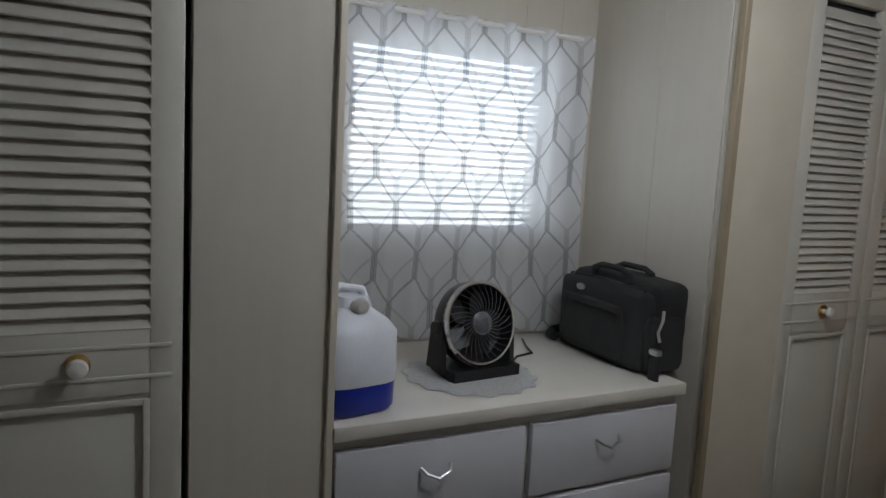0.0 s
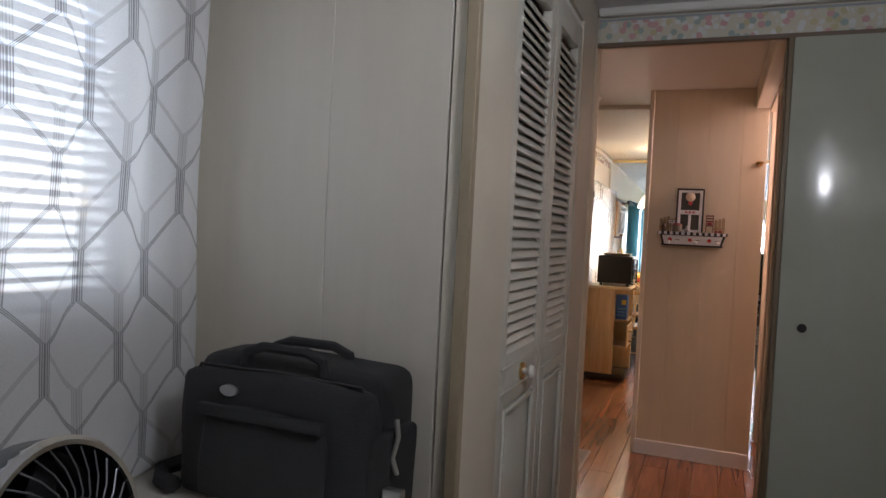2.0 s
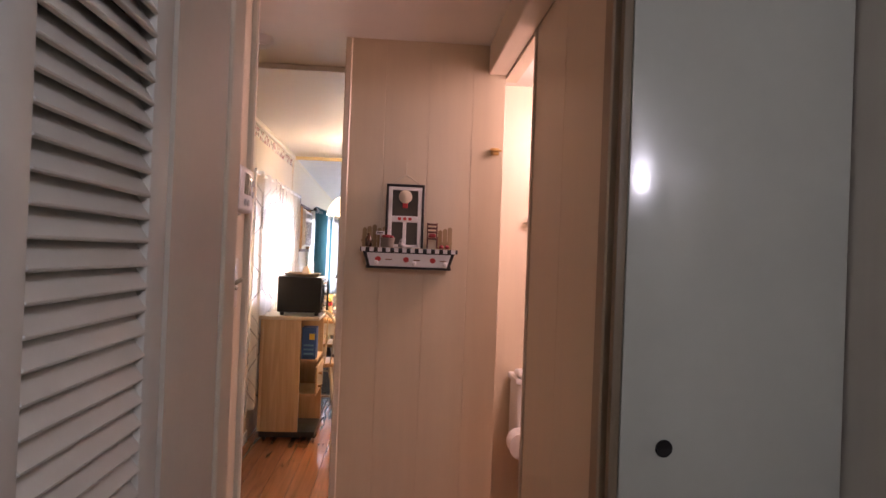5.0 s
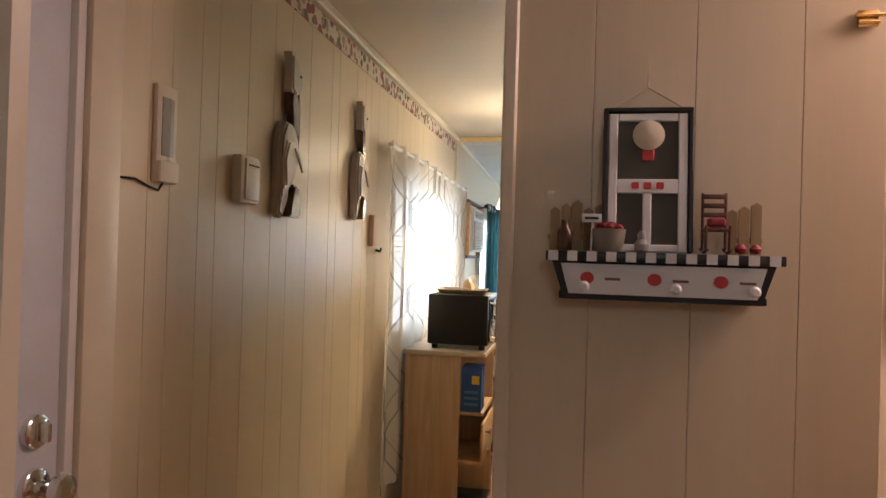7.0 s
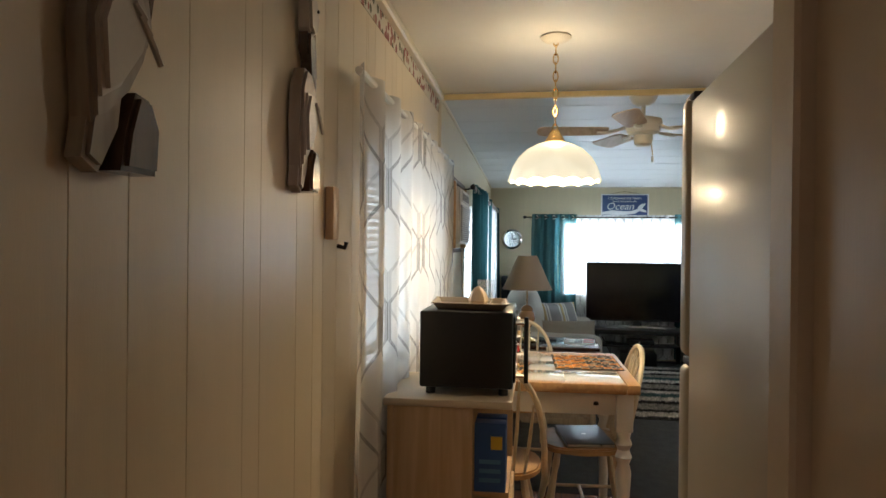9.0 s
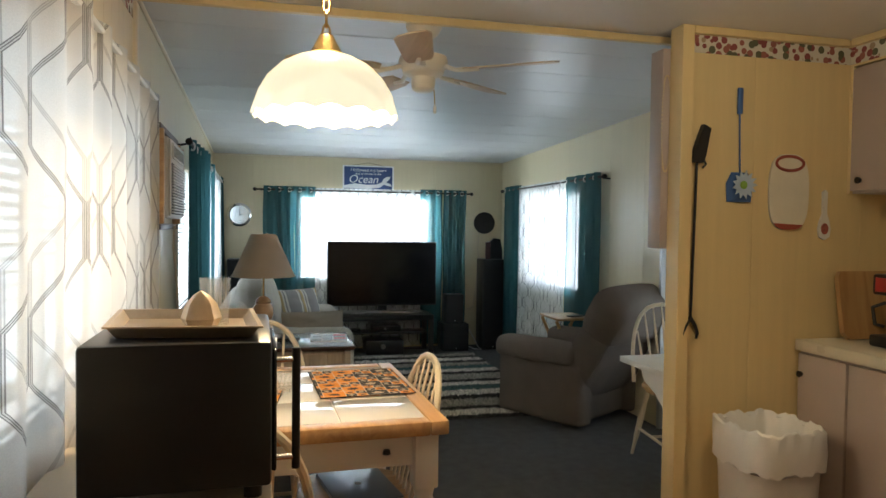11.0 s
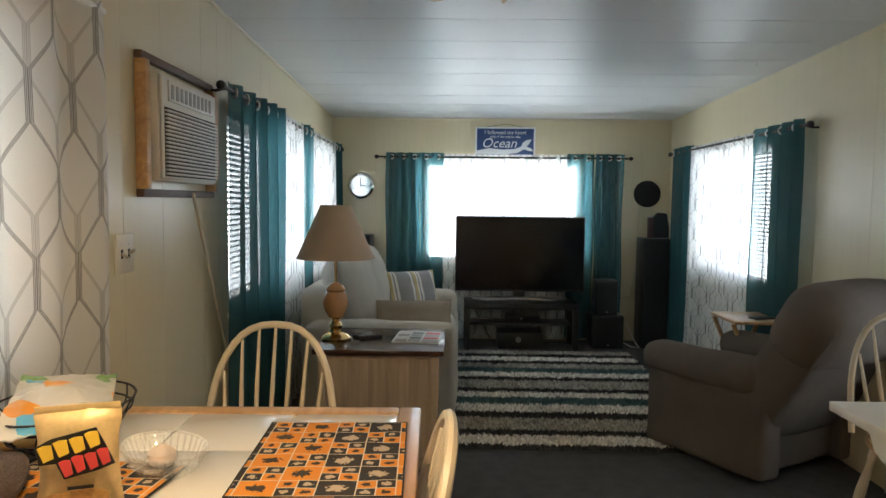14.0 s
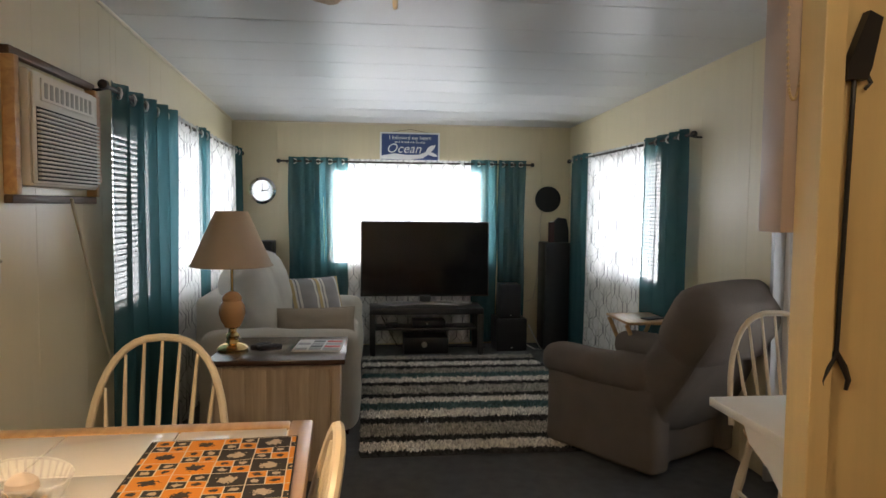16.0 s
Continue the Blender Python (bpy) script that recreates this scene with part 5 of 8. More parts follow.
def snack_bag():
    root = thing("snack_bag", "upright yellow foil snack bag with red lettering shapes", "snack bag", (7.51, 2.265, 0.812), -70)
    resize(root, (0.86, 0.9, 0.80))
    bm = bmesh.new()
    nx, nz, w, h = 14, 18, 0.155, 0.205
    grid = {}
    for s in (-1, 1):
        for i in range(nx + 1):
            for j in range(nz + 1):
                u, v = i / nx * 2 - 1, j / nz
                th = 0.034 * max(0, 1 - u * u) ** 0.6 * max(0, math.sin(math.pi * min(1, 0.12 + v * 0.88))) ** 0.6
                nzv = 0.006 * noise.noise((u * 3, v * 4, s * 2.0))
                grid[s, i, j] = bm.verts.new((u * w / 2 * (1 - 0.10 * math.sin(math.pi * v) + 0.03 * noise.noise((v * 5, u, 3.0))), s * (th + 0.001) + nzv, v * h * (1 + 0.03 * noise.noise((u * 1.5, 7.0, 1.0)))))
    for s in (-1, 1):
        for i in range(nx):
            for j in range(nz):
                bm.faces.new((grid[s, i, j], grid[s, i + 1, j], grid[s, i + 1, j + 1], grid[s, i, j + 1]))
    foil = plain("gold_foil", (0.62, 0.46, 0.22), 0.42, metal=0.2, var=0.4, scale=16)
    part("pouch", bm, foil, root)
    part("top_seal", boxed(-w / 2 + 0.002, w / 2 - 0.002, -0.0025, 0.0025, h - 0.002, h + 0.012, 0.001), foil, root)
    face = pose(0, -0.043, 0.118, 90, 0, 0) @ pose(0, 0, 0, 0, 0, 14)
    cut = lambda x, y, w_, h_, z: slabbed([(x + 0.004, y), (x + w_, y + 0.003), (x + w_ + 0.003, y + h_ * 0.9), (x + w_ * 0.5, y + h_), (x + 0.001, y + h_ * 0.93)], z, z + 0.003, face)
    part("dark_edge", slabbed([(-0.062, 0.006), (-0.058, 0.044), (-0.03, 0.052), (0.05, 0.050), (0.056, 0.012), (0.062, -0.034), (0.03, -0.038), (-0.03, -0.036), (-0.034, 0.0)], -0.003, 0.0, face), M_BLACK, root, "black outline round the print")
    for k in range(4):
        part("yellow_shape", cut(-0.056 + k * 0.0275, 0.010 + 0.002 * (k % 2), 0.022, 0.034, 0.0005), M_YELLOWP, root)
        part("red_shape", cut(-0.030 + k * 0.0225, -0.032 + 0.002 * (k % 2), 0.018, 0.036, 0.0005), M_REDPRINT, root)
    part("caption_bar", boxed(-0.015, 0.03, -0.0425, -0.040, 0.052, 0.059, 0), M_BLACK, root)
    part("window_print", slabbed([(-0.055, -0.10), (-0.05, -0.072), (0.02, -0.066), (0.055, -0.076), (0.055, -0.10)], -0.003, 0.0, pose(0, -0.036, 0.115, 90, 0, 0)), plain("brown_print", (0.42, 0.24, 0.08), 0.5, var=0.5, scale=60), root)


snack_bag()


def wire_basket():
    root = thing("wire_basket", "dark wire bowl basket filled with snack packets", "basket", (7.80, 2.46, 0.806), 0)
    resize(root, (1, 1, 0.70))
    for z, r in ((0.004, 0.075), (0.05, 0.125), (0.10, 0.155), (0.135, 0.165)):
        part("hoop", tubed([(r * math.cos(k * math.pi / 12), r * 0.8 * math.sin(k * math.pi / 12), z) for k in range(24)], 0.003, 6, True), M_IRON, root)
    for k in range(14):
        a = 2 * math.pi * k / 14
        part("wire", tubed([(r * math.cos(a + tw), r * 0.8 * math.sin(a + tw), z) for z, r, tw in ((0.004, 0.075, 0), (0.05, 0.125, 0.12), (0.10, 0.155, 0.28), (0.135, 0.165, 0.4))], 0.002, 5), M_IRON, root)
    return root


wire_basket()


def packet(place, tilt, w, d, mats, label, seed):
    root = thing("snack_packet", label, "snack packet")
    root.matrix_world = pose(*place) @ pose(0, 0, 0, *tilt)
    part("wrapper", padded(-w / 2, w / 2, -d / 2, d / 2, 0.0, 0.03, 0.012, 0.012, seed, cuts=5), mats[0], root)
    part("print_patch", slabbed([(-w * 0.05, -d * 0.3), (w * 0.28, -d * 0.32), (w * 0.38, d * 0.05), (w * 0.22, d * 0.3), (-w * 0.02, d * 0.2)], 0.0425, 0.045), mats[1], root)
    part("print_band", slabbed([(-w * 0.40, -d * 0.2), (-w * 0.10, -d * 0.3), (-w * 0.05, -d * 0.1), (-w * 0.36, d * 0.02)], 0.042, 0.0445), mats[2], root)




def printed_wrapper():
    m, n, l, b = material("printed_food_wrapper")
    tc, vo = n.new("ShaderNodeTexCoord"), n.new("ShaderNodeTexVoronoi")
    vo.inputs["Scale"].default_value = 17
    l.new(tc.outputs["Object"], vo.inputs["Vector"])
    sp = n.new("ShaderNodeSeparateColor")
    l.new(vo.outputs["Color"], sp.inputs[0])
    r = rgb_ramp(n, [(0.0, (0.52, 0.50, 0.46)), (0.55, (0.72, 0.30, 0.05)), (0.66, (0.10, 0.36, 0.55)), (0.75, (0.70, 0.66, 0.58)), (0.86, (0.16, 0.30, 0.08)), (0.93, (0.35, 0.22, 0.14))], True)
    l.new(sp.outputs[0], r.inputs[0])
    l.new(r.outputs[0], b.inputs["Base Color"])
    b.inputs["Roughness"].default_value = 0.28
    return m


def crumpled_packet():
    root = thing("snack_packet", "flat crumpled food packet with orange and blue print", "snack packet")
    root.matrix_world = pose(7.80, 2.46, 0.905, 2, -4, 24)
    bm = bmesh.new()
    bmesh.ops.create_grid(bm, x_segments=30, y_segments=20, size=0.5)
    for v in bm.verts:
        x, y = v.co.x, v.co.y
        z = 0.016 * noise.noise((x * 4, y * 3, 1.0)) + 0.007 * noise.noise((x * 13, y * 11, 5.0)) - 0.09 * max(0, abs(x) - 0.3) ** 1.3
        v.co = Vector((x * 0.36 * (1 + 0.04 * noise.noise((y * 4, 2.0, 0.0))), y * 0.19, z))
    g = bmesh.ops.extrude_face_region(bm, geom=bm.faces[:])
    for e in g["geom"]:
        if isinstance(e, bmesh.types.BMVert):
            e.co.z += 0.003 + 0.028 * max(0, 1 - (e.co.x / 0.18) ** 2) * max(0, 1 - (e.co.y / 0.11) ** 2)
    part("wrapper", bm, printed_wrapper(), root)


crumpled_packet()
packet((7.80, 2.47, 0.822), (0, 10, 80), 0.18, 0.14, (plain("golden_foil", (0.55, 0.33, 0.08), 0.3, var=0.3), M_REDPRINT, M_YELLOWP), "golden snack packet inside the wire basket", 5)
r = thing("dish_towel", "crumpled dark brown dish towel on the table", "towel", (7.50, 2.47, 0.812), 20)
part("cloth", padded(-0.11, 0.11, -0.08, 0.08, 0.0, 0.05, 0.02, 0.015, 8, cuts=6), plain("dark_brown_towel", (0.075, 0.05, 0.042), 0.9, var=0.25, fine=300, bump=0.2), r)
part("lining", boxed(-0.1, 0.09, -0.085, -0.06, 0.0, 0.012, 0.004), plain("teal_towel_edge", (0.03, 0.12, 0.12), 0.9), r)

r = thing("laptop", "closed silver-grey laptop lying on a chair seat", "laptop", (7.68, 1.90, 0.459), 10)
part("base", boxed(-0.16, 0.16, -0.11, 0.11, 0.0, 0.012, 0.004), M_SILVER, r)
part("lid", boxed(-0.16, 0.16, -0.11, 0.11, 0.013, 0.02, 0.003), plain("slate_lid", (0.20, 0.23, 0.28), 0.35, metal=0.5), r, "slate grey lid")
part("logo_mark", slabbed([(0.012 * math.cos(k), 0.012 * math.sin(k)) for k in np.linspace(0, 6.0, 12)], 0.02, 0.0208), M_SIGNWHITE, r)


def pendant_lamp():
    root = thing("pendant_lamp", "lit scalloped opal glass pendant lamp on brass chain", "lamp", (7.17, 2.053, 2.272))
    part("canopy", lathed([(0.0, -0.03), (0.062, -0.03), (0.064, -0.036), (0.05, -0.05), (0.012, -0.058), (0.0, -0.058)], 28), M_FAN, root)
    for k in range(11):
        z = -0.05 - k * 0.036
        pts = []
        for i in range(10):
            a = 2 * math.pi * i / 10
            c, s = 0.010 * math.cos(a), 0.023 * math.sin(a)
            pts.append((c, 0, z + s) if k % 2 else (0, c, z + s))
        part("chain_link", tubed(pts, 0.0028, 6, True), M_BRASS, root)
    low = pose(0, 0, -0.122) @ Matrix.Diagonal((1, 1, 0.86, 1))
    cap = lathed([(0.0, -0.36), (0.018, -0.362), (0.03, -0.39), (0.042, -0.415), (0.04, -0.42), (0.0, -0.42)], 24, (0, 0, 0.02))
    cap.transform(low)
    part("cap", cap, M_BRASS, root, "brass cap")
    wave = lambda r, z, a: (r * (1 + (0.012 * math.cos(16 * a) if z < -0.55 else 0.004 * math.cos(32 * a))), z + (0.012 * abs(math.cos(8 * a)) * (1 if z < -0.58 else 0)))
    prof = [(0.04, -0.418), (0.075, -0.43), (0.115, -0.455), (0.15, -0.495), (0.172, -0.54), (0.182, -0.58), (0.188, -0.615), (0.184, -0.614), (0.168, -0.54), (0.146, -0.5), (0.112, -0.462), (0.074, -0.437), (0.04, -0.424)]
    dome = lathed(prof, 96, (0, 0, 0.02), wave=wave)
    dome.transform(low)
    part("shade", dome, M_OPAL, root, "glowing scalloped opal glass")
    part("lamp_holder", lathed([(0.0, -0.42), (0.02, -0.42), (0.02, -0.49), (0.0, -0.49)], 14, (0, 0, -0.055)), M_BRASS, root)


pendant_lamp()


def cart():
    root = thing("oven_cart", "birch veneer kitchen cart with open side shelves", "cart", (6.52, 2.36, 0.003))
    resize(root, (1, 1, 0.979))
    part("top", boxed(-0.015, 0.42, -0.01, 0.385, 0.818, 0.842, 0.005), plain("cream_laminate", (0.66, 0.55, 0.40), 0.35), root)
    part("back_panel", boxed(0.0, 0.40, 0.355, 0.375, 0.06, 0.818, 0.002), M_BIRCH, root)
    part("side_panel", boxed(0.0, 0.018, 0.11, 0.355, 0.06, 0.818, 0.002), M_BIRCH, root)
    part("side_panel", boxed(0.385, 0.403, 0.0, 0.355, 0.06, 0.818, 0.002), M_BIRCH, root)
    part("shelf", boxed(0.02, 0.385, 0.0, 0.354, 0.535, 0.553, 0.002), M_BIRCH, root)
    part("shelf", boxed(0.02, 0.385, 0.0, 0.354, 0.30, 0.318, 0.002), M_BIRCH, root)
    part("front_rail", boxed(0.0, 0.385, -0.008, 0.006, 0.318, 0.50, 0.003), M_BIRCH, root)
    for z in (0.36, 0.45):
        part("drawer_knob", tubed([(0.08, -0.008, z), (0.08, -0.02, z), (0.08, -0.032, z)], [0.006, 0.008, 0.012], 10), M_OAK, root)
    part("plinth", boxed(0.01, 0.395, 0.0, 0.365, 0.02, 0.06, 0.003), M_BLACK, root)
    for x in (0.03, 0.37):
        for y in (0.03, 0.33):
            part("castor", tubed([(x, y - 0.012, 0.02), (x, y + 0.012, 0.02)], 0.02, 12), M_BLACK, root)


lay_out(SLEW)
cart()
for x in (6.53, 6.60):
    r = thing("food_box", "blue cardboard food box with yellow patch on the cart shelf", "box", (x + 0.03, 2.405, 0.545), 0, "food boxes")
    part("carton", boxed(-0.027, 0.027, -0.035, 0.06, 0, 0.21, 0.002), M_BLUEPRINT, r)
    part("yellow_patch", boxed(-0.0285, -0.027, -0.025, 0.01, 0.13, 0.17, 0), M_YELLOWP, r)
    for k in range(3):
        part("print_bar", boxed(-0.0285, -0.027, -0.02, 0.045, 0.03 + k * 0.028, 0.042 + k * 0.028, 0), plain("pale_blue_print", (0.10, 0.26, 0.5), 0.5), r)


def toaster_oven():
    root = thing("toaster_oven", "black toaster oven with front bar handle", "toaster oven", (6.57, 2.352, 0.828))
    part("body", boxed(0.0, 0.36, 0.0, 0.292, 0.022, 0.262, 0.008), M_BLACK, root)
    part("door", boxed(0.02, 0.27, -0.008, 0.0, 0.04, 0.245, 0.003), M_SCREEN, root, "dark glass door")
    for z in (0.06, 0.225):
        part("handle_post", tubed([(0.03, -0.004, z), (0.03, -0.04, z)], 0.005, 8), M_CHROME, root)
    part("handle", tubed([(0.03, -0.04, 0.04), (0.03, -0.04, 0.245)], 0.007, 10), M_BLACK, root)
    for k in range(3):
        part("dial", tubed([(0.315, 0.0, 0.07 + 0.065 * k), (0.315, -0.016, 0.07 + 0.065 * k)], 0.017, 14), M_SILVER, root)
    for x in (0.03, 0.33):
        for y in (0.03, 0.26):
            part("foot", lathed([(0.015, 0), (0.015, 0.024)], 12, (x, y, 0)), M_BLACK, root)


toaster_oven()
r = thing("baking_tray", "old metal baking tray on top of the oven", "tray", (6.73, 2.50, 1.091))
part("pan", lathed([(0.0, 0.0), (0.165, 0.0), (0.185, 0.018), (0.195, 0.018), (0.195, 0.021), (0.183, 0.021), (0.163, 0.004), (0.0, 0.004)], 4), plain("tarnished_tin", (0.42, 0.34, 0.25), 0.35, metal=0.7, var=0.25), r)
r.rotation_euler = (0, 0, radians(45))
resize(r, (1, 0.82, 1))
r = thing("garlic_keeper", "cream ceramic shell ornament on the baking tray", "ornament", (6.68, 2.47, 1.096))
part("shell", lathed([(0.0, 0.0), (0.022, 0.0), (0.032, 0.02), (0.024, 0.045), (0.012, 0.06), (0.0, 0.068)], 18, wave=lambda q, z, a: (q * (1 + 0.12 * math.cos(5 * a)), z)), plain("cream_ceramic", (0.70, 0.56, 0.40), 0.4), r)
r = thing("drinking_glass", "clear glass standing on the baking tray", "glass", (6.74, 2.45, 1.096))
part("tumbler", lathed([(0.0, 0.0), (0.024, 0.0), (0.028, 0.085), (0.026, 0.085), (0.022, 0.006), (0.0, 0.006)], 20), M_CLEAR, r)


# ---------------------------------------------------------------- kitchen
def refrigerator():
    """Its side faces the passage; local x runs towards the doors."""
    root = thing("refrigerator", "white textured two-door refrigerator", "refrigerator", (5.07, 1.81, 0.004), 0.6)
    skin = plain("pebbled_white_enamel", (0.62, 0.59, 0.50), 0.32, var=0.03, fine=230, bump=0.02, coat=0.15)
    part("cabinet", boxed(0.0, 0.565, -0.64, -0.004, 0.03, 1.645, 0.01, 3), skin, root)
    part("door_seal", boxed(0.565, 0.575, -0.63, -0.014, 0.07, 1.63, 0.002), plain("grey_door_seal", (0.16, 0.15, 0.13), 0.6), root, "grey rubber seal")
    part("freezer_door", boxed(0.575, 0.635, -0.645, 0.0, 1.170, 1.655, 0.016, 3), skin, root)
    part("fridge_door", boxed(0.575, 0.635, -0.645, 0.0, 0.07, 1.155, 0.016, 3), skin, root)
    for z0, z1 in ((1.20, 1.46), (0.72, 1.12)):
        part("door_handle", tubed([(0.635, -0.60, z0), (0.66, -0.60, z0 + 0.025), (0.66, -0.60, z1 - 0.025), (0.635, -0.60, z1)], 0.009, 8), skin, root)
    for z in (1.645, 1.155):
        part("hinge", boxed(0.55, 0.625, -0.05, -0.006, z + 0.001, z + 0.013, 0.002), M_IRON, root, "dark hinge plate")
    part("kick_plate", boxed(0.53, 0.57, -0.62, -0.02, 0.004, 0.065, 0.002), M_BLACK, root)
    for x in (0.04, 0.52):
        for y in (-0.6, -0.04):
            part("foot", lathed([(0.018, 0.0), (0.018, 0.032)], 12, (x, y, 0)), M_BLACK, root)


lay_out(FRONT)
refrigerator()
lay_out(FRONT)


def cabinet_unit(name, label, x0, x1, y0, y1, z0, z1, doors, mat, knob_at=0.85, face="y1"):
    root = thing(name, label, "cabinet", (x0, y0, z0))
    w, d, h = x1 - x0, y1 - y0, z1 - z0
    part("body", boxed(0, w, 0, d - 0.02, 0, h, 0.002), mat, root)
    dw = w / doors
    for k in range(doors):
        dr = part("door", boxed(k * dw + 0.006, (k + 1) * dw - 0.006, d - 0.019, d, 0.012, h - 0.012, 0.004), mat, root)
        kx = (k + 0.12) * dw if k % 2 == 0 else (k + 0.88) * dw
        kz = h * knob_at
        part("knob", tubed([(kx, d, kz), (kx, d + 0.008, kz), (kx, d + 0.02, kz)], [0.006, 0.012, 0.015], 14), M_IRON, dr, "dark round knob")
    return root


M_CAB = plain("mauve_grey_cabinet", (0.44, 0.36, 0.31), 0.45, var=0.05)
cabinet_unit("base_cabinet", "mauve-grey base cabinet under the counter", 7.42, 7.98, -0.69, -0.135, 0.08, 0.825, 2, M_CAB, 0.86)
cabinet_unit("wall_cabinet", "mauve-grey wall cabinet over the counter", 6.9, 7.975, -0.69, -0.384, 1.54, 2.118, 2, M_CAB, 0.1)
lay_out(SLEW)
cabinet_unit("wall_cabinet", "dark wall cabinet above the refrigerator", 5.10, 5.42, 1.62, 2.08, 1.74, 2.10, 1, M_DARKWOOD, 0.2)
lay_out(FRONT)
structure("trim_soffit", boxed(5.3, 7.985, -0.69, -0.384, 2.12, 2.242, 0), M_YELLOW, "yellow soffit above the cabinets")
structure("trim_toe_kick", boxed(7.42, 7.98, -0.69, -0.20, 0.0, 0.08, 0), M_DARK, "dark recessed toe kick")
r = thing("worktop", "cream laminate worktop with rolled edge", "worktop", (7.0, -0.69, 0.825))
part("slab", boxed(0.42, 0.98, 0, 0.57, 0.0, 0.05, 0.006), plain("cream_worktop", (0.62, 0.56, 0.43), 0.3, var=0.08), r)
r = thing("stove", "white kitchen stove beside the cabinet", "stove", (6.85, -0.69, 0.0))
part("body", boxed(0.0, 0.56, 0.0, 0.56, 0.02, 0.86, 0.008), M_WHITE, r)
part("cooktop", boxed(0.0, 0.56, 0.0, 0.58, 0.86, 0.885, 0.006), M_WHITE, r)
part("oven_door", boxed(0.02, 0.54, 0.56, 0.585, 0.25, 0.76, 0.006), M_WHITE, r)
part("oven_handle", tubed([(0.06, 0.62, 0.72), (0.5, 0.62, 0.72)], 0.01, 8), M_CHROME, r)
for x in (0.15, 0.41):
    for y in (0.16, 0.42):
        part("burner", tubed([(x + 0.07 * math.cos(k * 0.52), y + 0.07 * math.sin(k * 0.52), 0.892) for k in range(12)], 0.006, 6, True), M_BLACK, r)

r = thing("chopping_board", "thick wooden chopping board leaning on the wall", "chopping board")
r.matrix_world = pose(7.905, -0.46, 0.877, 0, 0, -90) @ pose(0, 0, 0, -10, 0, 0)
o = [(-0.15 + 0.03, 0), (0.15 - 0.03, 0), (0.15, 0.03), (0.15, 0.28), (0.13, 0.31), (-0.13, 0.31), (-0.15, 0.28), (-0.15, 0.03)]
part("board", slabbed(o, -0.012, 0.012, pose(0, 0, 0, 90, 0, 0)), wood("chopping_wood", (0.40, 0.22, 0.08), (0.55, 0.34, 0.14), 0.45, along=2), r)


def coffee_maker():
    root = thing("coffee_maker", "black drip coffee maker with red control band", "coffee maker", (7.66, -0.42, 0.877), 0)
    part("base", boxed(-0.10, 0.10, -0.13, 0.12, 0, 0.05, 0.01), M_BLACK, root)
    part("tower", boxed(-0.10, 0.10, -0.13, -0.03, 0.05, 0.30, 0.01), M_BLACK, root)
    part("head", boxed(-0.10, 0.10, -0.13, 0.11, 0.22, 0.31, 0.012), M_BLACK, root)
    part("control_band", boxed(-0.08, 0.08, 0.11, 0.114, 0.235, 0.295, 0.002), plain("red_panel", (0.42, 0.03, 0.03), 0.3), root, "red control band")
    part("carafe", lathed([(0.0, 0.052), (0.06, 0.055), (0.072, 0.10), (0.06, 0.16), (0.045, 0.2), (0.042, 0.2), (0.055, 0.16), (0.066, 0.1), (0.0, 0.06)], 28, (0, 0.04, 0)), M_CLEAR, root, "glass carafe")
    part("carafe_handle", tubed([(0.04, 0.10, 0.19), (0.06, 0.145, 0.17), (0.05, 0.14, 0.10), (0.04, 0.105, 0.09)], 0.008, 8), M_BLACK, root)


coffee_maker()


def trash_bin():
    root = thing("trash_bin", "tall bin with a white liner folded over the rim", "trash bin", (7.75, 0.20, 0.0))
    resize(root, (1, 1, 0.93))
    sq = lambda r, z, a: (r / max(abs(math.cos(a)) ** 5 + abs(math.sin(a)) ** 5, 1e-6) ** 0.2, z)
    part("tub", lathed([(0.0, 0.0), (0.135, 0.0), (0.14, 0.02), (0.165, 0.60), (0.158, 0.60), (0.13, 0.03), (0.0, 0.03)], 40, wave=sq), plain("white_bin_plastic", (0.62, 0.60, 0.56), 0.4), root)
    fold = lambda r, z, a: (sq(r, z, a)[0] * (1 + 0.02 * math.sin(17 * a + z * 40)), z + 0.008 * math.sin(9 * a) + 0.005 * math.sin(23 * a))
    part("liner", lathed([(0.172, 0.44), (0.176, 0.53), (0.173, 0.612), (0.166, 0.62), (0.154, 0.60), (0.142, 0.45), (0.12, 0.34), (0.0, 0.31)], 72, wave=fold), plain("thin_white_liner", (0.72, 0.70, 0.66), 0.4, var=0.06), root, "crinkled white plastic liner")


trash_bin()
PX = 7.985


def on_partition(name, label, category, y, z):
    return thing(name, label, category, (PX - 0.002, y, z))


r = on_partition("reacher_tool", "black litter reacher tool hanging on the partition", "tool", 0.415, 0.90)
part("shaft", tubed([(-0.012, 0.012, 0.08), (-0.012, -0.002, 0.76)], 0.006, 8), M_BLACK, r)
part("grip", slabbed([(-0.03, 0.0), (0.02, 0.0), (0.032, 0.03), (0.055, 0.15), (0.02, 0.165), (-0.005, 0.1), (-0.03, 0.03)], -0.013, 0.013, pose(-0.014, -0.005, 0.755, 90, 0, -90)), M_BLACK, r)
part("trigger", tubed([(-0.014, -0.02, 0.79), (-0.014, -0.045, 0.75), (-0.014, -0.03, 0.735)], 0.005, 8), M_BLACK, r)
for s in (-1, 1):
    part("jaw", tubed([(-0.012, 0.012, 0.085), (-0.012, 0.012 + s * 0.022, 0.05), (-0.012, 0.012 + s * 0.036, 0.015), (-0.012, 0.012 + s * 0.03, -0.01)], [0.008, 0.009, 0.007, 0.005], 8), M_BLACK, r)

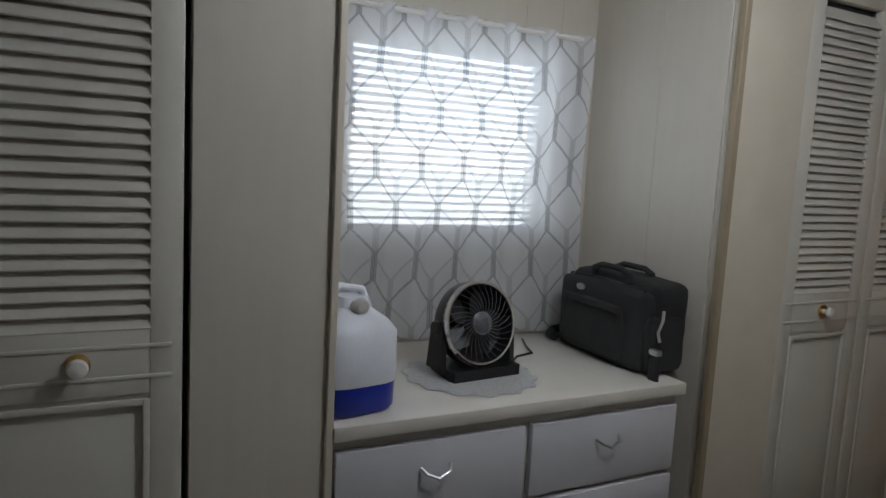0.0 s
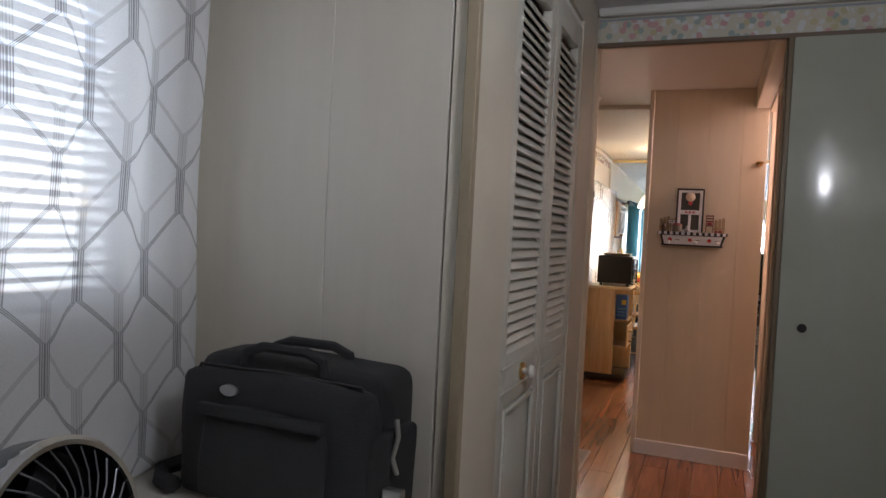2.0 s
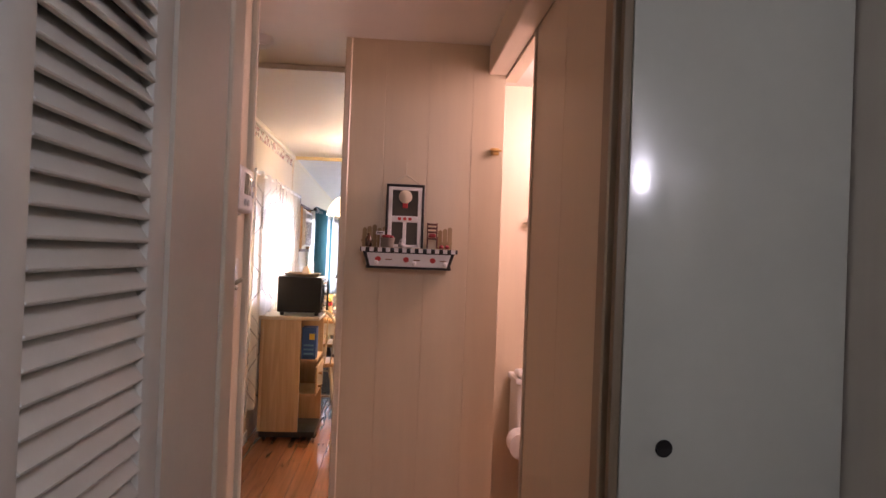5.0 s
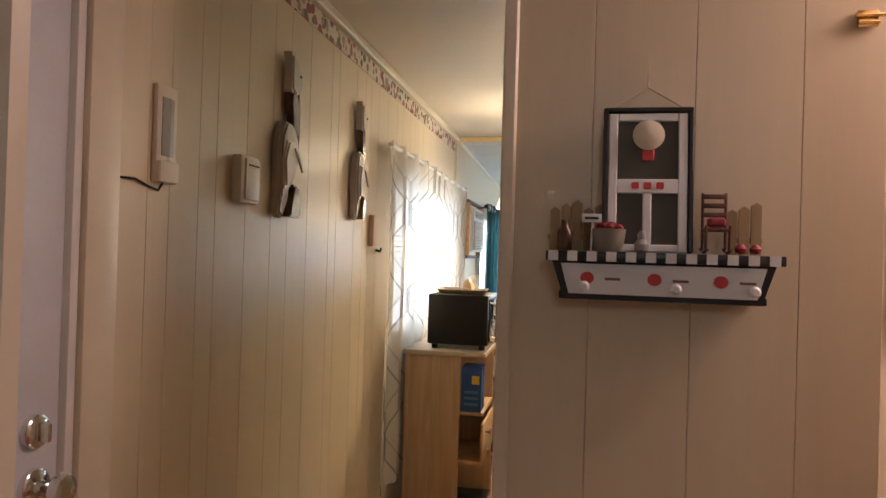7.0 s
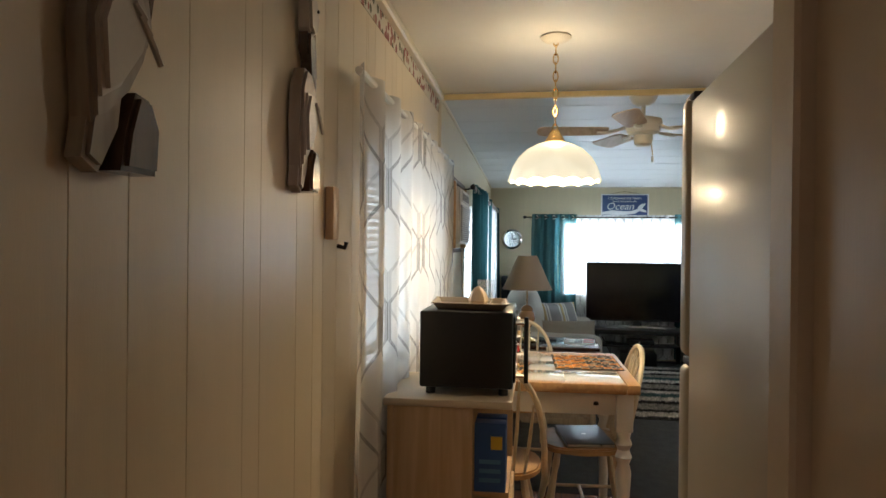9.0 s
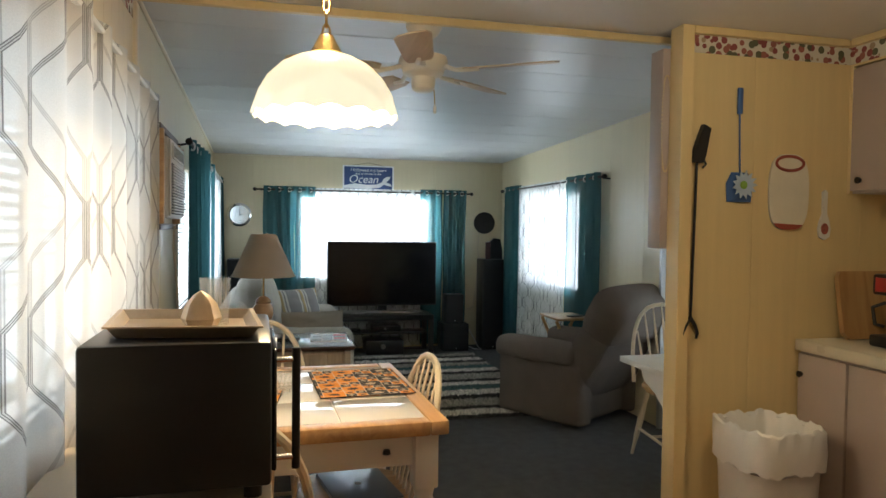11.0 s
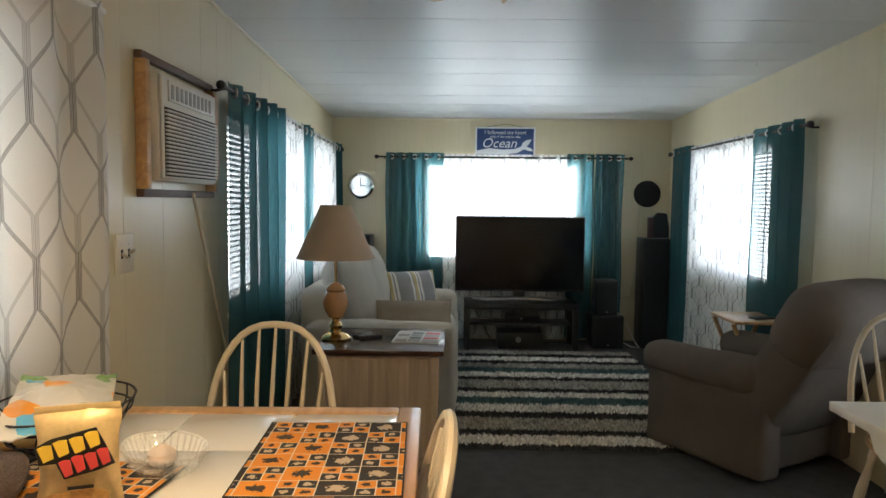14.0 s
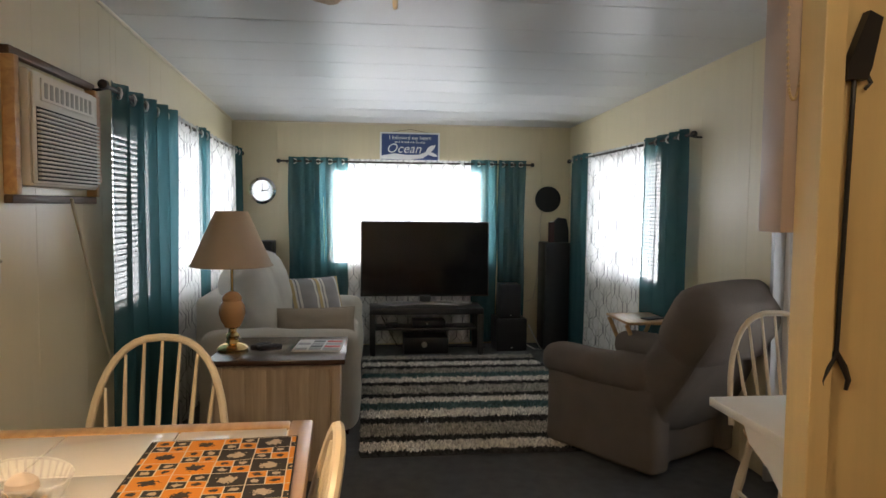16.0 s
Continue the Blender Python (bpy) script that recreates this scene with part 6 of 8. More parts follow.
M_BLUEPLASTIC = plain("blue_plastic", (0.055, 0.13, 0.32), 0.4)
r = on_partition("fly_swatter", "blue fly swatter decorated with a daisy", "fly swatter", 0.195, 1.49)
part("handle", boxed(-0.016, -0.002, -0.004, 0.02, 0.385, 0.50, 0.004), M_BLUEPLASTIC, r)
part("wire", tubed([(-0.008, 0.008, 0.39), (-0.008, 0.0, 0.13)], 0.004, 6), M_BLUEPLASTIC, r)
part("paddle", slabbed([(-0.06, 0.0), (0.06, 0.0), (0.066, 0.08), (0.04, 0.13), (-0.04, 0.13), (-0.066, 0.08)], 0, 0.006, pose(-0.002, 0, 0, 90, 0, -90)), M_BLUEPLASTIC, r)
M_PETAL = plain("pale_blue_petal", (0.42, 0.52, 0.64), 0.6)
for k in range(13):
    a = 2 * math.pi * k / 13
    m = pose(-0.014, -0.012, 0.075, 90, 0, -90) @ pose(0, 0, 0, 0, 0, math.degrees(a))
    part("petal", slabbed([(0.012, -0.005), (0.04, -0.011), (0.066, 0.0), (0.04, 0.011), (0.012, 0.005)], 0, 0.003, m @ pose(0, 0, 0, 0, -12, 0)), M_PETAL, r)
part("flower_centre", tubed([(-0.012, -0.012, 0.075), (-0.022, -0.012, 0.075), (-0.026, -0.012, 0.075)], [0.02, 0.018, 0.008], 16), plain("green_centre", (0.25, 0.42, 0.06), 0.7), r, "green flower centre")

r = on_partition("cutting_board", "white oval cutting board with red patterned ends", "cutting board", -0.062, 1.37)
ov = [(0.105 * math.copysign(abs(math.cos(a)) ** 0.6, math.cos(a)), 0.17 + 0.17 * math.copysign(abs(math.sin(a)) ** 0.75, math.sin(a))) for a in np.linspace(0, 2 * math.pi, 40)[:-1]]
face = pose(0, 0, 0, 90, 0, -90)
part("board", slabbed(ov, 0.001, 0.010, face), plain("ivory_board", (0.74, 0.68, 0.54), 0.35, var=0.12, scale=8), r)
part("handle_band", tubed([face @ Vector((0.072 * math.cos(a), 0.298 + 0.032 * math.sin(a), 0.011)) for a in np.linspace(0, 2 * math.pi, 24)[:-1]], 0.007, 6, True), plain("brick_red_print", (0.30, 0.06, 0.035), 0.5), r, "brick-red handle band")
part("foot_band", slabbed([p for p in ov if p[1] < 0.035] , 0.0105, 0.0125, face), plain("brick_red_band", (0.30, 0.06, 0.035), 0.5, var=0.4, scale=80), r)

r = on_partition("spoon_rest", "white ceramic spoon rest with a painted picture", "spoon rest", -0.258, 1.325)
sp = [(0.013, 0.22), (0.012, 0.12), (0.026, 0.085), (0.034, 0.05), (0.028, 0.015), (0.0, 0.0), (-0.028, 0.015), (-0.034, 0.05), (-0.026, 0.085), (-0.012, 0.12), (-0.013, 0.22), (0.0, 0.23)]
part("spoon", slabbed(sp, 0.0, 0.009, face), plain("white_glaze", (0.76, 0.73, 0.66), 0.2), r)
part("painted_patch", slabbed([(0.02 * math.cos(a), 0.052 + 0.026 * math.sin(a)) for a in np.linspace(0, 6.28, 15)[:-1]], 0.009, 0.0105, face), plain("painted_colours", (0.30, 0.08, 0.06), 0.4, var=0.9, scale=60), r)

# desk and hanging cabinet on the lounge side of the partition
structure("trim_partition_end", boxed(7.965, 8.06, 0.44, 0.497, 0.0, 2.242, 0.003), M_YELLOW, "yellow trim post at the partition's end")
r = thing("hanging_cabinet", "mauve-grey hanging cabinet beside the partition", "cabinet", (8.062, -0.38, 1.28))
part("body", boxed(0.0, 0.10, 0.0, 0.91, 0.0, 0.88, 0.003), M_CAB, r)
for k in range(2):
    d = part("door", boxed(0.101, 0.118, 0.01 + k * 0.455, 0.445 + k * 0.455, 0.01, 0.87, 0.003), M_CAB, r)
    part("knob", tubed([(0.118, 0.41 + k * 0.09, 0.08), (0.138, 0.41 + k * 0.09, 0.08)], 0.013, 12), M_IRON, d)
r = thing("bead_necklace", "string of gold beads hanging on the cabinet", "necklace", (8.058, 0.512, 1.62))
part("string", tubed([(0, 0.022 * math.cos(a), 0.21 + 0.21 * math.sin(a)) for a in np.linspace(0, 2 * math.pi, 40)[:-1]], 0.0012, 5, True), M_CORD, r)
bead = finish("bead", lathed([(0.0, -0.004), (0.003, -0.0028), (0.0042, 0.0), (0.003, 0.0028), (0.0, 0.004)], 8), plain("gold_bead", (0.62, 0.50, 0.30), 0.3, metal=0.5))
for k in range(70):
    a = 2 * math.pi * k / 70
    b = new("bead", bead)
    b.parent = r
    b.location = (0, 0.022 * math.copysign(abs(math.cos(a)) ** 0.8, math.cos(a)), 0.21 + 0.21 * math.sin(a))


def wall_desk():
    root = thing("wall_desk", "white fold-down desk with curved bracket", "desk", (8.062, -0.38, 0.0))
    part("top", boxed(0.0, 0.50, 0.0, 0.82, 0.678, 0.708, 0.004), M_WHITE, root)
    br = [(0, 0), (0, 0.26), (0.34, 0.26), (0.30, 0.2), (0.2, 0.16), (0.12, 0.1), (0.06, 0.0)]
    for y in (0.06, 0.78):
        part("bracket", slabbed(br, -0.012, 0.012, pose(0.0, y, 0.418, 90, 0, 0)), M_WHITE, root)


wall_desk()
r = thing("pencil_cup", "patterned pencil cup holding blue-handled scissors", "cup", (8.13, 0.385, 0.710))
part("cup", lathed([(0.0, 0.0), (0.034, 0.0), (0.037, 0.1), (0.034, 0.1), (0.031, 0.006), (0.0, 0.006)], 24), plain("patterned_cup", (0.45, 0.28, 0.18), 0.5, var=0.6, scale=45), r)
for k, (x, y, mt) in enumerate(((0.01, 0.0, M_YELLOWP), (-0.012, 0.012, M_REDPRINT), (0.0, -0.015, M_WHITE))):
    part("pencil", tubed([(x, y, 0.01), (x * 2, y * 2, 0.15 + 0.01 * k)], 0.0035, 6), mt, r)
for s in (-1, 1):
    part("scissor_handle", tubed([(0.0, s * 0.018 + 0.02 + 0.014 * math.cos(a), 0.155 + 0.022 * math.sin(a)) for a in np.linspace(0, 6.28, 15)[:-1]], 0.004, 6, True), M_BLUEPRINT, r, "blue scissor handle")
part("scissor_blade", boxed(-0.002, 0.002, 0.012, 0.026, 0.02, 0.135, 0.001), M_SILVER, r)


# outside door of the lounge, with a frosted lace pane
def lounge_door():
    a0, a1, _, z1 = DOOR_SOUTH
    root = tagged(new("door_2"), "white glazed outside door with lace panel", "door", kind="structure")
    y = SOUTH
    for p0, p1, q0, q1 in ((a0, a0 + 0.03, 0, z1), (a1 - 0.03, a1, 0, z1), (a0 + 0.03, a1 - 0.03, z1 - 0.03, z1)):
        part("door_frame", boxed(p0, p1, y - 0.10, y + 0.02, q0, q1, 0.003), plain("aluminium_frame", (0.5, 0.5, 0.5), 0.35, metal=0.6), root)
    for p0, p1, q0, q1 in ((a0 + 0.03, a0 + 0.10, 0.02, z1 - 0.03), (a1 - 0.10, a1 - 0.03, 0.02, z1 - 0.03), (a0 + 0.10, a1 - 0.10, 0.02, 0.35), (a0 + 0.10, a1 - 0.10, z1 - 0.09, z1 - 0.03)):
        part("door_rail", boxed(p0, p1, y - 0.07, y - 0.035, q0, q1, 0.003), M_WHITE, root)
    p = part("pane", boxed(a0 + 0.10, a1 - 0.10, y - 0.055, y - 0.05, 0.35, z1 - 0.09, 0), M_PANE, root, smooth=False)
    p.visible_shadow = False
    part("lace_panel", cloth("x", a0 + 0.08, a1 - 0.08, y - 0.028, 0.3, z1 - 0.06, 7, 0.004, 21), cloth_sheer("white_lace", (0.86, 0.87, 0.88), (0.32, 0.36, 0.38), 0.05, 0.06, see=0.3, through_light=0.5), root, "white lace panel")


lounge_door()


# ---------------------------------------------------------------- borders, trims, baseboards
def border_paper(name, colours, scale):
    m, n, l, b = material(name)
    tc = n.new("ShaderNodeTexCoord")
    vo = n.new("ShaderNodeTexVoronoi")
    vo.inputs["Scale"].default_value = scale
    l.new(tc.outputs["Object"], vo.inputs["Vector"])
    sep = n.new("ShaderNodeSeparateColor")
    l.new(vo.outputs["Color"], sep.inputs[0])
    r = rgb_ramp(n, colours, True)
    l.new(sep.outputs[0], r.inputs[0])
    ring = math_node(n, l, "LESS_THAN", vo.outputs["Distance"], 0.5)
    mix = n.new("ShaderNodeMix")
    mix.data_type = "RGBA"
    mix.inputs[6].default_value = (0.62, 0.58, 0.48, 1)
    l.new(ring, mix.inputs[0])
    l.new(r.outputs[0], mix.inputs[7])
    l.new(mix.outputs[2], b.inputs["Base Color"])
    b.inputs["Roughness"].default_value = 0.6
    return m


M_FRUIT = border_paper("fruit_border_paper", [(0.0, (0.24, 0.055, 0.05)), (0.35, (0.10, 0.10, 0.05)), (0.55, (0.30, 0.10, 0.07)), (0.85, (0.36, 0.26, 0.16))], 30)
M_FLORAL = border_paper("floral_border_paper", [(0.0, (0.66, 0.66, 0.64)), (0.45, (0.34, 0.42, 0.40)), (0.62, (0.60, 0.35, 0.36)), (0.75, (0.55, 0.50, 0.30)), (0.87, (0.70, 0.70, 0.70))], 42)
M_GREYLINE = plain("blue_grey_stripe", (0.33, 0.36, 0.40), 0.6)


def strip(name, x0, x1, y0, y1, z0, z1, mat, label, bevel=0.002):
    return structure(name, boxed(x0, x1, y0, y1, z0, z1, bevel, 1), mat, label)


lay_out(SLEW)
strip("trim_border_hall", 5.06, 8.06, NORTH - 0.002, NORTH + 0.004, 2.000, 2.066, M_FRUIT, "wallpaper border with red fruit", 0)
strip("trim_crown_hall", 5.06, 8.06, NORTH - 0.028, NORTH + 0.004, 2.068, 2.104, M_TRIM, "cream crown moulding", 0.006)
strip("trim_post_north", JOINT - 0.02, JOINT + 0.02, NORTH - 0.016, NORTH + 0.004, 1.72, 2.06, M_TRIM, "cream joint strip", 0.003)
bead = tubed([(JOINT + 0.03, NORTH - 0.006, 2.095), (12.56, NORTH - 0.006, 1.989)], 0.010, 8)
structure("trim_crown_lounge", bead, M_TRIM, "thin cream ceiling bead", True)
lay_out(FRONT)
strip("trim_border_partition", PX - 0.002, PX + 0.004, -0.382, 0.44, 2.130, 2.206, M_FRUIT, "wallpaper border with red fruit", 0)
strip("trim_border_soffit", 5.4, PX - 0.003, -0.386, -0.381, 2.130, 2.206, M_FRUIT, "wallpaper border with red fruit", 0)
strip("trim_crown_partition", PX - 0.022, PX + 0.004, -0.36, 0.44, 2.208, 2.241, M_YELLOW, "yellow crown moulding", 0.004)
strip("trim_crown_soffit", 5.4, PX - 0.023, -0.384, -0.36, 2.208, 2.241, M_YELLOW, "yellow crown moulding", 0.004)
strip("trim_corner_partition", PX - 0.018, PX + 0.004, -0.402, -0.384, 1.54, 2.128, M_YELLOW, "yellow corner strip", 0.003)
strip("trim_batten_ceiling", 8.145, 8.175, SOUTH, 2.69, 2.205, 2.236, M_YELLOW, "narrow yellow ceiling batten", 0.003)
strip("trim_crown_end", END - 0.014, END + 0.004, SOUTH, NORTH, CEIL(END) - 0.014, CEIL(END) + 0.002, M_TRIM, "thin cream ceiling bead", 0.004)
lay_out(SLEW)
strip("baseboard_hall", 4.48, 6.5, NORTH - 0.012, NORTH + 0.004, 0.0, 0.075, M_WHITE, "white baseboard", 0.003)
strip("baseboard_shelf_wall", 4.573, 4.588, 1.47, 2.078, 0.0, 0.085, M_WHITE, "white baseboard", 0.003)
strip("baseboard_closet", 3.14, 3.655, 2.238, 2.252, 0.0, 0.075, M_WHITE, "white baseboard", 0.003)
strip("trim_pantry_post", 5.02, 5.075, 1.98, 2.095, 0.0, 2.10, M_TRIM, "cream corner post", 0.004)
strip("trim_shelf_corner", 4.576, 4.67, 2.066, 2.092, 0.0, 2.10, M_TRIM, "cream corner strip", 0.004)
strip("trim_closet_end", 3.652, 3.672, 2.236, 2.262, 0.0, 2.10, M_TRIM, "cream corner strip", 0.004)
strip("trim_hall_beam", 5.02, 5.058, 2.10, NORTH, 2.075, 2.099, M_CEILWARM, "drop where the hall ceiling ends", 0.003)
strip("trim_bath_valance", 3.14, 4.58, 1.462, 1.535, 1.985, 2.10, M_TRIM, "valance over the bathroom's sliding door", 0.004)
strip("trim_bath_jamb", 4.015, 4.03, 1.40, 1.468, 0.0, 1.985, M_TRIM, "door edge strip", 0.003)

# ---------------------------------------------------------------- hall
def thermostat():
    root = thing("thermostat", "white wall thermostat with grey display", "thermostat", (3.515, 2.249, 1.405))
    part("case", boxed(-0.075, 0.075, -0.032, 0, -0.052, 0.052, 0.012, 3), M_WHITE, root)
    part("base_plate", boxed(-0.07, 0.07, -0.006, 0.0, -0.056, 0.056, 0.003), M_WHITE, root)
    part("display", boxed(-0.03, 0.035, -0.0335, -0.0315, -0.012, 0.036, 0.001), plain("lcd_grey", (0.16, 0.17, 0.12), 0.25), root, "grey-green display")
    for x, z in ((-0.02, -0.03), (0.01, -0.03), (0.055, 0.018), (0.055, -0.008)):
        part("button", tubed([(x, -0.031, z), (x, -0.0355, z)], 0.0075, 12), plain("button_grey", (0.45, 0.45, 0.46), 0.4), root)


thermostat()
switch_plate("light_switch", (3.515, 2.249, 1.19), 0, 0.125, 0.115, 2, "ivory double switch plate beside the thermostat")


def entry_door():
    a0, a1, _, z1 = DOOR_NORTH
    root = tagged(new("door_1"), "white outside door with deadbolt and knob", "door", kind="structure")
    root.matrix_world = AREA[0]
    y = NORTH
    for p0, p1, q0, q1 in ((a1, a1 + 0.085, 0, z1 + 0.06), (a0 - 0.03, a0, 0, z1 + 0.06), (a0, a1, z1, z1 + 0.06)):
        part("casing", boxed(p0, p1, y - 0.016, y, q0, q1, 0.004), M_TRIM, root, "cream door casing")
    part("leaf", boxed(a0 + 0.012, a1 - 0.02, y + 0.01, y + 0.05, 0.012, z1 - 0.006, 0.003), plain("cool_white_door", (0.66, 0.67, 0.71), 0.4), root)
    part("stop_strip", boxed(a1 - 0.02, a1, y - 0.004, y + 0.05, 0, z1, 0.003), M_WHITE, root)
    for z, q in ((0.975, 0.028), (0.885, 0.03)):
        x = a1 - 0.075
        lk = part("lock_rose", tubed([(x, y + 0.01, z), (x, y + 0.0, z), (x, y - 0.004, z)], [q, q, q * 0.8], 20), M_CHROME, root, "chrome rose")
        if z > 0.95:
            part("thumb_turn", boxed(x - 0.005, x + 0.005, y - 0.022, y - 0.004, z - 0.016, z + 0.016, 0.003), M_CHROME, lk)
        else:
            part("knob", tubed([(x, y - 0.004, z), (x, y - 0.02, z), (x, y - 0.04, z), (x, y - 0.055, z), (x, y - 0.06, z)], [0.012, 0.012, 0.026, 0.024, 0.01], 20), M_CHROME, lk)


entry_door()

r = thing("wall_thermometer", "cream indoor thermometer with a trailing wire", "thermometer", (4.63, NORTH - 0.001, 1.41))
part("backing", boxed(-0.035, 0.035, -0.012, 0, 0.0, 0.20, 0.004), M_IVORY, r)
part("scale", boxed(-0.02, 0.02, -0.014, -0.011, 0.055, 0.175, 0.001), plain("scale_grey", (0.32, 0.30, 0.26), 0.4), r)
part("glass_tube", tubed([(0, -0.016, 0.03), (0, -0.016, 0.175)], 0.003, 8), M_CLEAR, r)
part("bulb_cover", boxed(-0.033, 0.033, -0.022, -0.008, 0.0, 0.045, 0.006), M_IVORY, r)
part("sensor_wire", tubed([(0.0, -0.006, 0.004), (-0.015, -0.005, -0.016), (-0.05, -0.004, -0.01), (-0.09, -0.004, 0.0), (-0.13, -0.004, -0.002)], 0.0025, 6), M_BLACK, r)

r = thing("door_chime", "ivory plastic door chime box on the panelling", "door chime", (4.975, NORTH - 0.001, 1.455))
part("case", boxed(-0.055, 0.04, -0.028, 0, -0.06, 0.06, 0.005), M_IVORY, r)
part("cover", boxed(-0.04, 0.034, -0.034, -0.027, -0.052, 0.052, 0.003), M_IVORY, r)
# thin near-black strip on the cover, painted as the slot's shade
part("slot", boxed(-0.03, 0.025, -0.0355, -0.0335, 0.034, 0.038, 0), M_DARK, r)


def pelican(place, scale, label, slim):
    root = thing("pelican_carving", label, "wall carving", place)
    grey = wood("driftwood_grey", (0.28, 0.23, 0.18), (0.46, 0.40, 0.33), 0.35, along=2)
    brown = wood("varnished_brown", (0.05, 0.025, 0.015), (0.13, 0.07, 0.04), 0.22, along=2, coat=0.5)
    pale = plain("pale_wood", (0.52, 0.46, 0.39), 0.35)
    k = scale
    m = pose(0, -0.002, 0, 90, 0, 0)

    def bit(name, pts, t0, t1, mat):
        bm = slabbed([(x * k * slim, z * k) for x, z in pts], t0, t1, m)
        bmesh.ops.bevel(bm, geom=[e for e in bm.edges if abs(e.verts[0].co.y - e.verts[1].co.y) < 1e-5 and max(abs(e.verts[0].co.y), abs(e.verts[1].co.y)) > t1 - 1e-4], offset=0.006, segments=2, affect="EDGES")
        part(name, bm, mat, root)

    bit("body", [(-0.075, 0.05), (-0.085, 0.16), (-0.075, 0.24), (-0.045, 0.285), (0.0, 0.28), (0.035, 0.24), (0.045, 0.19), (0.025, 0.14), (-0.01, 0.10), (-0.05, 0.06)], 0.004, 0.034, grey)
    bit("neck", [(0.0, 0.27), (0.032, 0.24), (0.058, 0.28), (0.054, 0.33), (0.022, 0.37), (0.012, 0.40), (-0.01, 0.385), (-0.012, 0.34), (0.012, 0.31)], 0.004, 0.03, brown)
    bit("head", [(-0.022, 0.385), (0.012, 0.37), (0.04, 0.385), (0.052, 0.42), (0.035, 0.455), (0.005, 0.475), (-0.028, 0.5), (-0.02, 0.44)], 0.006, 0.036, pale)
    bit("bill", [(0.040, 0.40), (0.056, 0.41), (0.068, 0.34), (0.062, 0.26), (0.045, 0.16), (0.036, 0.165), (0.05, 0.25), (0.052, 0.33)], 0.006, 0.026, brown)
    bit("wing", [(-0.07, 0.08), (-0.078, 0.17), (-0.055, 0.225), (0.0, 0.225), (0.022, 0.19), (0.0, 0.15), (-0.035, 0.10)], 0.034, 0.045, pale)
    for j in range(4):
        part("feather", tubed([(k * slim * (-0.02 + 0.012 * j), -0.048, k * (0.205 - 0.012 * j)), (k * slim * (0.0 + 0.012 * j), -0.05, k * (0.19 - 0.016 * j))], 0.004, 6), pale, root)
    bit("tail", [(-0.075, 0.06), (-0.05, 0.075), (-0.01, 0.11), (-0.02, 0.05), (-0.055, -0.005), (-0.085, 0.01)], 0.004, 0.03, grey)
    bit("perch", [(-0.03, 0.0), (0.045, 0.0), (0.05, 0.06), (0.03, 0.095), (0.0, 0.10), (-0.02, 0.05)], 0.004, 0.042, brown)
    part("eye", tubed([(k * slim * 0.03, -0.036, k * 0.435), (k * slim * 0.03, -0.041, k * 0.435)], 0.004, 10), M_BLACK, root)


pelican((5.215, NORTH, 1.375), 0.95, "large carved wooden pelican on a post", 1.0)
pelican((5.87, NORTH, 1.405), 0.90, "slim carved wooden pelican on a post", 0.85)

r = thing("key_plate", "small wooden key plate with brass hooks", "key rack", (6.10, NORTH - 0.001, 1.305))
part("plate", boxed(-0.025, 0.022, -0.022, 0, 0.0, 0.13, 0.003), M_BIRCH, r)
for z in (0.02, 0.105):
    part("screw", tubed([(0.045, -0.002, z), (0.045, -0.012, z)], 0.005, 8), M_BRASS, r)
part("hook", tubed([(0.085, 0.0, -0.015), (0.085, -0.02, -0.02), (0.085, -0.024, -0.005)], 0.006, 8), M_IRON, r)


def hall_shelf():
    """Local x runs along the wall (world -y), local -y into the hall."""
    root = thing("wall_shelf", "white wall shelf with checkered edge and apples", "shelf", (4.583, 1.822, 1.215), -90)
    face = pose(0, -0.085, 0, 90, 0, 0)
    part("top_board", boxed(-0.182, 0.182, -0.10, 0, 0.062, 0.078, 0.002), M_BLACK, root)
    out, inn = [(-0.172, 0.062), (-0.152, 0.0), (0.152, 0.0), (0.172, 0.062)], [(-0.158, 0.058), (-0.144, 0.009), (0.144, 0.009), (0.158, 0.058)]
    part("front_frame", slabbed(out, -0.004, 0.0, face), M_IRON, root, "dark frame")
    part("front_board", slabbed(inn, 0.0, 0.003, face), M_SIGNWHITE, root)
    part("back_board", boxed(-0.16, 0.16, -0.082, 0, 0.0, 0.012, 0.002), M_IRON, root)
    for k in range(12):
        x = -0.178 + k * 0.0305
        part("white_check", boxed(x, x + 0.016, -0.102, -0.0995, 0.062, 0.078, 0), M_SIGNWHITE, root)
    for x in (-0.115, -0.01, 0.09):
        part("apple", slabbed([(x + 0.011 * math.cos(a), 0.035 + 0.010 * math.sin(a)) for a in np.linspace(0, 6.28, 13)[:-1]], 0.003, 0.005, face), M_REDPRINT, root, "painted red apple")
        part("print_bar", slabbed([(x + 0.028, 0.032), (x + 0.052, 0.032), (x + 0.052, 0.036), (x + 0.028, 0.036)], 0.003, 0.0042, face), plain("brown_lettering", (0.2, 0.1, 0.06), 0.6), root)
    for x in (-0.12, 0.02, 0.135):
        part("peg", tubed([(x, -0.088, 0.022), (x, -0.10, 0.022), (x, -0.112, 0.022), (x, -0.118, 0.022)], [0.004, 0.004, 0.009, 0.005], 12), M_SIGNWHITE, root)
    return root


hall_shelf()


def shelf_thing(name, label, category, along, out=-0.05):
    """Stands on the shelf; along is the world y."""
    return thing(name, label, category, (4.583 + out, along, 1.2945), -90)


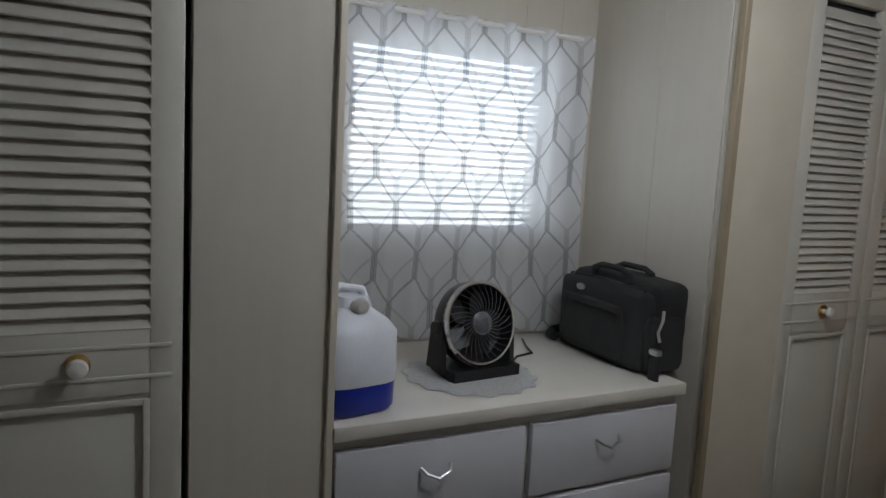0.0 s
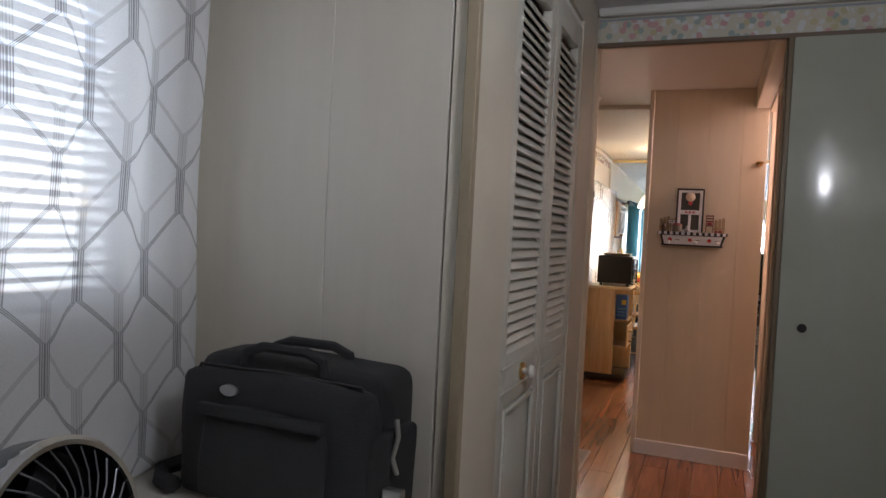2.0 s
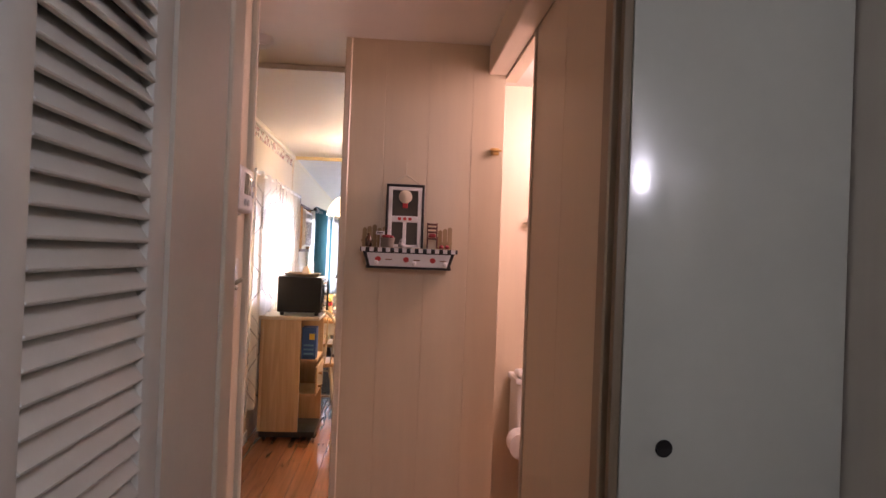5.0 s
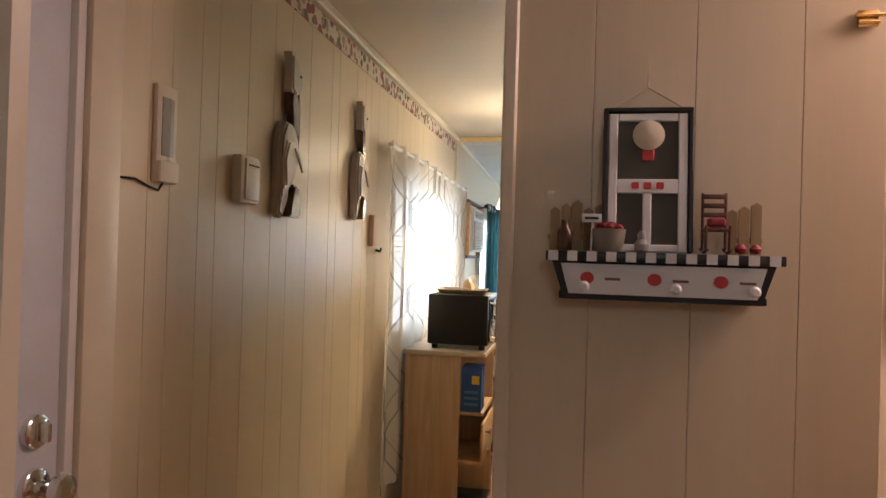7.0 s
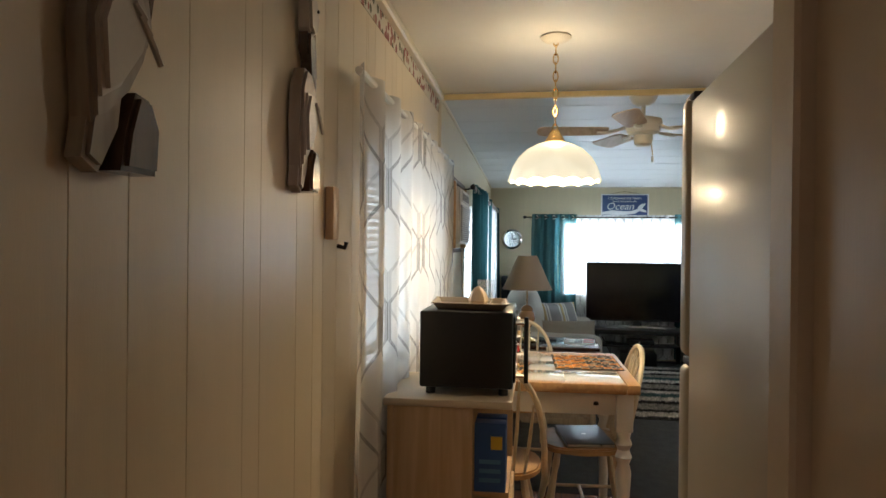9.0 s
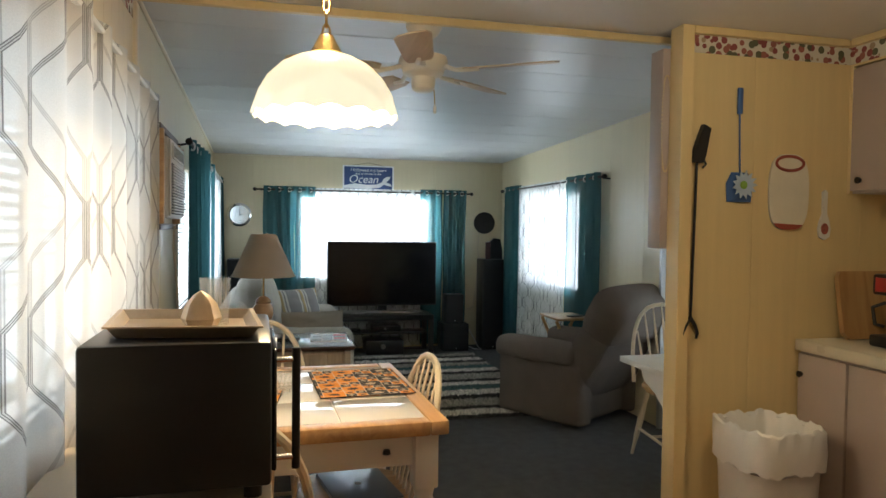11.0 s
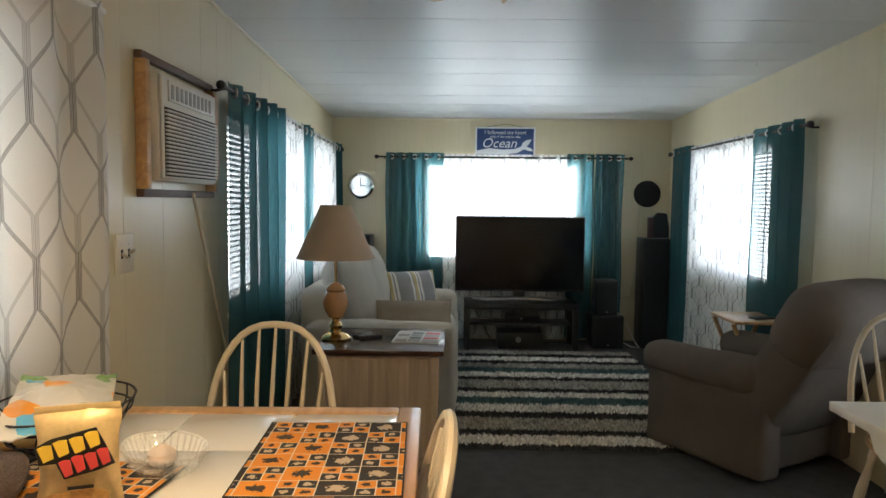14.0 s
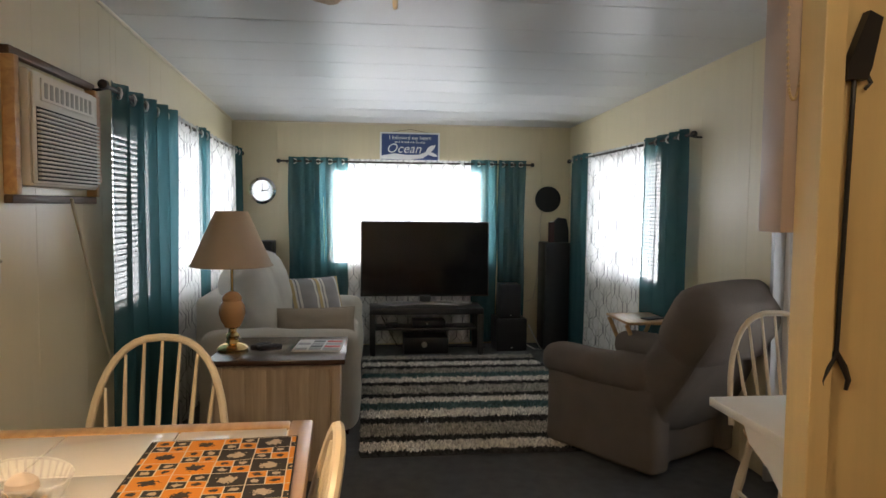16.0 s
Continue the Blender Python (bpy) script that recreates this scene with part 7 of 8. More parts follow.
def model_door():
    root = shelf_thing("screen_door_model", "miniature white screen door in black frame", "ornament", 1.842, -0.045)
    lean = pose(0, 0.0, 0.0, -6, 0, 0)

    def b(name, x0, x1, z0, z1, t0, t1, mat, lab=""):
        bm = boxed(x0, x1, t0, t1, z0, z1, 0.0015, 1)
        bmesh.ops.transform(bm, matrix=lean, verts=bm.verts)
        part(name, bm, mat, root, lab)

    W = 0.073
    b("frame", -W, -W + 0.008, 0, 0.245, -0.010, 0.006, M_IRON, "black outer frame")
    b("frame", W - 0.008, W, 0, 0.245, -0.010, 0.006, M_IRON)
    b("frame", -W, W, 0.237, 0.245, -0.010, 0.006, M_IRON)
    b("screen", -W + 0.008, W - 0.008, 0.004, 0.237, -0.001, 0.002, plain("dark_mesh", (0.07, 0.065, 0.05), 0.6), "dark wire screen")
    for x0, x1, z0, z1 in ((-0.064, -0.049, 0.0, 0.235), (0.049, 0.064, 0.0, 0.235), (-0.049, 0.049, 0.222, 0.235), (-0.049, 0.049, 0.098, 0.122), (-0.049, 0.049, 0.0, 0.012), (-0.007, 0.007, 0.012, 0.098)):
        b("rail", x0, x1, z0, z1, -0.008, -0.001, M_SIGNWHITE, "white painted rail")
    for x in (-0.02, 0.0, 0.02):
        b("apple", x - 0.006, x + 0.006, 0.105, 0.116, -0.0095, -0.008, M_REDPRINT)
    bm = lathed([(0.0, 0.0), (0.024, 0.002), (0.026, 0.007), (0.014, 0.012), (0.0, 0.013)], 20)
    bmesh.ops.transform(bm, matrix=lean @ pose(0.0, -0.009, 0.195, 90, 0, 0), verts=bm.verts)
    part("straw_hat", bm, plain("cream_straw", (0.66, 0.58, 0.45), 0.7), root, "tiny cream straw hat")
    b("ribbon", -0.010, 0.010, 0.152, 0.178, -0.012, -0.008, M_REDPRINT, "red ribbon")
    part("hanger", tubed([lean @ Vector((-0.06, 0, 0.245)), lean @ Vector((0, 0.006, 0.285)), lean @ Vector((0.0, 0.01, 0.34)), lean @ Vector((0, 0.006, 0.285)), lean @ Vector((0.06, 0, 0.245))], 0.0018, 5), M_CORD, root)


model_door()
M_LATH = wood("aged_lath", (0.28, 0.19, 0.09), (0.42, 0.31, 0.17), 0.7, along=2)
for y, n_, sgn in ((1.955, 5, 1), (1.684, 3, 1)):
    r = shelf_thing("picket_fence", "miniature weathered picket fence on the shelf", "ornament", y, -0.016)
    for k in range(n_):
        x = (k - (n_ - 1) / 2) * 0.019
        h = 0.075 + 0.006 * ((k * 7) % 3)
        part("picket", slabbed([(x - 0.008, 0), (x + 0.008, 0), (x + 0.008, h - 0.006), (x, h), (x - 0.008, h - 0.006)], -0.002, 0.002, pose(0, 0, 0, 90, 0, 0)), M_LATH, r)
    part("rail", boxed(-0.01 * n_, 0.01 * n_, 0.002, 0.005, 0.02, 0.028, 0.001), M_LATH, r)
r = shelf_thing("apple_crate", "tiny grey bushel basket heaped with red apples", "ornament", 1.905, -0.065)
part("tub", lathed([(0.0, 0.0), (0.024, 0.0), (0.029, 0.036), (0.026, 0.036), (0.0, 0.03)], 14), plain("grey_slats", (0.22, 0.19, 0.15), 0.7), r)
for k in range(9):
    a, q = k * 2.4, 0.007 + 0.006 * (k % 3)
    part("apple", lathed([(0.0, -0.007), (0.006, -0.004), (0.008, 0.001), (0.004, 0.006), (0.0, 0.005)], 10, (q * math.cos(a), q * math.sin(a), 0.044 - 0.3 * q)), plain("dull_red", (0.28, 0.03, 0.04), 0.4) if k == 0 else bpy.data.materials["dull_red"], r)
r = shelf_thing("shelf_marker", "tiny white sign on a stick", "ornament", 1.932, -0.075)
part("stick", tubed([(0, 0, 0), (0.002, 0, 0.05)], 0.002, 6), M_SIGNWHITE, r)
part("board", boxed(-0.016, 0.016, -0.004, -0.001, 0.046, 0.06, 0.001), M_SIGNWHITE, r)
part("print_bar", boxed(-0.011, 0.011, -0.0048, -0.0038, 0.051, 0.055, 0), M_IRON, r)
r = shelf_thing("toy_bottle", "tiny brown jar beside the fence", "ornament", 1.975, -0.06)
part("jar", lathed([(0.0, 0.0), (0.012, 0.0), (0.013, 0.03), (0.006, 0.04), (0.006, 0.05), (0.0, 0.05)], 12), plain("brown_glass", (0.09, 0.04, 0.02), 0.2), r)
r = shelf_thing("toy_dog", "tiny grey cat figure on the shelf", "ornament", 1.853, -0.085)
part("body", lathed([(0.0, 0.0), (0.011, 0.002), (0.012, 0.012), (0.006, 0.02), (0.007, 0.027), (0.003, 0.034), (0.0, 0.034)], 10), plain("grey_clay", (0.28, 0.27, 0.26), 0.5), r)
M_TOYRED = wood("toy_red_brown", (0.06, 0.018, 0.014), (0.14, 0.045, 0.03), 0.4, along=2)
r = shelf_thing("toy_rocking_chair", "miniature red-brown ladder-back rocking chair", "ornament", 1.735, -0.055)
for x in (-0.018, 0.018):
    part("post", tubed([(x, 0.014, 0.006), (x, 0.02, 0.10)], 0.0025, 6), M_TOYRED, r)
    part("leg", tubed([(x, -0.016, 0.006), (x, -0.016, 0.045)], 0.0025, 6), M_TOYRED, r)
    part("rocker", tubed([(x, -0.03, 0.006), (x, 0.0, 0.002), (x, 0.032, 0.008)], 0.0025, 6), M_TOYRED, r)
for z in (0.065, 0.08, 0.095):
    part("slat", boxed(-0.018, 0.018, 0.015, 0.018, z - 0.005, z + 0.003, 0.001), M_TOYRED, r)
part("seat", boxed(-0.02, 0.02, -0.018, 0.016, 0.036, 0.042, 0.002), M_TOYRED, r)
part("cushion_apples", padded(-0.016, 0.016, -0.016, 0.006, 0.042, 0.06, 0.005, 0.003, 3, cuts=1), bpy.data.materials["dull_red"], r)
r = shelf_thing("toy_apples", "two tiny red apples lying on the shelf", "ornament", 1.69, -0.07)
for x in (-0.01, 0.012):
    part("apple", lathed([(0.0, 0.0), (0.008, 0.003), (0.010, 0.009), (0.004, 0.016), (0.0, 0.014)], 10, (x, 0, 0)), bpy.data.materials["dull_red"], r)

r = thing("wall_latch", "small brass latch on the hall wall", "latch", (4.583, 1.50, 1.685), -90)
part("plate", boxed(-0.016, 0.016, -0.006, 0, -0.014, 0.014, 0.002), M_BRASS, r)
part("bolt", tubed([(-0.02, -0.009, 0.004), (0.026, -0.009, 0.004)], 0.004, 8), M_BRASS, r)
part("bolt", tubed([(-0.016, -0.009, -0.007), (0.016, -0.009, -0.007)], 0.003, 8), M_BRASS, r)

r = thing("smoke_detector", "round white smoke detector on the hall ceiling", "smoke detector", (4.66, 2.45, 2.10))
part("base", lathed([(0.0, 0.0), (0.065, 0.0), (0.066, -0.012), (0.055, -0.03), (0.03, -0.036), (0.0, -0.036)], 28), M_WHITE, r)
part("vent_ring", tubed([(0.045 * math.cos(k * 0.4), 0.045 * math.sin(k * 0.4), -0.034) for k in range(15)], 0.003, 6), M_WHITE, r)
r = thing("door_mat", "light woven mat lying in the entry recess", "mat", (4.02, 2.52, 0.004))
part("weave", boxed(-0.32, 0.40, -0.22, 0.22, 0.0, 0.012, 0.004), plain("pale_mat_weave", (0.40, 0.36, 0.31), 0.95, var=0.3, scale=25, fine=300, bump=0.3), r)
part("binding", tubed([(-0.32, -0.22, 0.007), (0.40, -0.22, 0.007), (0.40, 0.22, 0.007), (-0.32, 0.22, 0.007)], 0.007, 6, True), plain("mat_edge", (0.55, 0.51, 0.45), 0.9), r)


# ---------------------------------------------------------------- bathroom, through its opening
def toilet():
    root = thing("toilet", "white toilet with a bottle on its tank", "toilet", (4.98, 1.06, 0.0))
    part("tank", boxed(0.0, 0.20, -0.24, 0.24, 0.36, 0.70, 0.02, 3), M_WHITE, root)
    part("tank_lid", boxed(-0.012, 0.205, -0.25, 0.25, 0.70, 0.728, 0.008), M_WHITE, root)
    part("flush_handle", tubed([(0.0, 0.19, 0.65), (-0.015, 0.19, 0.65), (-0.018, 0.13, 0.645)], 0.006, 8), M_CHROME, root)
    bm = lathed([(0.0, 0.0), (0.12, 0.0), (0.11, 0.1), (0.10, 0.2), (0.17, 0.34), (0.19, 0.39), (0.16, 0.39), (0.12, 0.25), (0.0, 0.2)], 28, (-0.2, 0, 0))
    part("bowl", bm, M_WHITE, root)
    part("seat_lid", lathed([(0.0, 0.392), (0.19, 0.392), (0.195, 0.41), (0.0, 0.415)], 28, (-0.2, 0, 0)), M_WHITE, root)


toilet()
r = thing("lotion_bottle", "white bottle with a red label on the tank", "bottle", (5.06, 1.125, 0.729))
part("bottle", lathed([(0.0, 0.0), (0.042, 0.0), (0.045, 0.02), (0.045, 0.13), (0.032, 0.15), (0.016, 0.16), (0.016, 0.17), (0.0, 0.17)], 20), M_WHITE, r)
part("cap", lathed([(0.018, 0.17), (0.018, 0.2), (0.0, 0.2)], 14), M_WHITE, r)
part("label_wrap", lathed([(0.0458, 0.035), (0.0458, 0.1)], 20), plain("red_label", (0.6, 0.06, 0.05), 0.5), r, "red label")
r = thing("tall_bottle", "tall purple-grey bottle on the tank", "bottle", (5.06, 0.965, 0.729))
part("bottle", lathed([(0.0, 0.0), (0.035, 0.0), (0.036, 0.17), (0.02, 0.2), (0.0, 0.2)], 18), plain("lilac_plastic", (0.35, 0.32, 0.42), 0.4), r)
part("band", lathed([(0.0365, 0.13), (0.0365, 0.15)], 18), M_YELLOWP, r)
r = thing("tissue_sheet", "crumpled white towel on the tank", "towel", (5.02, 1.22, 0.729))
part("cloth", padded(-0.05, 0.07, -0.06, 0.08, 0.0, 0.03, 0.012, 0.01, 6, cuts=5), M_WHITE, r)
r = thing("paper_roll", "white toilet paper roll on a holder", "toilet paper", (4.75, 1.32, 0.50))
part("roll", lathed([(0.018, -0.05), (0.055, -0.05), (0.055, 0.05), (0.018, 0.05)], 24), M_WHITE, r)
part("spindle", tubed([(0, 0, -0.07), (0, 0, 0.07)], 0.01, 10), M_CHROME, r)
r.rotation_euler = (0, radians(90), 0)
r = thing("towel_bar", "chrome towel bar on the bathroom wall", "towel bar", (5.197, 0.94, 1.455))
part("bar", tubed([(-0.05, -0.29, 0), (-0.05, 0.30, 0)], 0.008, 10), M_CHROME, r)
for y in (-0.29, 0.30):
    part("post", tubed([(0, y, 0), (-0.012, y, 0), (-0.05, y, 0)], [0.02, 0.012, 0.01], 12), M_CHROME, r)
r = thing("bath_towel", "deep pink towel hung over the bar", "towel", (0, 0, 0))
part("front_fold", cloth("y", 0.80, 1.20, 5.132, 1.14, 1.46, 2.5, 0.006, 31, rows=14), plain("deep_pink_terry", (0.46, 0.03, 0.16), 0.95, var=0.2, fine=500, bump=0.3), r)
part("back_fold", cloth("y", 0.80, 1.20, 5.16, 1.22, 1.46, 2.5, 0.005, 32, rows=14), bpy.data.materials["deep_pink_terry"], r)
M_GREENFOIL = plain("green_dolphin", (0.02, 0.26, 0.10), 0.3)
for y, z, k in ((1.123, 1.745, 0.75), (1.01, 1.84, 1.15)):
    r = thing("dolphin_cutout", "green dolphin ornament on the bathroom wall", "ornament", (5.197, y, z), -90, "dolphins")
    out = [(-0.07, -0.04), (-0.06, -0.01), (-0.03, 0.02), (-0.005, 0.035), (0.0, 0.055), (0.015, 0.037), (0.045, 0.025), (0.06, 0.0), (0.062, -0.035), (0.045, -0.02), (0.03, -0.008), (0.0, -0.004), (-0.025, -0.012), (-0.04, -0.025), (-0.035, -0.045), (-0.055, -0.035)]
    part("cutout", slabbed([(x * k, v * k) for x, v in out], 0.0, 0.008, pose(0, 0, 0, 90, 0, 0)), M_GREENFOIL, r)

# ---------------------------------------------------------------- bedroom
strip("trim_border_bedroom", 3.064, 3.072, 1.11, 2.15, 1.955, 2.035, M_FLORAL, "white wallpaper border with pastel flowers", 0)
strip("trim_border_line", 3.062, 3.066, 1.11, 2.15, 2.035, 2.043, M_GREYLINE, "blue-grey border stripe", 0)
strip("trim_border_side", 2.0, 3.064, 1.103, 1.107, 1.955, 2.043, M_FLORAL, "white wallpaper border with pastel flowers", 0)
strip("trim_crown_bedroom", 3.035, 3.072, 1.12, 2.15, 2.05, 2.081, M_WHITE, "white crown moulding", 0.006)
strip("trim_crown_bedroom_side", 2.0, 3.035, 1.103, 1.135, 2.05, 2.081, M_WHITE, "white crown moulding", 0.006)
strip("trim_border_niche", 0.55, 1.71, NORTH - 0.003, NORTH + 0.003, 1.92, 1.995, M_FLORAL, "white wallpaper border with pastel flowers", 0)
strip("trim_crown_niche", 0.55, 1.71, NORTH - 0.03, NORTH + 0.003, 1.998, 2.03, M_WHITE, "white crown moulding", 0.006)
strip("trim_door_head", 3.052, 3.072, 1.12, 2.15, 1.938, 1.954, plain("brown_track", (0.16, 0.11, 0.07), 0.5), "brown sliding door track", 0.002)
strip("trim_door_jamb", 3.056, 3.135, 2.15, 2.188, 0.0, 1.95, M_TRIM, "cream door jamb", 0.003)
strip("trim_door_jamb_right", 3.088, 3.135, 1.488, 1.518, 0.0, 1.95, plain("brown_jamb", (0.34, 0.26, 0.17), 0.45), "wooden door jamb", 0.003)
strip("trim_casing_niche", 1.70, 1.722, 2.140, 2.165, 0.0, 2.08, plain("brown_corner_bead", (0.30, 0.24, 0.16), 0.5), "thin brown corner bead", 0.002)
strip("trim_casing_left", 0.535, 0.552, 2.143, 2.165, 0.0, 2.08, M_TRIMGREY, "thin corner bead", 0.002)
strip("trim_closet_track", 2.003, 2.80, 2.165, 2.195, 1.93, 1.96, M_WHITE, "folding door track", 0.002)
strip("wall_wardrobe_side", 1.20, 2.47, 1.05, 1.128, 0.0, 2.08, wood("limed_ash", (0.58, 0.55, 0.47), (0.72, 0.70, 0.63), 0.45, along=2, scale=5), "limed ash wardrobe panel", 0.003)

r = thing("sliding_door", "glossy grey-green sliding door standing open", "door", (3.045, 1.30, 0.006))
M_GLOSS = plain("glossy_sage_paint", (0.46, 0.47, 0.40), 0.16, var=0.04, fine=40, bump=0.006, coat=0.3)
part("leaf", boxed(0.0, 0.022, -0.19, 0.195, 0.0, 1.932, 0.002), M_GLOSS, r)
part("leading_edge", boxed(0.001, 0.02, 0.196, 0.212, 0.0, 1.932, 0.002), plain("edge_brown", (0.20, 0.15, 0.09), 0.5), r, "brown leading edge")
part("finger_pull", tubed([(-0.001, 0.12, 0.96), (-0.003, 0.12, 0.96), (0.004, 0.12, 0.96)], [0.015, 0.013, 0.008], 18), M_IRON, r, "dark recessed finger pull")


def louvre_door(name, x, w, label, knob_x, slat=0.026):
    """Folding closet leaf in the plane of the closet front; local x along the wall."""
    root = thing(name, label, "closet door", (x, 2.158, 0.012), 0, "closet doors")
    paint = bpy.data.materials.get("closet_door_paint") or plain("closet_door_paint", (0.60, 0.58, 0.52), 0.42, var=0.06)
    H, s = 1.92, 0.062
    for a, b, c, d in ((0.003, s, 0, H), (w - s, w - 0.003, 0, H), (s, w - s, 0, 0.10), (s, w - s, 0.80, 0.93), (s, w - s, H - 0.08, H)):
        part("rail", boxed(a, b, 0.0, 0.028, c, d, 0.003), paint, root)
    for a, b, c, d in ((s, s + 0.012, 0.11, 0.79), (w - s - 0.012, w - s, 0.11, 0.79), (s + 0.012, w - s - 0.012, 0.778, 0.79), (s + 0.012, w - s - 0.012, 0.11, 0.122)):
        part("moulding", boxed(a, b, -0.004, 0.006, c, d, 0.002), paint, root)
    part("lower_panel", boxed(s, w - s, 0.008, 0.018, 0.10, 0.80, 0.002), paint, root)
    for c in (0.835, 0.895):
        part("moulding", boxed(s - 0.04, w - s + 0.04, -0.003, 0.004, c - 0.004, c + 0.004, 0.002), paint, root)
    me = finish("slat", boxed(s - 0.002, w - s + 0.002, -0.024, 0.024, -0.003, 0.003, 0.0015, 1), paint, False)
    n = int((H - 0.08 - 0.93) / slat)
    for k in range(n):
        o = new("slat", me)
        o.parent = root
        o.matrix_basis = pose(0, 0.014, 0.93 + (k + 0.55) * slat, 56, 0, 0)
    # closes the leaf behind the slats; its black colour paints the inner shade
    part("backing", boxed(s, w - s, 0.036, 0.04, 0.93, H - 0.08, 0), M_DARK, root, "near-black sheet painted as the closet's inner shade", False)
    if knob_x is not None:
        part("knob_rose", tubed([(knob_x, 0.0, 0.865), (knob_x, -0.006, 0.865)], 0.022, 20), M_BRASS, root, "brass rose")
        part("knob", tubed([(knob_x, -0.006, 0.865), (knob_x, -0.016, 0.865), (knob_x, -0.026, 0.865), (knob_x, -0.036, 0.865), (knob_x, -0.04, 0.865)], [0.008, 0.009, 0.019, 0.016, 0.005], 20), plain("white_porcelain", (0.76, 0.74, 0.70), 0.15, bump=0), root, "white porcelain knob")


louvre_door("folding_door", 2.005, 0.408, "beige louvred folding closet door", 0.21)
louvre_door("folding_door", 2.418, 0.378, "beige louvred folding closet door, plain leaf", None)
louvre_door("folding_door", -0.20, 0.445, "beige louvred folding closet door beside the niche", 0.26, 0.029)
strip("wall_closet_far_left", -1.2, -0.205, 2.155, 2.195, 0.0, 2.08, M_BEDWALL, "beige panelled closet front", 0)
strip("wall_closet_head_left", -0.205, 0.255, 2.155, 2.195, 1.935, 2.08, M_TRIMGREY, "beige panel above the folding door", 0)


def dresser():
    root = thing("dresser", "built-in cream dresser with grey-white drawers", "dresser", (0.552, 2.142, 0.0))
    body = plain("dresser_paint", (0.60, 0.58, 0.56), 0.4, var=0.05)
    front = plain("drawer_paint", (0.58, 0.58, 0.62), 0.4, var=0.04)
    part("carcass", boxed(0.0, 1.05, 0.03, 0.62, 0.0, 0.665, 0.002), body, root)
    part("top", boxed(0.0, 1.055, -0.005, 0.64, 0.665, 0.70, 0.004), plain("cream_laminate_top", (0.66, 0.63, 0.57), 0.35, var=0.07), root)
    for c in range(2):
        for k in range(3):
            x0 = 0.01 + c * 0.525
            z1 = 0.635 - k * 0.21
            dr = part("drawer", boxed(x0, x0 + 0.505, 0.008, 0.03, z1 - 0.195, z1, 0.005), front, root)
            cx = x0 + 0.25
            part("bail_pull", tubed([(cx - 0.04, 0.006, z1 - 0.065), (cx - 0.03, -0.012, z1 - 0.075), (cx, -0.016, z1 - 0.088), (cx + 0.03, -0.012, z1 - 0.075), (cx + 0.04, 0.006, z1 - 0.065)], 0.004, 8), M_SILVER, dr, "worn silver bail pull")


dresser()


def water_jug():
    root = thing("picnic_jug", "white and blue insulated drinks jug", "drinks jug", (0.625, 2.275, 0.703), 10)
    resize(root, (1, 1, 0.8))
    blue, white = plain("royal_blue_plastic", (0.012, 0.03, 0.33), 0.35), plain("cool_white_plastic", (0.70, 0.72, 0.78), 0.4)
    sq = lambda r, z, a: (r / max(abs(math.cos(a)) ** 4 + abs(math.sin(a)) ** 4, 1e-6) ** 0.25, z)
    part("lower_body", lathed([(0.0, 0.0), (0.088, 0.0), (0.095, 0.012), (0.096, 0.085), (0.0, 0.086)], 36, wave=sq), blue, root, "royal blue lower part")
    part("upper_body", lathed([(0.097, 0.086), (0.099, 0.095), (0.097, 0.235), (0.08, 0.265), (0.04, 0.30), (0.034, 0.33), (0.0, 0.332)], 36, wave=sq), white, root)
    part("handle", tubed([(-0.06, 0, 0.27), (-0.07, 0, 0.32), (-0.03, 0, 0.36), (0.03, 0, 0.345), (0.05, 0, 0.29)], 0.012, 8), white, root)
    part("spigot", tubed([(0.0, -0.03, 0.30), (0.0, -0.055, 0.31), (0.0, -0.065, 0.31)], [0.022, 0.022, 0.014], 14), plain("grey_cap", (0.5, 0.48, 0.45), 0.4), root)


water_jug()


M_GRILLE = plain("grey_fan_grille", (0.16, 0.16, 0.17), 0.3, metal=0.4, var=0.1)


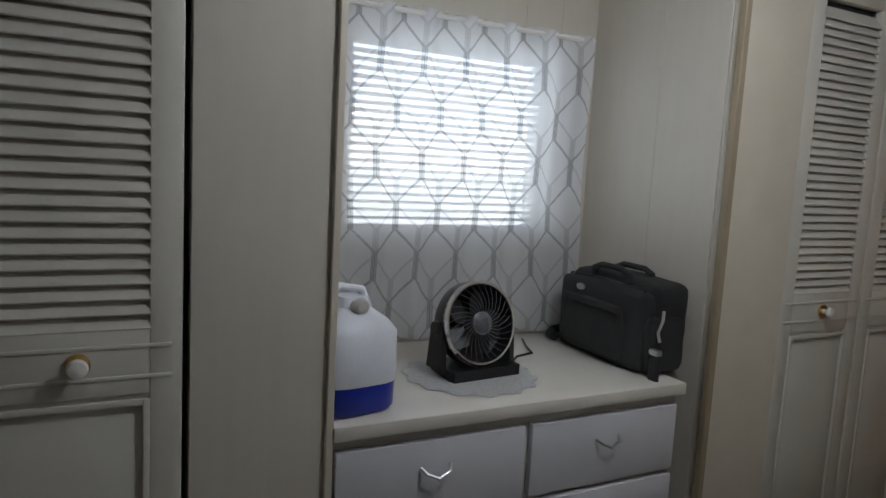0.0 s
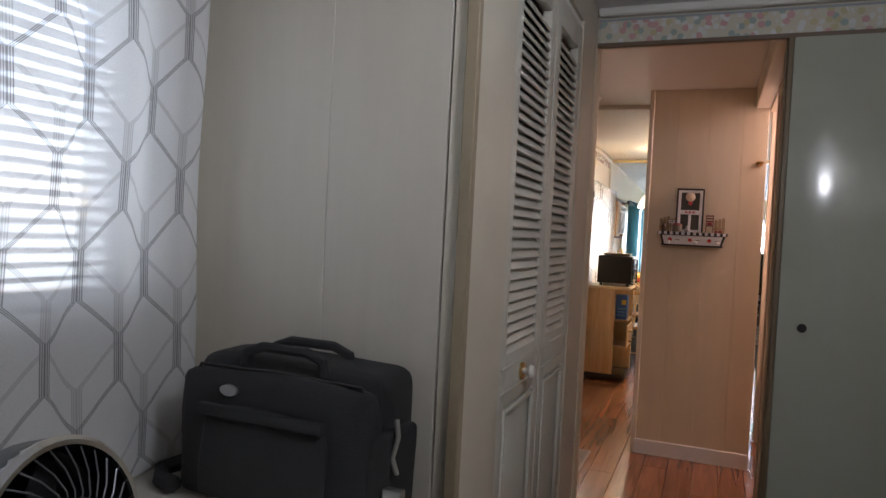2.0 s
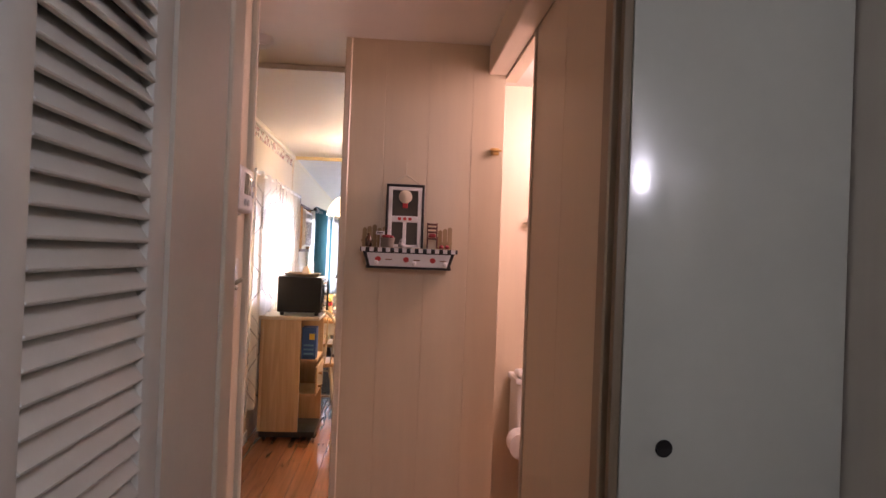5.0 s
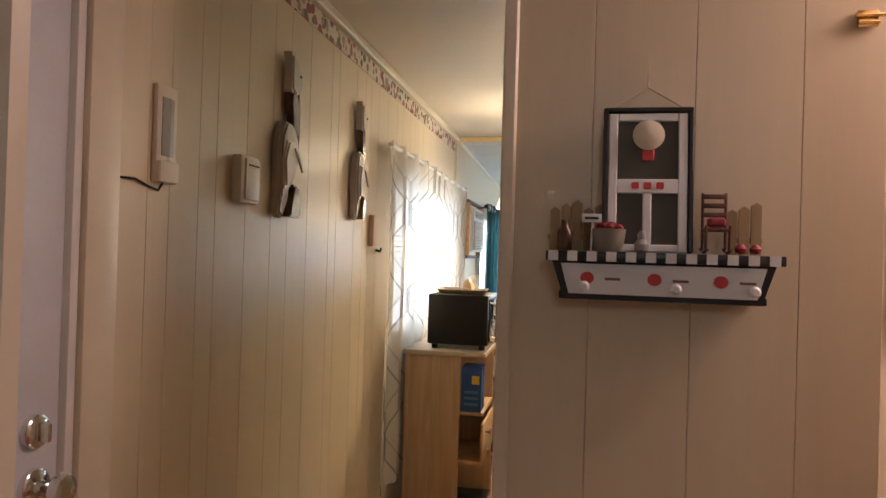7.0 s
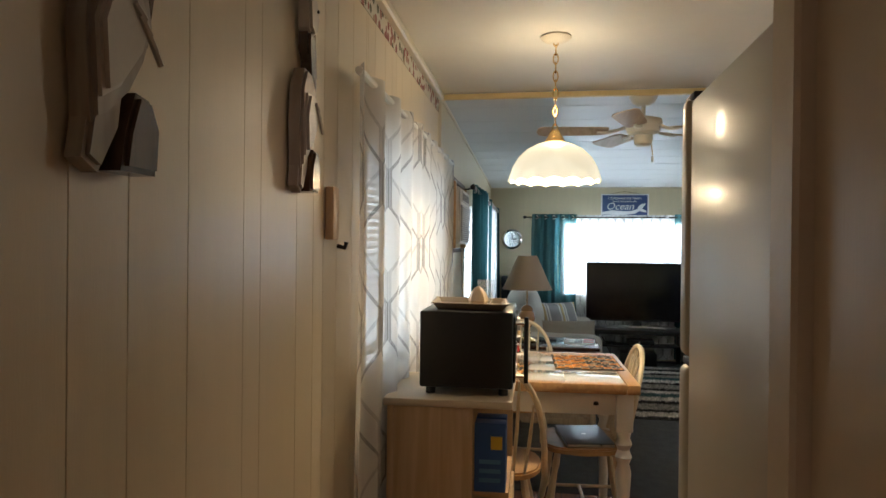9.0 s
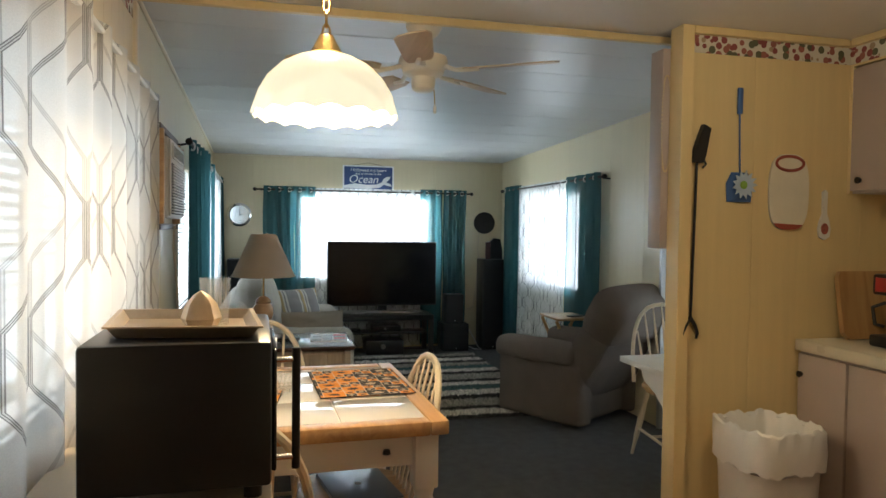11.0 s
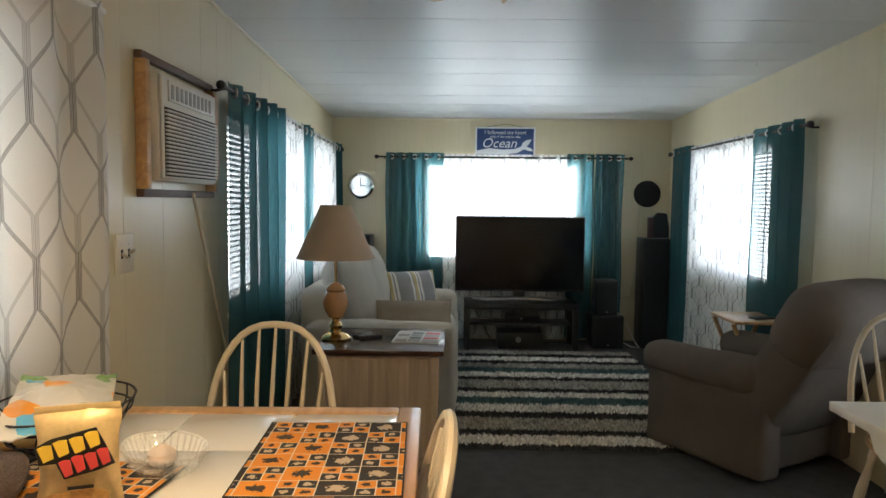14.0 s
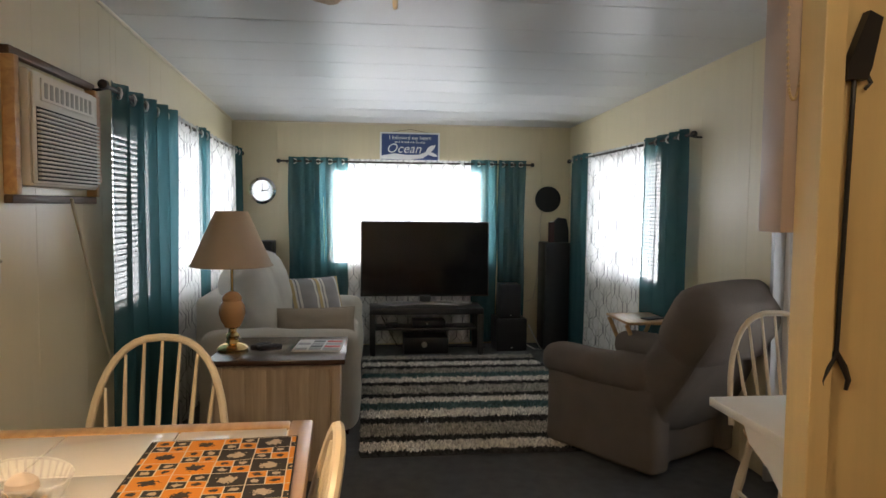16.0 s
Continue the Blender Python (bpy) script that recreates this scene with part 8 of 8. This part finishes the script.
def desk_fan():
    root = thing("desk_fan", "black round desk fan with chrome ring", "fan", (1.045, 2.40, 0.706), 6)
    resize(root, (0.96, 0.96, 0.96))
    part("base", slabbed([(-0.115, -0.075), (0.115, -0.075), (0.12, -0.05), (0.10, 0.075), (-0.10, 0.075), (-0.12, -0.05)], 0.0, 0.03), M_BLACK, root)
    for s in (-1, 1):
        part("arm", slabbed([(-0.04, 0.02), (0.045, 0.02), (0.03, 0.13), (0.012, 0.16), (-0.012, 0.16), (-0.03, 0.13)], -0.008, 0.008, pose(s * 0.122, 0.01, 0.0, 90, 0, 90)), M_BLACK, root)
        part("pivot", tubed([(s * 0.112, 0.01, 0.14), (s * 0.138, 0.01, 0.14)], 0.02, 14), M_BLACK, root)
    tilt = pose(0, 0.01, 0.145, 90 - 12, 0, 0)

    def head(name, bm, mat, lab="", par=None):
        bmesh.ops.transform(bm, matrix=tilt, verts=bm.verts)
        return part(name, bm, mat, par or root, lab)

    head("housing", lathed([(0.07, -0.075), (0.10, -0.06), (0.122, -0.02), (0.125, 0.03), (0.118, 0.03), (0.112, -0.015), (0.06, -0.06), (0.0, -0.062)], 40), M_BLACK)
    head("front_ring", lathed([(0.124, 0.022), (0.126, 0.036), (0.120, 0.043), (0.114, 0.042), (0.114, 0.036), (0.119, 0.03)], 48), M_CHROME, "bright chrome ring")
    hub = head("hub", lathed([(0.0, 0.036), (0.032, 0.036), (0.034, 0.044), (0.02, 0.052), (0.0, 0.053)], 24), plain("dark_grey_hub", (0.10, 0.10, 0.11), 0.3))
    for k in range(30):
        a = 2 * math.pi * k / 30
        pts = [(r_ * math.cos(a + tw), r_ * math.sin(a + tw), z) for r_, tw, z in ((0.03, 0, 0.042), (0.06, 0.22, 0.044), (0.085, 0.4, 0.042), (0.112, 0.55, 0.036))]
        bm = bmesh.new()
        tube(bm, pts, 0.0013, 4)
        head("grille_bar", bm, M_GRILLE)
    for k in range(5):
        m = pose(0, 0, -0.01, 0, 0, 72 * k) @ pose(0, 0, 0, 26, 0, 0)
        head("fan_blade", slabbed([(0.02, -0.02), (0.06, -0.045), (0.098, -0.03), (0.1, 0.02), (0.06, 0.04), (0.02, 0.02)], -0.0015, 0.0015, m), plain("smoke_grey", (0.02, 0.02, 0.022), 0.45) if k == 0 else bpy.data.materials["smoke_grey"])
    head("motor", lathed([(0.03, -0.06), (0.03, 0.0), (0.0, 0.0)], 16), M_BLACK)


desk_fan()
single("fan_cord", tubed([(1.13, 2.46, 0.712), (1.2, 2.44, 0.707), (1.26, 2.50, 0.707), (1.33, 2.52, 0.707), (1.36, 2.60, 0.707), (1.40, 2.68, 0.707)], 0.0035, 6), M_BLACK, "black fan cord lying on the dresser", "cord")
r = thing("doily", "round white crocheted lace doily on the dresser", "doily", (1.03, 2.39, 0.7025))
part("lace", lathed([(0.0, 0.0), (0.17, 0.0), (0.185, 0.0), (0.185, 0.002), (0.17, 0.002), (0.0, 0.002)], 72, wave=lambda q, z, a: (q * (1 + (0.05 * math.cos(14 * a) if q > 0.18 else 0)), z)), plain("white_crochet", (0.84, 0.83, 0.84), 0.9, var=0.2, scale=90, fine=300, bump=0.3), r)


def briefcase():
    root = thing("laptop_bag", "black nylon briefcase bag with many pockets", "bag", (1.60, 2.44, 0.703), -92)
    resize(root, (1, 1, 0.88))
    tex = plain("black_nylon", (0.018, 0.018, 0.020), 0.55, var=0.3, fine=500, bump=0.15)
    part("main_compartment", padded(-0.21, 0.21, -0.04, 0.10, 0.0, 0.30, 0.035, 0.015, 3, cuts=5), tex, root)
    part("front_compartment", padded(-0.205, 0.205, -0.085, -0.03, 0.0, 0.27, 0.022, 0.012, 4, cuts=5), tex, root)
    part("front_pocket", padded(-0.13, 0.13, -0.11, -0.08, 0.02, 0.205, 0.012, 0.01, 5, cuts=4), tex, root)
    part("pocket_flap", boxed(-0.135, 0.135, -0.118, -0.10, 0.19, 0.215, 0.005), tex, root)
    part("side_pocket", padded(0.195, 0.235, -0.07, 0.06, 0.01, 0.19, 0.012, 0.008, 6, cuts=4), tex, root)
    for y in (-0.04, 0.05):
        part("carry_handle", tubed([(-0.09, y, 0.285), (-0.085, y, 0.315), (-0.05, y, 0.33), (0.05, y, 0.33), (0.085, y, 0.315), (0.09, y, 0.285)], 0.011, 8), tex, root)
    part("zip", tubed([(-0.20, -0.055, 0.24), (-0.18, -0.06, 0.28), (0.0, -0.065, 0.285), (0.18, -0.06, 0.28), (0.20, -0.055, 0.24)], 0.0035, 6), M_IRON, root, "dark metal zip")
    part("badge", slabbed([(0.02 * math.cos(a) - 0.08, 0.243 + 0.012 * math.sin(a)) for a in np.linspace(0, 6.28, 17)[:-1]], 0.0, 0.006, pose(0, -0.092, 0, 90, 0, 0)), M_SILVER, root, "oval silver badge")
    part("strap_clip", tubed([(0.235, -0.03, 0.22), (0.245, -0.04, 0.19), (0.24, -0.05, 0.15), (0.25, -0.05, 0.12)], 0.005, 8), M_SILVER, root, "silver strap clip")
    part("luggage_tag", boxed(0.235, 0.275, -0.075, -0.06, -0.055, 0.085, 0.008), tex, root)
    part("tag_buckle", boxed(0.237, 0.273, -0.078, -0.057, 0.08, 0.10, 0.004), M_SILVER, root)
    part("shoulder_strap", tubed([(-0.20, 0.0, 0.06), (-0.24, -0.03, 0.04), (-0.27, -0.06, 0.025), (-0.24, -0.09, 0.018), (-0.20, -0.10, 0.018)], 0.018, 8), tex, root)


briefcase()
r = thing("ceiling_light", "round frosted bedroom ceiling light", "ceiling light", (1.15, 1.42, 2.08))
part("base", lathed([(0.0, 0.0), (0.12, 0.0), (0.12, -0.015), (0.0, -0.016)], 28), M_WHITE, r)
o = part("diffuser", lathed([(0.115, -0.015), (0.12, -0.04), (0.09, -0.075), (0.04, -0.092), (0.0, -0.095)], 28), glow("lit_frosted_glass", (0.95, 0.97, 1.0), 4.0), r)
o.visible_shadow = False
r = thing("ceiling_light", "round frosted bathroom ceiling light", "ceiling light", (4.5, 1.0, 2.10))
part("base", lathed([(0.0, 0.0), (0.12, 0.0), (0.12, -0.015), (0.0, -0.016)], 28), M_WHITE, r)
o = part("diffuser", lathed([(0.115, -0.015), (0.125, -0.06), (0.1, -0.12), (0.04, -0.15), (0.0, -0.152)], 28), glow("lit_pink_glass", (1.0, 0.8, 0.7), 6.0), r)
o.visible_shadow = False
lay_out(FRONT)
# assumed fixture, never in view, added round the kitchen fill lamp
r = thing("ceiling_light", "assumed round kitchen ceiling light, out of view", "ceiling light", (6.9, 0.6, 2.242))
part("base", lathed([(0.0, 0.0), (0.13, 0.0), (0.13, -0.015), (0.0, -0.016)], 28), M_WHITE, r)
o = part("diffuser", lathed([(0.125, -0.015), (0.13, -0.06), (0.1, -0.13), (0.04, -0.16), (0.0, -0.162)], 28), glow("lit_warm_glass", (1.0, 0.84, 0.6), 5.0), r)
o.visible_shadow = False

# ---------------------------------------------------------------- floor boards, last
FLOOR = bpy.data.objects["floor_base"]
rnd = random.Random(12)
y = SOUTH - 0.3
row = 0
while y < NORTH - 0.01:
    w = 0.128
    x = 3.09 - rnd.uniform(0, 0.9)
    while x < 8.2:
        L = rnd.choice((0.9, 1.2, 1.2))
        a, b = max(x, 3.09), min(x + L, 8.2)
        if b - a > 0.03:
            part("floor_board", boxed(a + 0.0008, b - 0.0008, y + 0.0008, min(y + w, NORTH) - 0.0008, -0.012, 0.0, 0.0012, 1), M_FLOORWOOD, FLOOR, smooth=False)
        x += L
    y += w
